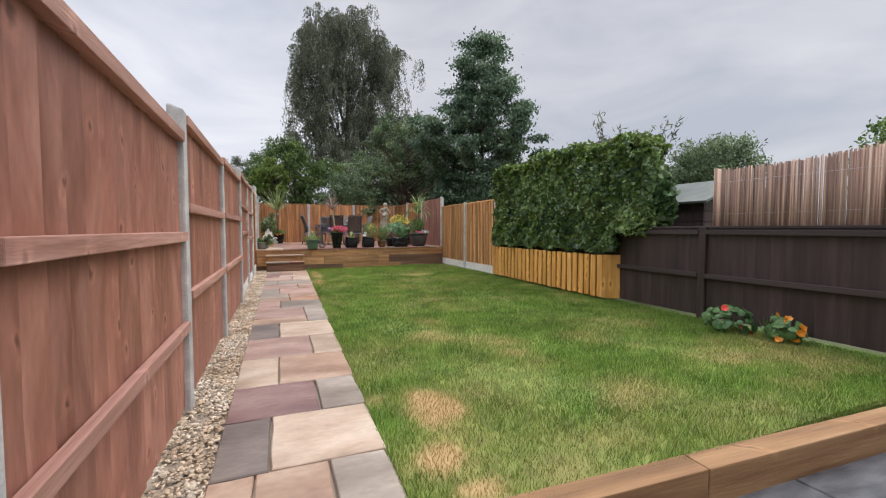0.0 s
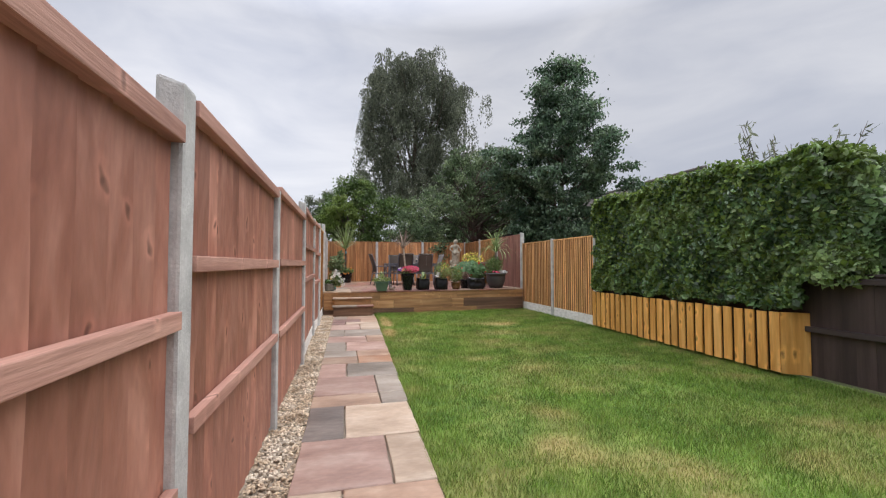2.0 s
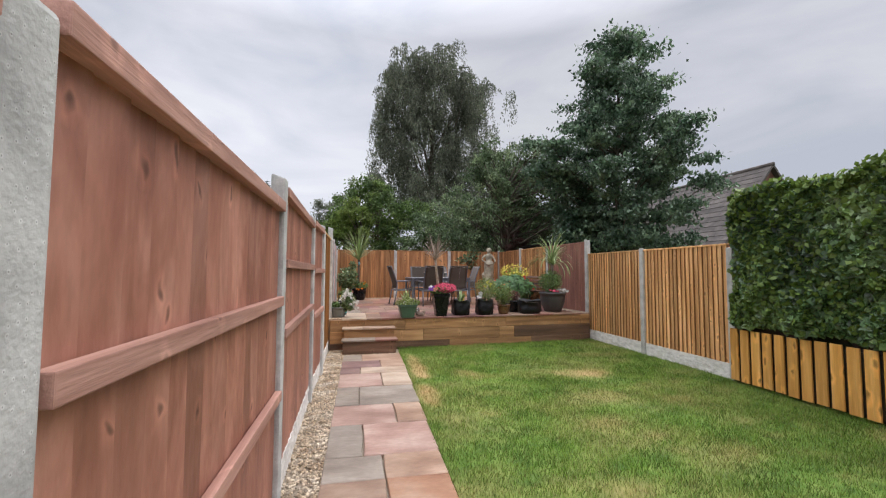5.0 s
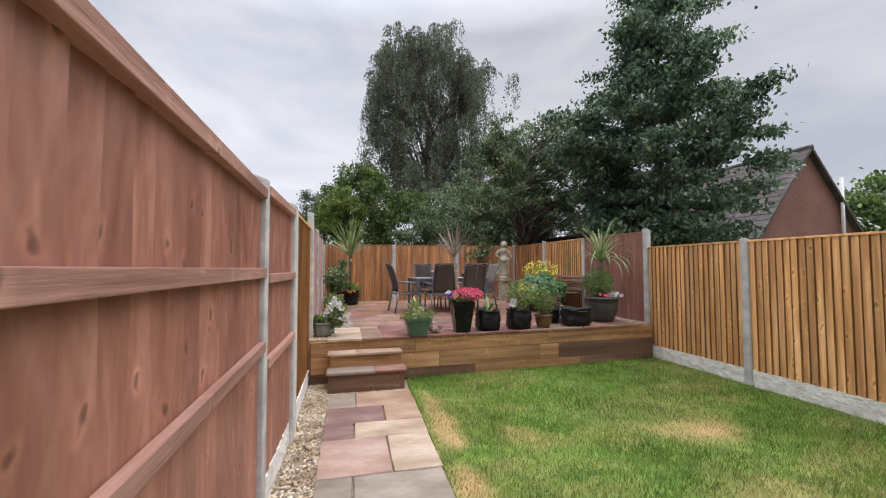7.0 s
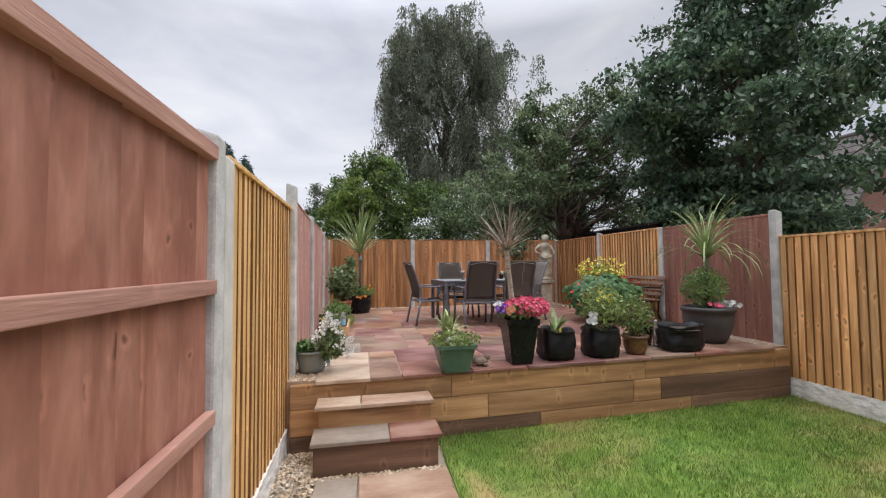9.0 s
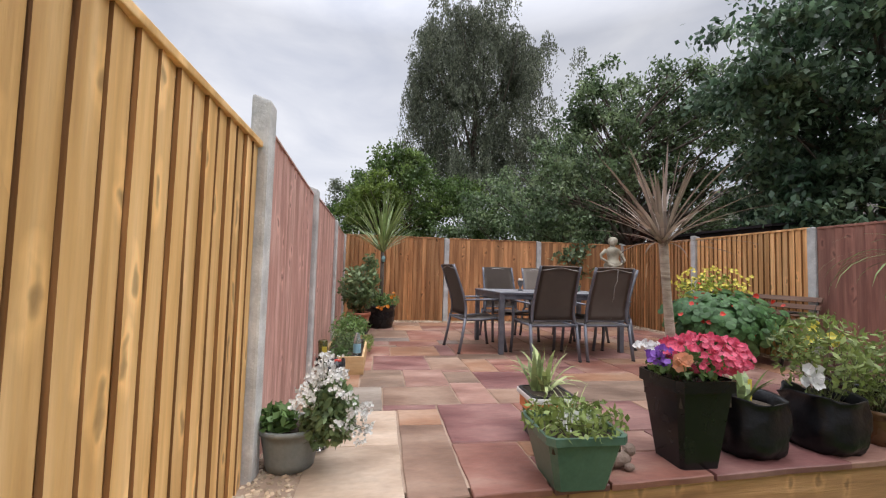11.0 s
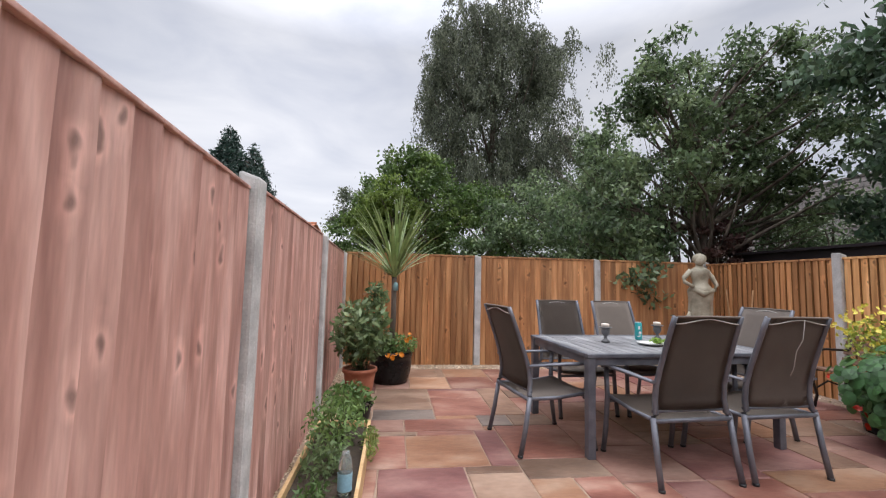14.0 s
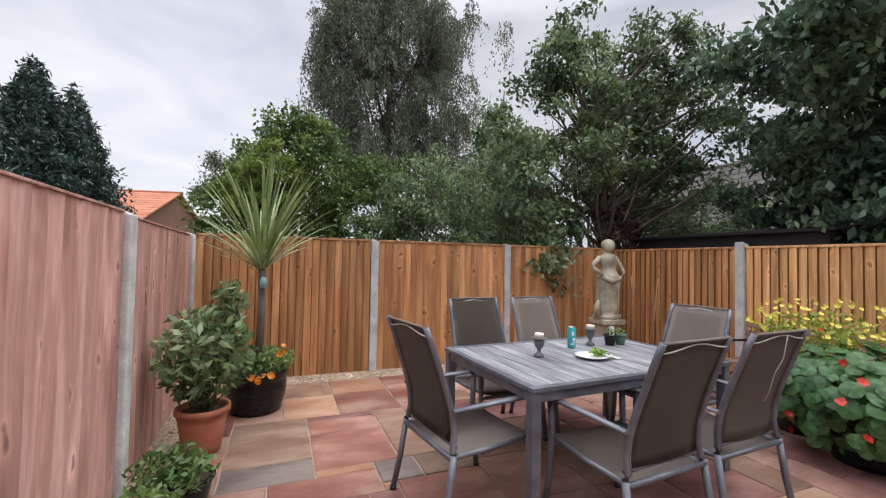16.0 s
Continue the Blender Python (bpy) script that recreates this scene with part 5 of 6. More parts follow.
M["green_pot"] = surface("green_glazed_pot", [(0.05, 0.10, 0.075), (0.085, 0.15, 0.11)], 6.0, (1, 1, 1), 0.35, 0.1, 50.0)
M["grey_pot"] = surface("grey_green_plastic_pot", [(0.17, 0.185, 0.175), (0.23, 0.245, 0.235)], 6.0, (1, 1, 1), 0.55, 0.08, 60.0)
M["brown_pot"] = surface("brown_glazed_pot", [(0.09, 0.042, 0.018), (0.15, 0.075, 0.03)], 6.0, (1, 1, 1), 0.28, 0.08, 50.0)
M["stem"] = surface("green_brown_stems", [(0.06, 0.07, 0.025), (0.10, 0.11, 0.04)], 9.0, (1, 1, 1), 0.7, 0.2, 60.0)
M["plant_leaf"] = foliage("garden_plant_leaves", (0.075, 0.14, 0.04), (0.12, 0.205, 0.06), (0.18, 0.285, 0.09))
M["dull_leaf"] = foliage("grey_green_leaves", (0.105, 0.16, 0.065), (0.16, 0.23, 0.10), (0.25, 0.32, 0.165))
M["herb_leaf"] = foliage("feathery_herb_leaves", (0.12, 0.17, 0.045), (0.18, 0.24, 0.065), (0.27, 0.33, 0.11))
M["lime_leaf"] = foliage("yellow_green_leaves", (0.20, 0.26, 0.04), (0.30, 0.36, 0.06), (0.40, 0.45, 0.10))
M["strap_green"] = foliage("strap_leaves_green", (0.13, 0.19, 0.06), (0.20, 0.27, 0.10), (0.30, 0.37, 0.18), 0.2)
M["strap_red"] = foliage("strap_leaves_dusky_red", (0.13, 0.09, 0.07), (0.22, 0.165, 0.13), (0.36, 0.30, 0.25), 0.2)
M["strap_pale"] = foliage("striped_pale_leaves", (0.30, 0.36, 0.13), (0.42, 0.48, 0.22), (0.56, 0.60, 0.36), 0.2)
M["nasturtium"] = foliage("round_nasturtium_leaves", (0.04, 0.105, 0.032), (0.07, 0.16, 0.05), (0.12, 0.23, 0.075), 0.3, 0.35)
for key, c in (("white", (0.72, 0.72, 0.70)), ("pink_bloom", (0.74, 0.10, 0.19)), ("red", (0.60, 0.035, 0.015)), ("orange_bloom", (0.75, 0.26, 0.02)), ("yellow", (0.66, 0.56, 0.09)), ("violet", (0.22, 0.08, 0.42)), ("peach", (0.66, 0.32, 0.20))):
    M[key + "_petal"] = foliage(key + "_petals", tuple(v * 0.8 for v in c), c, tuple(min(0.8, v * 1.15) for v in c), 0.25, 0.2)


def cloud_pts(n, centre, rx, ry, rz, shell=0.0):
    d = unit(rng.normal(size=(n, 3)))
    r = (shell + (1 - shell) * rng.random((n, 1))) ** 0.6
    return np.array(centre) + d * r * np.array([rx, ry, rz])


def blooms(t, centres, size, mat, petals=6, name="blossom"):
    """Rosettes of petals."""
    out = []
    for c in centres:
        n = unit(rng.normal(size=3) * 0.45 + np.array([-0.25, -0.75, 0.55]))
        u = unit(np.cross(n, rng.normal(size=3)))
        v = np.cross(n, u)
        for k in range(petals):
            a = 2 * math.pi * k / petals + rng.uniform(-0.25, 0.25)
            d = u * math.cos(a) + v * math.sin(a) + n * 0.3
            s = v * math.cos(a) - u * math.sin(a)
            e = size * rng.uniform(0.8, 1.2)
            out.append([c, c + d * e * 0.65 + s * e * 0.48, c + d * e, c + d * e * 0.65 - s * e * 0.48])
    return tagged(np_mesh(name, np.array(out).reshape(-1, 3), 4, M[mat], t), kind="stuff")


def stems(t, base, tips, r=0.004):
    bm = bmesh.new()
    for p in tips:
        b = Vector(base) + Vector((rng.normal() * 0.03, rng.normal() * 0.03, 0))
        m = b.lerp(Vector(p), 0.5) + Vector((rng.normal() * 0.03, rng.normal() * 0.03, 0.02))
        tube(bm, [b, m, Vector(p)], [r, r * 0.8, r * 0.4], 5)
    return part("stalk", bm, M["stem"], t)


def straps(t, base, n, length, width, mat, up=(0.2, 1.4), bend=1.0, name="leaves", stiff=5):
    """Long arching strap leaves from one point; up is the range of their angle over the horizon."""
    out = []
    for k in range(n):
        a = rng.uniform(0, 2 * math.pi)
        e = rng.uniform(*up)
        ln = length * rng.uniform(0.7, 1.1)
        p = np.array(base, dtype=float) + rng.normal(size=3) * 0.01
        side = np.array([-math.sin(a), math.cos(a), 0.0])
        w0 = width * rng.uniform(0.7, 1.1)
        prev = None
        for s in range(stiff + 1):
            f = s / stiff
            w = w0 * (0.55 + 0.9 * f) * (1 - f) ** 0.6 if s < stiff else w0 * 0.03
            pair = (p - side * w / 2, p + side * w / 2)
            if prev is not None:
                out.append([prev[0], prev[1], pair[1], pair[0]])
            prev = pair
            ang = e - bend * (1.25 - e / 1.6) * f ** 1.5
            p = p + np.array([math.cos(a) * math.cos(ang), math.sin(a) * math.cos(ang), math.sin(ang)]) * ln / stiff
    return np_mesh(name, np.array(out).reshape(-1, 3), 4, M[mat], t)


def round_pot(t, r0, r1, h, mat, rim=0.012, label="", seg=26, bulge=0.0):
    prof = [(0, 0.002), (r0, 0.0)] + [(r0 + (r1 - r0) * k / 5 + bulge * math.sin(math.pi * k / 5), h * 0.88 * k / 5) for k in range(1, 6)]
    prof += [(r1 + rim, h * 0.88), (r1 + rim, h), (r1 - 0.008, h), (r1 - 0.014, h * 0.86)]
    p = part("pot", lathe(bmesh.new(), prof, seg), M[mat], t, label)
    part("soil", lathe(bmesh.new(), [(r1 - 0.012, h * 0.87), (r1 * 0.5, h * 0.9), (0, h * 0.91)], seg), M["soil"], t)
    return p


def square_pot(t, w0, w1, h, mat, label=""):
    bm = bmesh.new()

    def ring(w, z):
        k = w * 0.42
        return [bm.verts.new((x, y, z)) for x, y in ((-k, -w / 2), (k, -w / 2), (w / 2, -k), (w / 2, k), (k, w / 2), (-k, w / 2), (-w / 2, k), (-w / 2, -k))]
    rings = [ring(w0, 0), ring(w1 * 0.97, h * 0.86), ring(w1 + 0.02, h * 0.87), ring(w1 + 0.02, h), ring(w1 - 0.012, h), ring(w1 - 0.03, h * 0.85)]
    for a, b in zip(rings, rings[1:]):
        for k in range(8):
            bm.faces.new((a[k], a[(k + 1) % 8], b[(k + 1) % 8], b[k]))
    bm.faces.new(rings[0][::-1])
    part("pot", bm, M[mat], t, label)
    part("soil", boxed(-w1 * 0.44, -w1 * 0.44, h * 0.7, w1 * 0.44, w1 * 0.44, h * 0.9), M["soil"], t)


def grow_bag(t, rx, ry, h, mat="black_bag"):
    bm = bmesh.new()
    rings = []
    seg = 36
    for k, (f, z) in enumerate(((0.80, 0), (0.90, 0.08), (1.01, 0.22), (0.98, 0.34), (1.01, 0.48), (0.97, 0.6), (0.98, 0.75), (0.93, 0.86), (0.94, 0.95), (0.97, 1.0), (0.88, 0.97), (0.82, 0.8))):
        ring = []
        for s in range(seg):
            a = 2 * math.pi * s / seg
            e = abs(math.cos(a)) ** 0.8 * (1 if math.cos(a) > 0 else -1), abs(math.sin(a)) ** 0.8 * (1 if math.sin(a) > 0 else -1)
            wob = 1 + 0.17 * noise.noise(Vector((math.cos(a) * 2.4, math.sin(a) * 2.4, z * 3 + rx * 40))) + 0.10 * noise.noise(Vector((math.cos(a) * 7, math.sin(a) * 7, z * 8 + rx * 90)))
            ring.append(bm.verts.new((rx * f * e[0] * wob, ry * f * e[1] * wob, h * (z + (0.16 * noise.noise(Vector((a * 1.3, rx * 30, 5))) if z > 0.7 else 0)))))
        rings.append(ring)
    for a, b in zip(rings, rings[1:]):
        for s in range(seg):
            bm.faces.new((a[s], a[(s + 1) % seg], b[(s + 1) % seg], b[s])).smooth = True
    bm.faces.new(rings[0][::-1])
    part("bag", bm, M[mat], t, "wrinkled black plastic grow bag")
    part("soil", lathe(bmesh.new(), [(rx * 0.8, h * 0.83), (0, h * 0.88)], 20), M["soil"], t)


def plant(x, y, label, z=PATIO, name="potted_plant", category="potted plant"):
    return thing(name, pose(x, y, z), label, category)


def bushy(t, n, centre, rx, ry, rz, leaf, width, mat, stem_n=14, base=(0, 0, 0.15), shell=0.2, droop=0.2, flat=0.0):
    pts = cloud_pts(n, centre, rx, ry, rz, shell)
    stems(t, base, [tuple(p) for p in pts[:stem_n]])
    np_mesh("leaves", leaf_quads(pts, leaf, width, droop, flat=flat), 4, M[mat], t)
    return pts


CLEAR = surface("cloudy_clear_plastic", [(0.55, 0.60, 0.58), (0.68, 0.72, 0.70)], 9.0, (1, 1, 1), 0.15, 0.05, 40.0)
CLEAR.node_tree.nodes["Principled BSDF"].inputs["Transmission Weight"].default_value = 0.75

# front edge of the patio
t = plant(-0.20, 12.90, "white flowering plant in a grey plastic pot")
round_pot(t, 0.115, 0.145, 0.20, "grey_pot")
bushy(t, 200, (-0.06, -0.04, 0.24), 0.09, 0.09, 0.07, 0.06, 0.035, "plant_leaf", 6)
bushy(t, 620, (0.19, -0.08, 0.27), 0.14, 0.13, 0.17, 0.06, 0.03, "dull_leaf", 16, (0.08, -0.03, 0.15))
heads = np.stack([rng.uniform(0.02, 0.38, 56), rng.uniform(-0.26, 0.0, 56), np.zeros(56)], 1)
heads[:, 2] = 0.575 - 1.1 * np.abs(heads[:, 0] - 0.16) - rng.uniform(0, 0.24, 56)
stems(t, (0.14, -0.05, 0.2), [tuple(p) for p in heads[:24]], 0.003)
blooms(t, np.repeat(heads, 12, axis=0) + rng.normal(size=(672, 3)) * np.array([0.017, 0.017, 0.013]), 0.0095, "white_petal", 5)
t = thing("plastic_bottle", pose(-0.08, 13.05, PATIO + 0.012), "empty plastic bottle with a teal label beside the pot", "bottle")
part("bottle", lathe(bmesh.new(), [(0, 0), (0.042, 0), (0.043, 0.2), (0.034, 0.26), (0.014, 0.30), (0.014, 0.325)], 20), CLEAR, t)
part("label_band", lathe(bmesh.new(), [(0.0445, 0.05), (0.0445, 0.17)], 20), M["can_teal"], t, "teal printed label")
part("label_patch", boxed(0.008, -0.0465, 0.11, 0.03, -0.040, 0.145), M["white_paint"], t)
t = plant(1.16, 12.64, "trailing plant spilling from a square green pot")
square_pot(t, 0.25, 0.37, 0.26, "green_pot")
bushy(t, 620, (0, -0.02, 0.29), 0.27, 0.23, 0.09, 0.05, 0.022, "herb_leaf", 12, (0, 0, 0.22))
straps(t, (0, 0, 0.24), 26, 0.24, 0.010, "strap_pale", (0.2, 1.3), 1.8, "trailing_shoots")
blooms(t, cloud_pts(12, (0.02, -0.03, 0.28), 0.12, 0.1, 0.05), 0.022, "white_petal")

t = plant(1.24, 13.14, "printed orange and black tub with a striped plant", name="planted_tub")
square_pot(t, 0.20, 0.25, 0.27, "foot", "black tub body")
part("band", boxed(-0.122, -0.1235, 0.155, 0.122, 0.1235, 0.225), surface("orange_print", [(0.55, 0.16, 0.03), (0.66, 0.22, 0.05)], 9.0, (1, 1, 1), 0.4), t, "orange printed band")
part("rim", boxed(-0.14, -0.14, 0.228, 0.14, 0.14, 0.262, bevel=0.01), M["white_plastic"], t, "white plastic rim")
part("soil_top", boxed(-0.115, -0.115, 0.24, 0.115, 0.115, 0.266), M["soil"], t)
for a0, a1, z0, z1 in ((-0.07, 0.07, 0.175, 0.195), (-0.05, 0.05, 0.20, 0.208), (-0.06, 0.03, 0.10, 0.11), (-0.06, 0.05, 0.075, 0.085)):
    part("label_bar", boxed(a0, -0.1265, z0, a1, -0.1205, z1), M["white_paint"], t)
straps(t, (0, 0, 0.255), 24, 0.31, 0.044, "strap_pale", (0.6, 1.45), 2.1)
straps(t, (-0.06, 0.02, 0.255), 8, 0.26, 0.05, "strap_green", (1.0, 1.45), 0.5, "broad_leaves")
for k in range(4):
    straps(t, (0.0, 0, 0.255), 1, 0.48, 0.008, "strap_pale", (1.0, 1.4), 0.3, "seed_stalk")

t = thing("glass_jar", pose(1.45, 13.13, PATIO), "clear glass jar standing beside the printed tub", "jar")
part("jar", lathe(bmesh.new(), [(0, 0.004), (0.04, 0), (0.045, 0.02), (0.045, 0.1), (0.036, 0.12), (0.038, 0.14), (0.034, 0.14), (0.032, 0.12), (0.041, 0.098), (0.041, 0.012), (0, 0.012)], 22), CLEAR, t)
t = plant(1.88, 12.76, "tall black planter with pink flowers and a red cordyline")
square_pot(t, 0.22, 0.33, 0.46, "black_pot")
pts = bushy(t, 500, (0, -0.02, 0.52), 0.23, 0.2, 0.08, 0.05, 0.03, "plant_leaf", 12, (0, 0, 0.38))
blooms(t, cloud_pts(400, (0.08, -0.03, 0.575), 0.25, 0.20, 0.10, 0.7), 0.019, "pink_bloom_petal", 7)
blooms(t, cloud_pts(48, (-0.19, -0.04, 0.57), 0.09, 0.1, 0.05), 0.018, "violet_petal", name="violet_blossom")
blooms(t, cloud_pts(26, (-0.16, 0.06, 0.60), 0.09, 0.09, 0.03), 0.018, "white_petal", name="white_blossom")
blooms(t, cloud_pts(9, (-0.12, -0.13, 0.55), 0.05, 0.04, 0.03), 0.034, "peach_petal", name="peach_blossom")
bm = bmesh.new()
tube(bm, [(-0.03, 0.06, 0.36), (-0.05, 0.05, 0.65), (-0.085, 0.04, 0.95), (-0.11, 0.03, 1.2)], [0.028, 0.027, 0.024, 0.026], 10)
part("trunk", bm, surface("ringed_palm_trunk", [(0.20, 0.15, 0.12), (0.33, 0.27, 0.22), (0.42, 0.36, 0.30)], 9.0, (1, 1, 5), 0.85, 0.6, 40.0), t, "ringed grey-brown trunk")
straps(t, (-0.11, 0.03, 1.17), 70, 0.60, 0.026, "strap_red", (0.05, 1.5), 0.5, "crown")

for x, y, rx, h, lab in ((2.34, 12.86, 0.19, 0.31, "black grow bag with a broad-leaved plant"), (2.87, 12.86, 0.19, 0.31, "black grow bag with a bushy flowering plant")):
    t = plant(x, y, lab)
    grow_bag(t, rx, rx, h)
    if x < 2.6:
        straps(t, (0, 0, 0.27), 9, 0.27, 0.075, "strap_green", (0.8, 1.4), 0.6)
        part("tag", boxed(0.06, 0.03, 0.26, 0.085, 0.033, 0.39), M["yellow_petal"], t, "yellow plant tag")
    else:
        bushy(t, 800, (0.06, 0.05, 0.54), 0.26, 0.25, 0.27, 0.055, 0.024, "herb_leaf", 22)
        blooms(t, cloud_pts(8, (-0.12, -0.06, 0.42), 0.05, 0.05, 0.1), 0.04, "white_petal")
        blooms(t, cloud_pts(9, (0.1, 0.1, 0.66), 0.15, 0.15, 0.08), 0.03, "yellow_petal", name="yellow_blossom")
t = plant(3.31, 12.86, "bushy herb in a brown glazed pot")
round_pot(t, 0.095, 0.135, 0.21, "brown_pot", bulge=0.012)
bushy(t, 800, (0, 0, 0.44), 0.22, 0.2, 0.25, 0.05, 0.02, "herb_leaf", 22)
t = plant(3.72, 13.32, "dark blue-grey pot with a small leafy shrub")
round_pot(t, 0.12, 0.16, 0.26, "black_pot")
bushy(t, 420, (0, 0, 0.36), 0.17, 0.17, 0.14, 0.055, 0.03, "brown_leaf", 12)
t = plant(3.95, 12.92, "folded black bag of compost on the patio edge", name="compost_bag", category="bag")
grow_bag(t, 0.26, 0.17, 0.30)
t = thing("plastic_bottle", pose(3.80, 13.14, PATIO), "clear plastic bottle behind the compost bag", "bottle")
M["clear"] = CLEAR
part("bottle", lathe(bmesh.new(), [(0, 0), (0.035, 0), (0.036, 0.2), (0.03, 0.25), (0.013, 0.29), (0.013, 0.31)], 18), M["clear"], t)
part("cap", lathe(bmesh.new(), [(0.014, 0.305), (0.015, 0.305), (0.015, 0.325), (0, 0.325)], 14), M["white_plastic"], t)

t = plant(4.70, 13.30, "large dark bowl planter with a cordyline and trailing plants")
round_pot(t, 0.19, 0.29, 0.45, "bowl", 0.022, "large dark grey bowl", 34, 0.035)
bushy(t, 1700, (-0.05, 0, 0.70), 0.28, 0.28, 0.28, 0.085, 0.014, "plant_leaf", 30, (0, 0, 0.36))
blooms(t, cloud_pts(26, (0.16, -0.14, 0.49), 0.17, 0.13, 0.04), 0.032, "white_petal")
blooms(t, cloud_pts(16, (-0.05, -0.2, 0.48), 0.14, 0.08, 0.03), 0.03, "pink_bloom_petal", name="pink_blossom")
bm = bmesh.new()
tube(bm, [(0, 0, 0.38), (0.01, 0, 0.75), (0.0, 0, 1.12)], [0.04, 0.035, 0.034], 10)
part("trunk", bm, M["bark"], t)
straps(t, (0, 0, 1.09), 75, 0.92, 0.034, "strap_green", (0.3, 1.5), 2.3, "crown", 8)

t = thing("stone_ornament", pose(1.45, 12.72, PATIO), "small brown stone animal ornament lying on the patio", "ornament")
bm = bmesh.new()
for c, s in (((0, 0, 0.045), (0.08, 0.05, 0.045)), ((0.07, 0.0, 0.085), (0.035, 0.03, 0.035)), ((-0.05, 0.02, 0.06), (0.045, 0.04, 0.05)), ((0.04, -0.05, 0.02), (0.03, 0.02, 0.02))):
    bmesh.ops.create_icosphere(bm, subdivisions=2, radius=1, matrix=Matrix.Translation(c) @ Matrix.Diagonal((*s, 1)))
part("figure", bm, surface("brown_stone", [(0.16, 0.11, 0.085), (0.27, 0.20, 0.16)], 14.0, (1, 1, 1), 0.85, 0.5, 60.0), t)

# along the pink fence
t = thing("bucket", pose(-0.155, 14.09, PATIO), "black plastic bucket lined with a bin bag", "bucket")
part("bucket_body", lathe(bmesh.new(), [(0, 0.003), (0.082, 0), (0.104, 0.235), (0.112, 0.237), (0.112, 0.245), (0.10, 0.245), (0.08, 0.01), (0, 0.01)], 26), M["foot"], t)
bm = lathe(bmesh.new(), [(0.098, 0.16), (0.106, 0.252), (0.114, 0.256), (0.117, 0.205)], 30)
for v in bm.verts:
    a = math.atan2(v.co.y, v.co.x)
    v.co.z += 0.012 * math.sin(a * 5) + 0.008 * math.sin(a * 11 + 1)
    v.co.xy *= 1 + 0.02 * math.sin(a * 9)
part("bin_bag", bm, surface("black_bin_bag", [(0.008, 0.008, 0.010), (0.016, 0.016, 0.02)], 9.0, (1, 1, 1), 0.28, 0.3, 40.0), t, "crumpled black bin bag")
part("rubbish", lathe(bmesh.new(), [(0, 0.19), (0.05, 0.195), (0.097, 0.17)], 14), M["soil"], t)
part("red_scrap", boxed(0.03, -0.02, 0.2, 0.085, 0.03, 0.262, bevel=0.012), surface("red_plastic_scrap", [(0.42, 0.03, 0.025), (0.55, 0.06, 0.04)], 9.0, (1, 1, 1), 0.4), t, "red plastic scrap")
OLIVE = surface("olive_bottle_glass", [(0.10, 0.10, 0.03), (0.15, 0.145, 0.045)], 9.0, (1, 1, 1), 0.12)
OLIVE.node_tree.nodes["Principled BSDF"].inputs["Transmission Weight"].default_value = 0.45
t = thing("glass_bottle", pose(-0.205, 14.10, PATIO + 0.12, 0, -3, 0), "olive glass bottle with yellow label in the bucket", "bottle")
part("bottle", lathe(bmesh.new(), [(0, 0), (0.016, 0), (0.016, 0.07), (0.036, 0.11), (0.037, 0.285), (0.033, 0.292), (0, 0.284)], 20), OLIVE, t)
part("label_patch", boxed(-0.004, -0.0395, 0.14, 0.032, -0.028, 0.245, bevel=0.003), surface("yellow_label", [(0.52, 0.42, 0.05), (0.62, 0.52, 0.09)], 9.0), t, "yellow paper label")
t = thing("glass_jar", pose(-0.222, 13.80, PATIO), "old glass jar standing on the gravel", "jar")
part("jar", lathe(bmesh.new(), [(0, 0), (0.042, 0), (0.054, 0.17), (0.056, 0.172), (0.051, 0.172), (0.04, 0.01), (0, 0.01)], 22), M["clear"], t)
part("jar_filling", lathe(bmesh.new(), [(0, 0.012), (0.038, 0.012), (0.046, 0.12), (0, 0.125)], 18), M["soil"], t)

t = thing("wooden_trough", pose(-0.315, 14.655, PATIO), "long pale wooden trough planted with herbs", "planter")
part("side", boxed(0, 0, 0, 0.40, 0.022, 0.165, bevel=0.003), M["trough_wood"], t)
part("side", boxed(0, 1.31, 0, 0.40, 1.332, 0.165, bevel=0.003), M["trough_wood"], t)
part("side", boxed(0, 0.023, 0, 0.022, 1.309, 0.165, bevel=0.003), M["trough_wood"], t)
part("side", boxed(0.378, 0.023, 0, 0.40, 1.309, 0.165, bevel=0.003), M["trough_wood"], t)
part("soil", boxed(0.023, 0.023, 0.01, 0.377, 1.309, 0.12), M["soil"], t)
bushy(t, 700, (0.18, 1.0, 0.28), 0.22, 0.34, 0.20, 0.05, 0.022, "plant_leaf", 20, (0.2, 1.0, 0.1))
bushy(t, 340, (0.17, 0.55, 0.2), 0.15, 0.25, 0.12, 0.055, 0.02, "dull_leaf", 12, (0.2, 0.55, 0.1))
bushy(t, 130, (0.17, 0.20, 0.16), 0.10, 0.10, 0.06, 0.05, 0.016, "plant_leaf", 8, (0.18, 0.2, 0.1))
bushy(t, 160, (0.42, 0.95, 0.14), 0.06, 0.22, 0.10, 0.045, 0.022, "herb_leaf", 8, (0.36, 0.95, 0.12))
t = thing("seed_packet", pose(-0.02, 14.715, PATIO + 0.125, 12, 0, 8), "blue seed packet lying in the wooden trough", "packet")
part("packet", boxed(-0.05, -0.03, 0, 0.05, 0.03, 0.022, bevel=0.006), M["can_teal"], t)
part("label_patch", boxed(-0.035, -0.02, 0.021, 0.01, 0.015, 0.0235), M["white_paint"], t)
t = thing("plastic_bottle", pose(0.005, 14.95, PATIO + 0.118), "clear plastic bottle with pale blue label in the trough", "bottle")
part("bottle", lathe(bmesh.new(), [(0, 0), (0.036, 0), (0.037, 0.15), (0.03, 0.19), (0.02, 0.21), (0.021, 0.225), (0, 0.225)], 20), CLEAR, t)
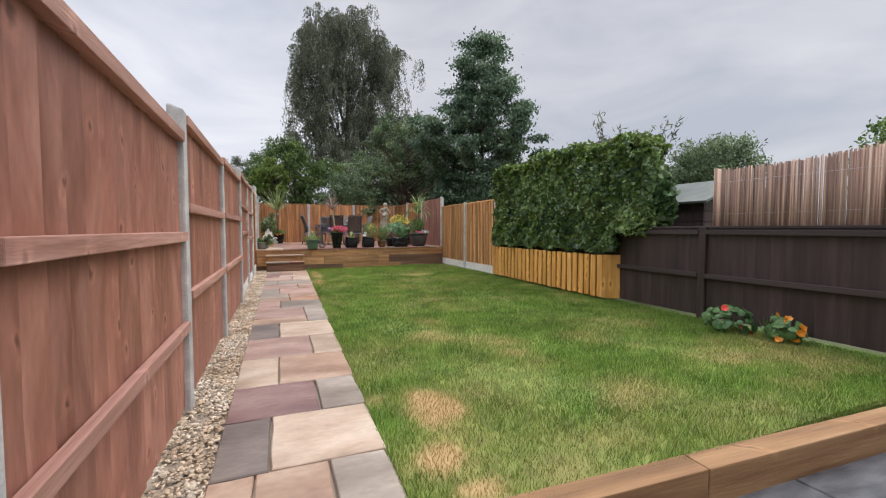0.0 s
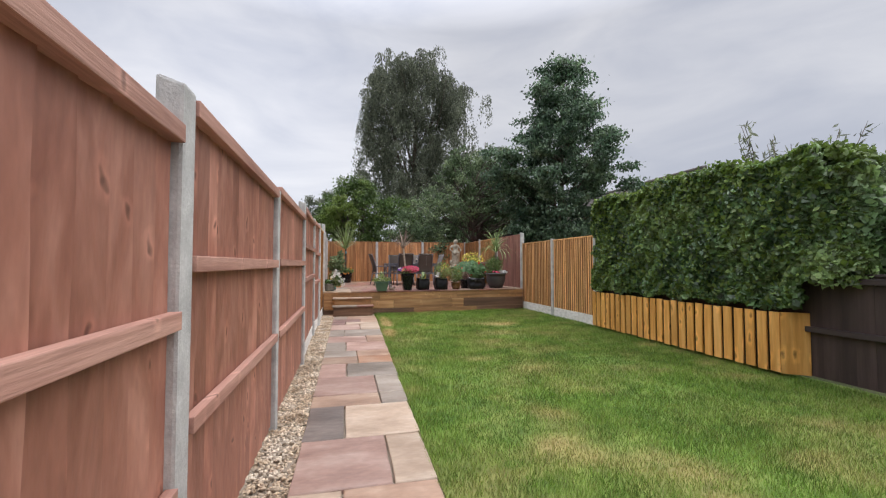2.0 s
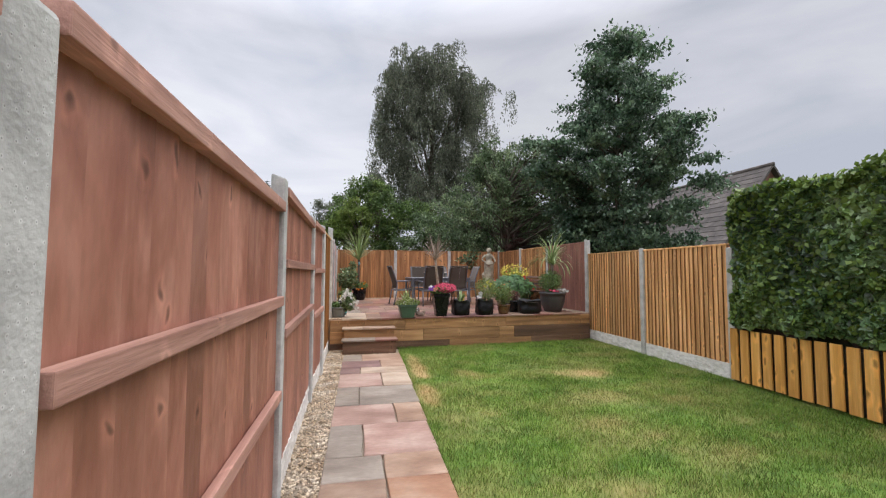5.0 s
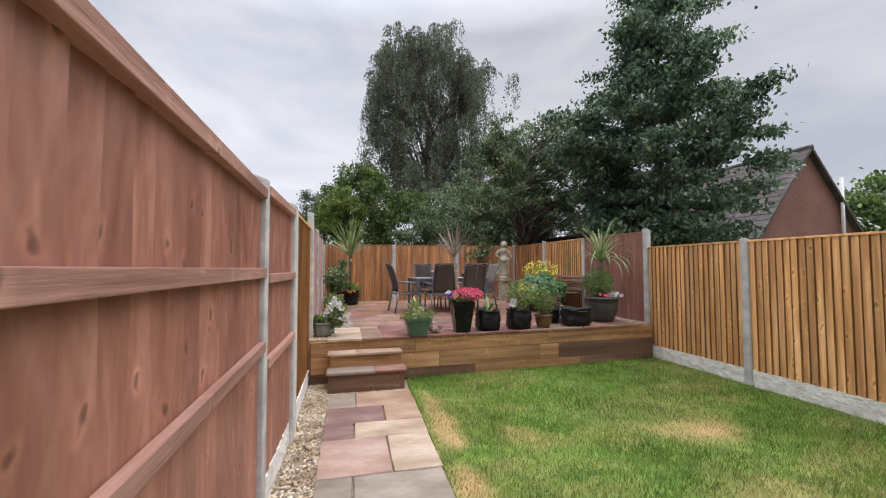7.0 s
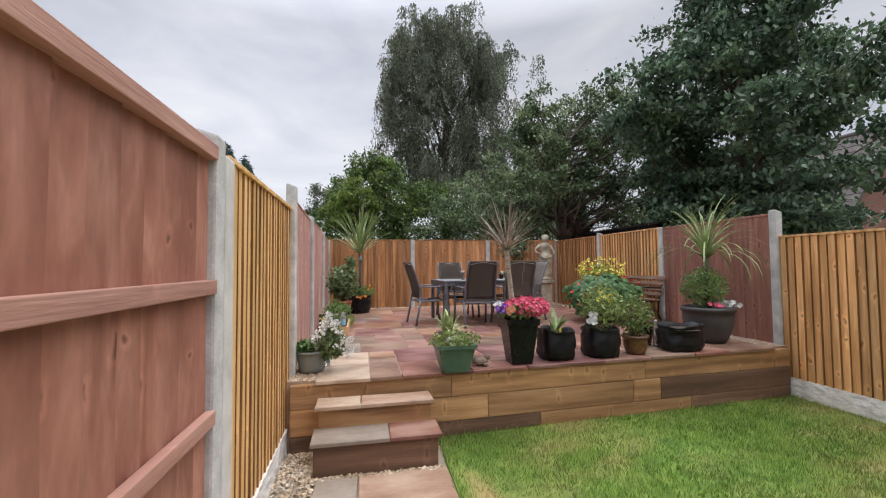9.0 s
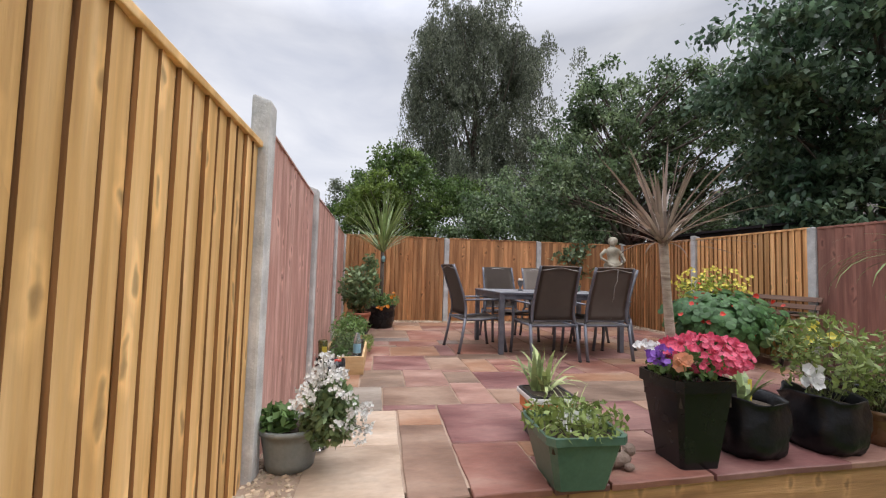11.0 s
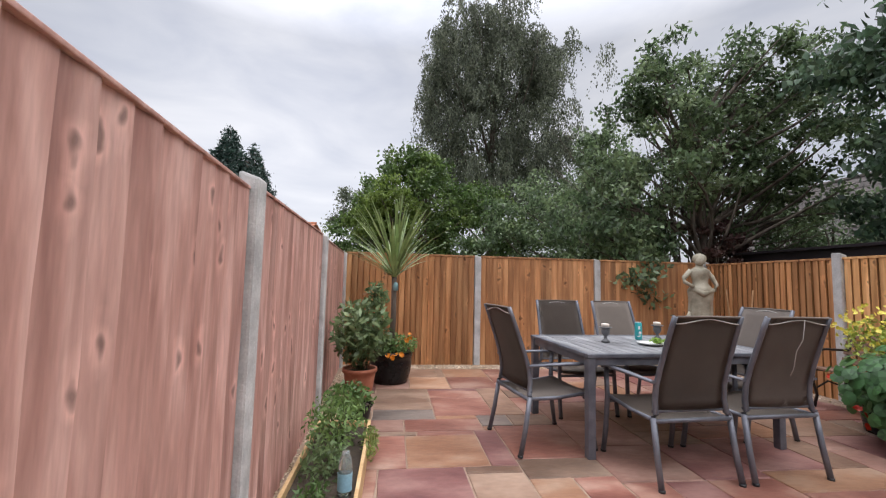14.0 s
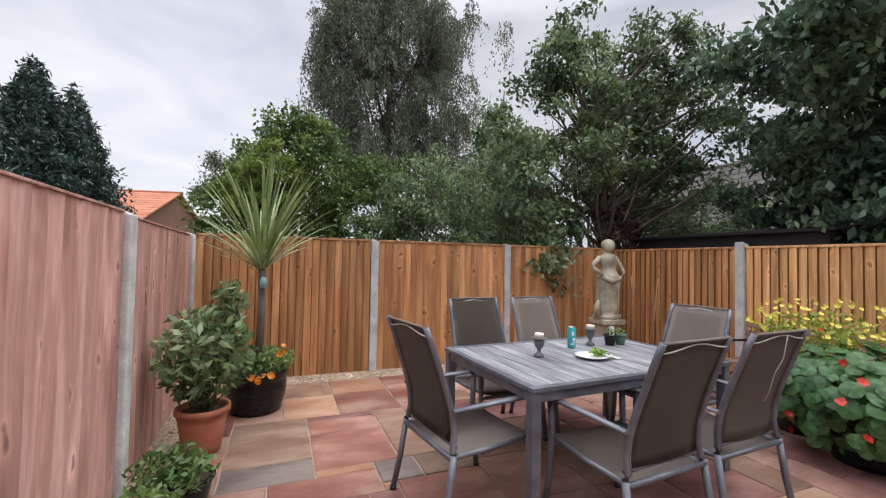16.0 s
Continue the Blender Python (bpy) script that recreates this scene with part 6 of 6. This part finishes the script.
part("label_band", lathe(bmesh.new(), [(0.0385, 0.03), (0.0385, 0.12)], 20), surface("pale_blue_label", [(0.28, 0.50, 0.62), (0.38, 0.58, 0.68)], 9.0), t, "pale blue printed label")
for x, y, w in ((-0.26, 14.72, 0.045), (-0.13, 14.70, 0.06)):
    t = thing("paper_scrap", pose(x, y, PATIO + 0.121, 8, -6, 20), "crumpled white paper scrap lying in the trough", "paper")
    part("scrap", boxed(-w, -0.022, 0, w, 0.022, 0.012, bevel=0.005), M["white_paint"], t)
t = plant(-0.06, 16.42, "low bushy herb in a dark pot by the trough")
round_pot(t, 0.10, 0.13, 0.17, "black_pot")
bushy(t, 560, (-0.06, -0.06, 0.23), 0.22, 0.22, 0.14, 0.06, 0.026, "plant_leaf", 18)

t = plant(-0.10, 17.14, "leafy bush in a terracotta pot by the fence")
round_pot(t, 0.12, 0.168, 0.33, "terracotta", 0.014)
bushy(t, 1150, (0.0, 0, 0.71), 0.33, 0.32, 0.36, 0.10, 0.040, "dull_leaf", 34, (0, 0, 0.28))
bushy(t, 240, (0.14, 0.05, 1.06), 0.14, 0.13, 0.2, 0.085, 0.03, "dull_leaf", 8, (0, 0, 0.4))
t = plant(0.22, 17.92, "black barrel planter with a tall cordyline and marigolds")
round_pot(t, 0.21, 0.26, 0.38, "black_pot", 0.012, "black barrel", 30, 0.02)
bushy(t, 900, (0.04, -0.02, 0.46), 0.30, 0.26, 0.14, 0.055, 0.022, "plant_leaf", 20, (0, 0, 0.3))
blooms(t, np.concatenate([cloud_pts(7, (0.05, -0.29, 0.36), 0.16, 0.05, 0.07), cloud_pts(5, (0.22, -0.05, 0.55), 0.14, 0.1, 0.08)]), 0.03, "orange_bloom_petal", 8)
bm = bmesh.new()
tube(bm, [(0, 0.05, 0.32), (0.015, 0.06, 0.8), (0.01, 0.05, 1.30)], [0.042, 0.036, 0.034], 10)
part("trunk", bm, M["bark"], t)
straps(t, (0.01, 0.05, 1.30), 95, 1.08, 0.040, "strap_green", (0.35, 1.54), 0.7, "crown", 6)
part("solar_light", lathe(bmesh.new(), [(0, 1.12), (0.03, 1.13), (0.036, 1.19), (0.022, 1.23), (0, 1.235)], 14, (0.03, 0.0)), surface("pale_teal_glass", [(0.16, 0.30, 0.32), (0.25, 0.42, 0.44)], 9.0, (1, 1, 1), 0.2), t, "small teal hanging light")

# ---- bench, nasturtiums, statue ----
M["iron"] = surface("black_cast_iron", [(0.014, 0.012, 0.011), (0.03, 0.024, 0.02)], 20.0, (1, 1, 1), 0.5, 0.3, 60.0, metal=0.4)
M["bench_wood"] = surface("worn_brown_bench_slats", [(0.11, 0.055, 0.035), (0.17, 0.095, 0.065), (0.24, 0.15, 0.11)], 3.0, (5, 0.4, 5), 0.7, 0.3, 20.0, vary=0.15)
t = thing("garden_bench", pose(4.80, 14.82, PATIO), "garden bench with wooden slats and cast-iron ends", "bench")
for y in (0.05, 1.9):
    bm = bmesh.new()
    tube(bm, [(0.02, y, 0.0), (0.06, y, 0.12), (0.02, y, 0.26), (0.03, y, 0.40)], [0.016, 0.014, 0.014, 0.016], 8)
    tube(bm, [(0.50, y, 0.0), (0.42, y, 0.16), (0.44, y, 0.38), (0.50, y, 0.62), (0.56, y, 0.80)], [0.016, 0.014, 0.016, 0.014, 0.012], 8)
    tube(bm, [(0.03, y, 0.40), (0.2, y, 0.385), (0.44, y, 0.38)], 0.014, 8)
    tube(bm, [(0.04, y, 0.40), (0.0, y, 0.50), (0.04, y, 0.60), (0.2, y, 0.615), (0.5, y, 0.60)], 0.013, 8)
    tube(bm, [(0.06, y, 0.2), (0.2, y, 0.27), (0.42, y, 0.2)], 0.009, 6)
    part("bench_end", bm, M["iron"], t, "scrolled black cast-iron end")
for k in range(5):
    part("slat", boxed(0.04 + 0.085 * k, 0.0, 0.402 - 0.004 * k, 0.11 + 0.085 * k, 1.95, 0.424 - 0.004 * k, bevel=0.004), M["bench_wood"], t)
for k in range(4):
    part("slat", boxed(-0.011, 0.0, -0.03, 0.011, 1.95, 0.03, bevel=0.004), M["bench_wood"], t, at=pose(0.458 + 0.03 * k, 0, 0.49 + 0.092 * k, 0, 18, 0))


def round_leaves(t, n, centre, rx, ry, rz, size, mat="nasturtium"):
    """Broad round leaves that face outward and up."""
    out = []
    d = unit(rng.normal(size=(n, 3)) + np.array([-0.25, -0.35, 0.35]))
    c = np.array(centre) + d * np.array([rx, ry, rz]) * (0.66 + 0.40 * rng.random((n, 1)) + 0.05 * np.sin(d[:, :1] * 9 + d[:, 2:] * 7))
    for k in range(n):
        nn = unit(d[k] + np.array([-0.2, -0.3, 0.5]) + rng.normal(size=3) * 0.35)
        u = unit(np.cross(nn, rng.normal(size=3)))
        v = np.cross(nn, u)
        r = size * rng.uniform(0.55, 1.15)
        ring = [c[k] + (u * math.cos(q) + v * math.sin(q)) * r * (1 + 0.07 * math.sin(5 * q)) - nn * r * 0.14 for q in np.arange(8) * math.pi / 4]
        for j in range(8):
            out.append([c[k], ring[j], ring[(j + 1) % 8]])
    me = np_mesh("leaves", np.array(out).reshape(-1, 3), 3, M[mat], t)
    stems(t, (centre[0], centre[1], 0.1), [tuple(c[k] - d[k] * 0.05) for k in range(0, n, 6)])
    return c, d


t = plant(4.46, 15.36, "big nasturtium with red flowers spilling from a black pot")
round_pot(t, 0.22, 0.28, 0.26, "black_pot")
c, d = round_leaves(t, 950, (0.05, 0.05, 0.45), 0.62, 0.68, 0.38, 0.058)
blooms(t, (c + d * 0.10)[rng.choice(len(c), 40, replace=False)], 0.031, "red_petal", 6)
t = plant(4.66, 15.92, "yellow-green flowering plant in a dark pot")
round_pot(t, 0.16, 0.2, 0.3, "black_pot")
bushy(t, 900, (0.08, -0.12, 0.80), 0.34, 0.5, 0.28, 0.06, 0.03, "lime_leaf", 26, (0, 0, 0.25))
blooms(t, cloud_pts(170, (0.08, -0.15, 0.93), 0.42, 0.60, 0.24, 0.6), 0.021, "yellow_petal")
for x, y, s, lab in ((4.96, 3.05, 1.0, "green nasturtium clump at the foot of the dark fence"), (5.06, 2.55, 0.8, "small nasturtium with bright orange-red flowers")):
    t = thing("nasturtium_clump", pose(x, y, 0.0), lab, "plant")
    c, d = round_leaves(t, int(62 * s), (0, 0, 0.12), 0.22 * s, 0.26 * s, 0.16 * s, 0.05)
    blooms(t, (c + d * 0.03)[:3 if s == 1.0 else 9], 0.04, "red_petal" if s == 1.0 else "orange_bloom_petal")
    if s < 1:
        straps(t, (0, 0.15, 0), 14, 0.26, 0.02, "dull_leaf", (1.0, 1.5), 0.4, "tall_shoots")

M["cast_stone"] = surface("weathered_cast_stone", [(0.27, 0.24, 0.175), (0.40, 0.36, 0.275), (0.50, 0.46, 0.36)], 7.0, (1, 1, 1), 0.85, 0.4, 50.0)
t = thing("statue_plinth", pose(4.80, 18.36, PATIO), "weathered stone plinth under the statue", "plinth")
part("base", boxed(-0.19, -0.19, 0, 0.19, 0.19, 0.07, bevel=0.012), M["cast_stone"], t)
part("shaft", boxed(-0.13, -0.13, 0.072, 0.13, 0.13, 0.56, bevel=0.02), M["cast_stone"], t)
part("capital", boxed(-0.18, -0.18, 0.562, 0.18, 0.18, 0.635, bevel=0.015), M["cast_stone"], t)


def statue():
    bm = bmesh.new()
    seg = 40
    prof = [(0.165, 0.0), (0.165, 0.05), (0.12, 0.055), (0.138, 0.10), (0.134, 0.25), (0.132, 0.38), (0.142, 0.47), (0.148, 0.53), (0.118, 0.575), (0.084, 0.63), (0.092, 0.69), (0.112, 0.75), (0.112, 0.80), (0.075, 0.835), (0.042, 0.855), (0.038, 0.885)]
    rings = []
    for r, z in prof:
        ring = []
        for k in range(seg):
            a = 2 * math.pi * k / seg
            fold = 1 + (0.07 * math.sin(a * 9) + 0.04 * math.sin(a * 5 + 1)) * max(0.0, min(1.0, (0.52 - z) * 3)) * (1 if z > 0.06 else 0)
            ring.append(bm.verts.new((r * fold * math.cos(a) * 1.05 + 0.02 * math.sin(z * 3), r * fold * math.sin(a) * 0.82, z)))
        rings.append(ring)
    for a, b in zip(rings, rings[1:]):
        for k in range(seg):
            bm.faces.new((a[k], a[(k + 1) % seg], b[(k + 1) % seg], b[k])).smooth = True
    bm.faces.new(rings[0][::-1])
    bm.faces.new(rings[-1])
    bmesh.ops.create_icosphere(bm, subdivisions=3, radius=1, matrix=Matrix.Translation((0.018, -0.015, 0.945)) @ Matrix.Rotation(0.2, 4, "Y") @ Matrix.Diagonal((0.062, 0.07, 0.086, 1)))
    bmesh.ops.create_icosphere(bm, subdivisions=3, radius=1, matrix=Matrix.Translation((0.022, 0.016, 0.965)) @ Matrix.Diagonal((0.083, 0.078, 0.076, 1)))
    tube(bm, [(-0.095, 0, 0.80), (-0.18, -0.01, 0.70), (-0.19, -0.04, 0.64), (-0.10, -0.09, 0.57)], [0.034, 0.03, 0.027, 0.022], 10)
    tube(bm, [(0.095, 0, 0.80), (0.165, -0.01, 0.70), (0.205, -0.02, 0.60), (0.16, -0.06, 0.53)], [0.034, 0.03, 0.026, 0.022], 10)
    tube(bm, [(-0.11, -0.05, 0.55), (0.0, -0.115, 0.48), (0.13, -0.06, 0.53), (0.15, 0.0, 0.46)], [0.03, 0.045, 0.035, 0.02], 10)
    tube(bm, [(-0.15, -0.06, 0.05), (-0.17, -0.07, 0.17), (-0.15, -0.07, 0.24)], [0.05, 0.035, 0.015], 8)
    for f in bm.faces:
        f.smooth = True
    bmesh.ops.scale(bm, verts=bm.verts, vec=(1.18, 1.18, 1.10))
    ob = part("statue", bm, M["cast_stone"], at=pose(4.80, 18.36, PATIO + 0.637, 0, 0, -12))
    tagged(ob, "weathered stone garden statue of a figure in a long dress", "statue")


statue()
for k, (x, lean) in enumerate(((5.14, 4), (5.24, -2))):
    ob = part("bamboo_cane", tube(bmesh.new(), [(0, 0, 0), (0.02, 0, 0.6), (0.0, 0, 1.25)], 0.009, 7), M["sleeper"], at=pose(x, 17.95 + 0.3 * k, PATIO, lean, lean, 0))
    tagged(ob, "thin bamboo cane leaning in the corner", "cane", "canes in the corner")

for x, mat, lab in ((2.95, "black_pot", "small black pot with a seedling on the table"), (3.06, "green_pot", "small green pot on the table")):
    t = thing("small_pot", pose(x, 16.36, TT), lab, "pot")
    round_pot(t, 0.035, 0.05, 0.085, mat, 0.005, seg=18)
    if mat == "black_pot":
        part("tag", boxed(-0.005, 0, 0.07, 0.045, 0.003, 0.15), M["white_plastic"], t, "white plant label")
    bushy(t, 40, (0, 0, 0.11), 0.04, 0.04, 0.035, 0.025, 0.014, "plant_leaf", 4, (0, 0, 0.07))

# ---- gravel ----


def pebbles(name, spots, size, label):
    bm = bmesh.new()
    bmesh.ops.create_icosphere(bm, subdivisions=1, radius=1)
    bv = np.array([v.co[:] for v in bm.verts])
    bf = np.array([[v.index for v in f.verts] for f in bm.faces])
    bm.free()
    n = len(spots)
    sc = size * rng.uniform(0.55, 1.35, (n, 1)) * np.stack([rng.uniform(0.8, 1.3, n), rng.uniform(0.6, 1.0, n), rng.uniform(0.4, 0.75, n)], 1)
    a = rng.uniform(0, 2 * np.pi, n)
    tilt = rng.normal(0, 0.4, n)
    v = bv[None] * sc[:, None, :] * (1 + 0.22 * rng.normal(size=(n, len(bv), 1)).clip(-1, 1))
    v = np.stack([v[..., 0], v[..., 1] * np.cos(tilt)[:, None] - v[..., 2] * np.sin(tilt)[:, None], v[..., 1] * np.sin(tilt)[:, None] + v[..., 2] * np.cos(tilt)[:, None]], -1)
    v = np.stack([v[..., 0] * np.cos(a)[:, None] - v[..., 1] * np.sin(a)[:, None], v[..., 0] * np.sin(a)[:, None] + v[..., 1] * np.cos(a)[:, None], v[..., 2]], -1) + spots[:, None, :]
    idx = (bf[None] + (np.arange(n) * len(bv))[:, None, None]).reshape(-1, 3)
    me = bpy.data.meshes.new(name)
    me.from_pydata(v.reshape(-1, 3), [], idx)
    me.materials.append(M["gravel"])
    return tagged(new(name, me), label, "gravel", kind="stuff")


def strip(n, x0, x1, y0, y1, z):
    return np.stack([rng.uniform(x0, x1, n), rng.uniform(y0, y1, n), z + rng.uniform(-0.004, 0.006, n)], 1)


g = strip(10500, -0.43, -0.06, 1.35, 12.48, -0.012)
g = g[g[:, 0] < path_left(g[:, 1]) + 0.012]
pebbles("gravel_strip", np.concatenate([g, strip(420, -0.1, 0.92, 11.92, 11.99, -0.006), strip(500, FX, -0.1, 11.95, 12.46, -0.01)]), 0.0125, "cream and brown gravel between the path and the fence")
pebbles("gravel_border", np.concatenate([strip(4000, -0.47, -0.13, 12.56, 18.92, PATIO - 0.01), strip(4300, -0.45, 5.34, 18.66, 18.94, PATIO - 0.01), strip(900, 5.16, 5.36, 12.9, 18.6, PATIO - 0.01)]), 0.0125, "pale gravel border round the raised patio")

# ---- paving slabs, last ----
PATH_ROWS = [(1.42, 2.05, (0.03, 0.37), ("tan", "tan", "grey")), (2.05, 2.66, (0.10,), ("slate_brown", "buff")), (2.66, 3.22, (0.40,), ("purple", "grey")), (3.22, 3.92, (0.15,), ("buff", "tan")), (3.92, 4.63, (0.46,), ("pink", "buff")),
             (4.63, 5.35, (0.17,), ("slate_brown", "buff")), (5.35, 5.69, (0.51,), ("tan", "grey")), (5.69, 6.35, (0.51,), ("pink", "grey")), (6.35, 7.0, (0.20,), ("pink", "grey")), (7.0, 7.4, (0.35,), ("tan", "orange")), (7.4, 7.8, (0.35,), ("grey", "tan")), (7.8, 8.5, (0.2,), ("grey", "pink")),
             (8.5, 9.1, (0.55,), ("pink", "tan")), (9.1, 9.85, (0.18,), ("grey", "grey")), (9.85, 10.55, (0.5,), ("pink", "buff")), (10.55, 10.93, (0.21,), ("purple", "buff")), (10.93, 11.42, (0.54,), ("purple", "tan")), (11.42, 11.97, (0.25,), ("grey", "tan"))]
for y0, y1, cuts, mats in PATH_ROWS:
    xs = [path_left(y0)] + list(cuts) + [path_right(y0)]
    for k, m in enumerate(mats):
        gap = 0.012
        part("slab", slab_mesh(xs[k + 1] - xs[k] - gap, y1 - y0 - gap), M[m], bed, at=pose(xs[k] + gap / 2, y0 + gap / 2, 0.004 + rng.uniform(-0.002, 0.002), rng.uniform(-0.2, 0.2), rng.uniform(-0.2, 0.2), -0.6))

# the patio: random-coursed slabs, cut along the front wall
CELL = 0.0973
PX, PY = -0.13, 12.40
gx, gy = 54, 64
taken = np.zeros((gy, gx), dtype=bool)
front_row = np.zeros(gx, dtype=int)
for i in range(gx):
    line = wall_line(PX + (i + 0.5) * CELL) - 0.02
    front_row[i] = max(0, int(math.ceil((line - PY) / CELL - 0.5)))
    taken[:front_row[i], i] = True
order = random.Random(12)


def lay(i, j, w, d, m):
    taken[j:j + d, i:i + w] = True
    x, y = PX + i * CELL, PY + j * CELL
    bm = slab_mesh(w * CELL - 0.011, d * CELL - 0.011, inset=0.004)
    if j <= front_row[i]:
        for v in bm.verts:
            if v.co.y < d * CELL * 0.5:
                v.co.y += wall_line(x + v.co.x) - 0.02 - y - 0.0055
    part("slab", bm, M[m], terrace, at=pose(x + 0.0055, y + 0.0055, PATIO + rng.uniform(-0.0012, 0.0012), rng.uniform(-0.1, 0.1), rng.uniform(-0.1, 0.1), 0))


# slabs that the walk passes, from the edge by the fence: west, south, east, north, stone
KNOWN = ((-0.13, 12.45, 0.31, 13.1, "buff"), (-0.13, 13.1, 0.31, 13.69, "buff"), (0.31, 13.39, 0.61, 13.69, "orange"), (0.31, 12.45, 0.61, 13.39, "patio_tan"), (0.61, 13.10, 1.19, 13.74, "rust_plum"), (0.28, 13.70, 0.85, 14.28, "patio_tan"),
         (-0.13, 13.70, 0.28, 14.28, "grey"), (0.85, 13.76, 1.18, 14.34, "patio_pink"), (1.18, 14.12, 1.74, 14.73, "rust_plum"), (1.18, 13.74, 1.74, 14.12, "patio_tan"), (0.50, 14.29, 0.84, 14.88, "patio_pink"), (0.84, 14.35, 1.17, 14.74, "brown"),
         (0.06, 14.29, 0.50, 14.86, "brown"), (0.18, 14.87, 0.76, 15.48, "rust_plum"), (0.76, 14.80, 1.10, 15.38, "patio_tan"), (1.10, 14.75, 1.42, 15.33, "orange"), (0.40, 15.50, 0.97, 16.13, "orange"), (0.03, 15.50, 0.40, 16.13, "rust"),
         (0.65, 16.55, 1.26, 17.17, "rust"), (0.65, 17.18, 1.26, 17.49, "rust"), (0.03, 16.82, 0.64, 17.56, "patio_tan"), (0.03, 16.51, 0.64, 16.80, "slate_brown"), (0.36, 16.15, 0.99, 16.53, "rust"), (0.99, 16.25, 1.30, 16.54, "slate_brown"),
         (0.46, 17.58, 0.90, 18.14, "orange"), (0.92, 17.58, 1.48, 18.14, "rust"), (1.28, 16.56, 1.54, 17.55, "patio_tan"), (0.30, 18.15, 0.88, 18.62, "patio_tan"), (0.90, 18.15, 1.48, 18.62, "orange"), (1.50, 17.85, 2.08, 18.34, "rust"))
for x0, y0, x1, y1, m in KNOWN:
    i0, i1 = max(0, round((x0 - PX) / CELL)), round((x1 - PX) / CELL)
    j0, j1 = max(0, round((y0 - PY) / CELL)), min(gy, round((y1 - PY) / CELL))
    if y0 < 12.5:
        j0 = int(front_row[i0])
    while j0 < j1 and taken[j0, i0:i1].any():
        j0 += 1
    while i0 < i1 and taken[j0:j1, i0].any():
        i0 += 1
    while i1 > i0 and taken[j0:j1, i1 - 1].any():
        i1 -= 1
    if i1 - i0 > 1 and j1 - j0 > 1 and not taken[j0:j1, i0:i1].any():
        lay(i0, j0, i1 - i0, j1 - j0, m)
shapes = [(9, 6), (6, 6), (6, 3), (6, 6), (6, 3), (3, 6), (9, 3), (6, 6), (3, 3)]
stone = ["rust", "patio_pink", "rust_plum", "patio_tan", "rust", "patio_pink", "orange", "rust_plum", "rust", "rust_plum", "brown", "brown"]
last = ""
for j in range(gy):
    for i in range(gx):
        if taken[j, i]:
            continue
        run = 0
        while i + run < gx and not taken[j, i + run] and front_row[i + run] <= j:
            run += 1
        w, d = order.choice(shapes)
        w = run if run <= w + 2 else w
        d = gy - j if gy - j <= d + 2 else d
        deep = 1
        while deep < d and not taken[j + deep, i:i + w].any():
            deep += 1
        while deep < d + 2 and j + deep < gy and not taken[j + deep, i:i + w].any() and taken[min(gy - 1, j + deep + 1), i:i + w].any():
            deep += 1
        m = order.choice([q for q in stone if q != last])
        last = m
        lay(i, j, w, deep, m)
# slate flags of the lower patio
for j in range(3):
    for i in range(7):
        part("slab", slab_mesh(0.86, 0.58, 0.03), M["slate"], lower, at=pose(-0.5 + i * 0.875 + 0.3 * (j % 2) - 0.3, 1.26 - (j + 1) * 0.595, -0.172))
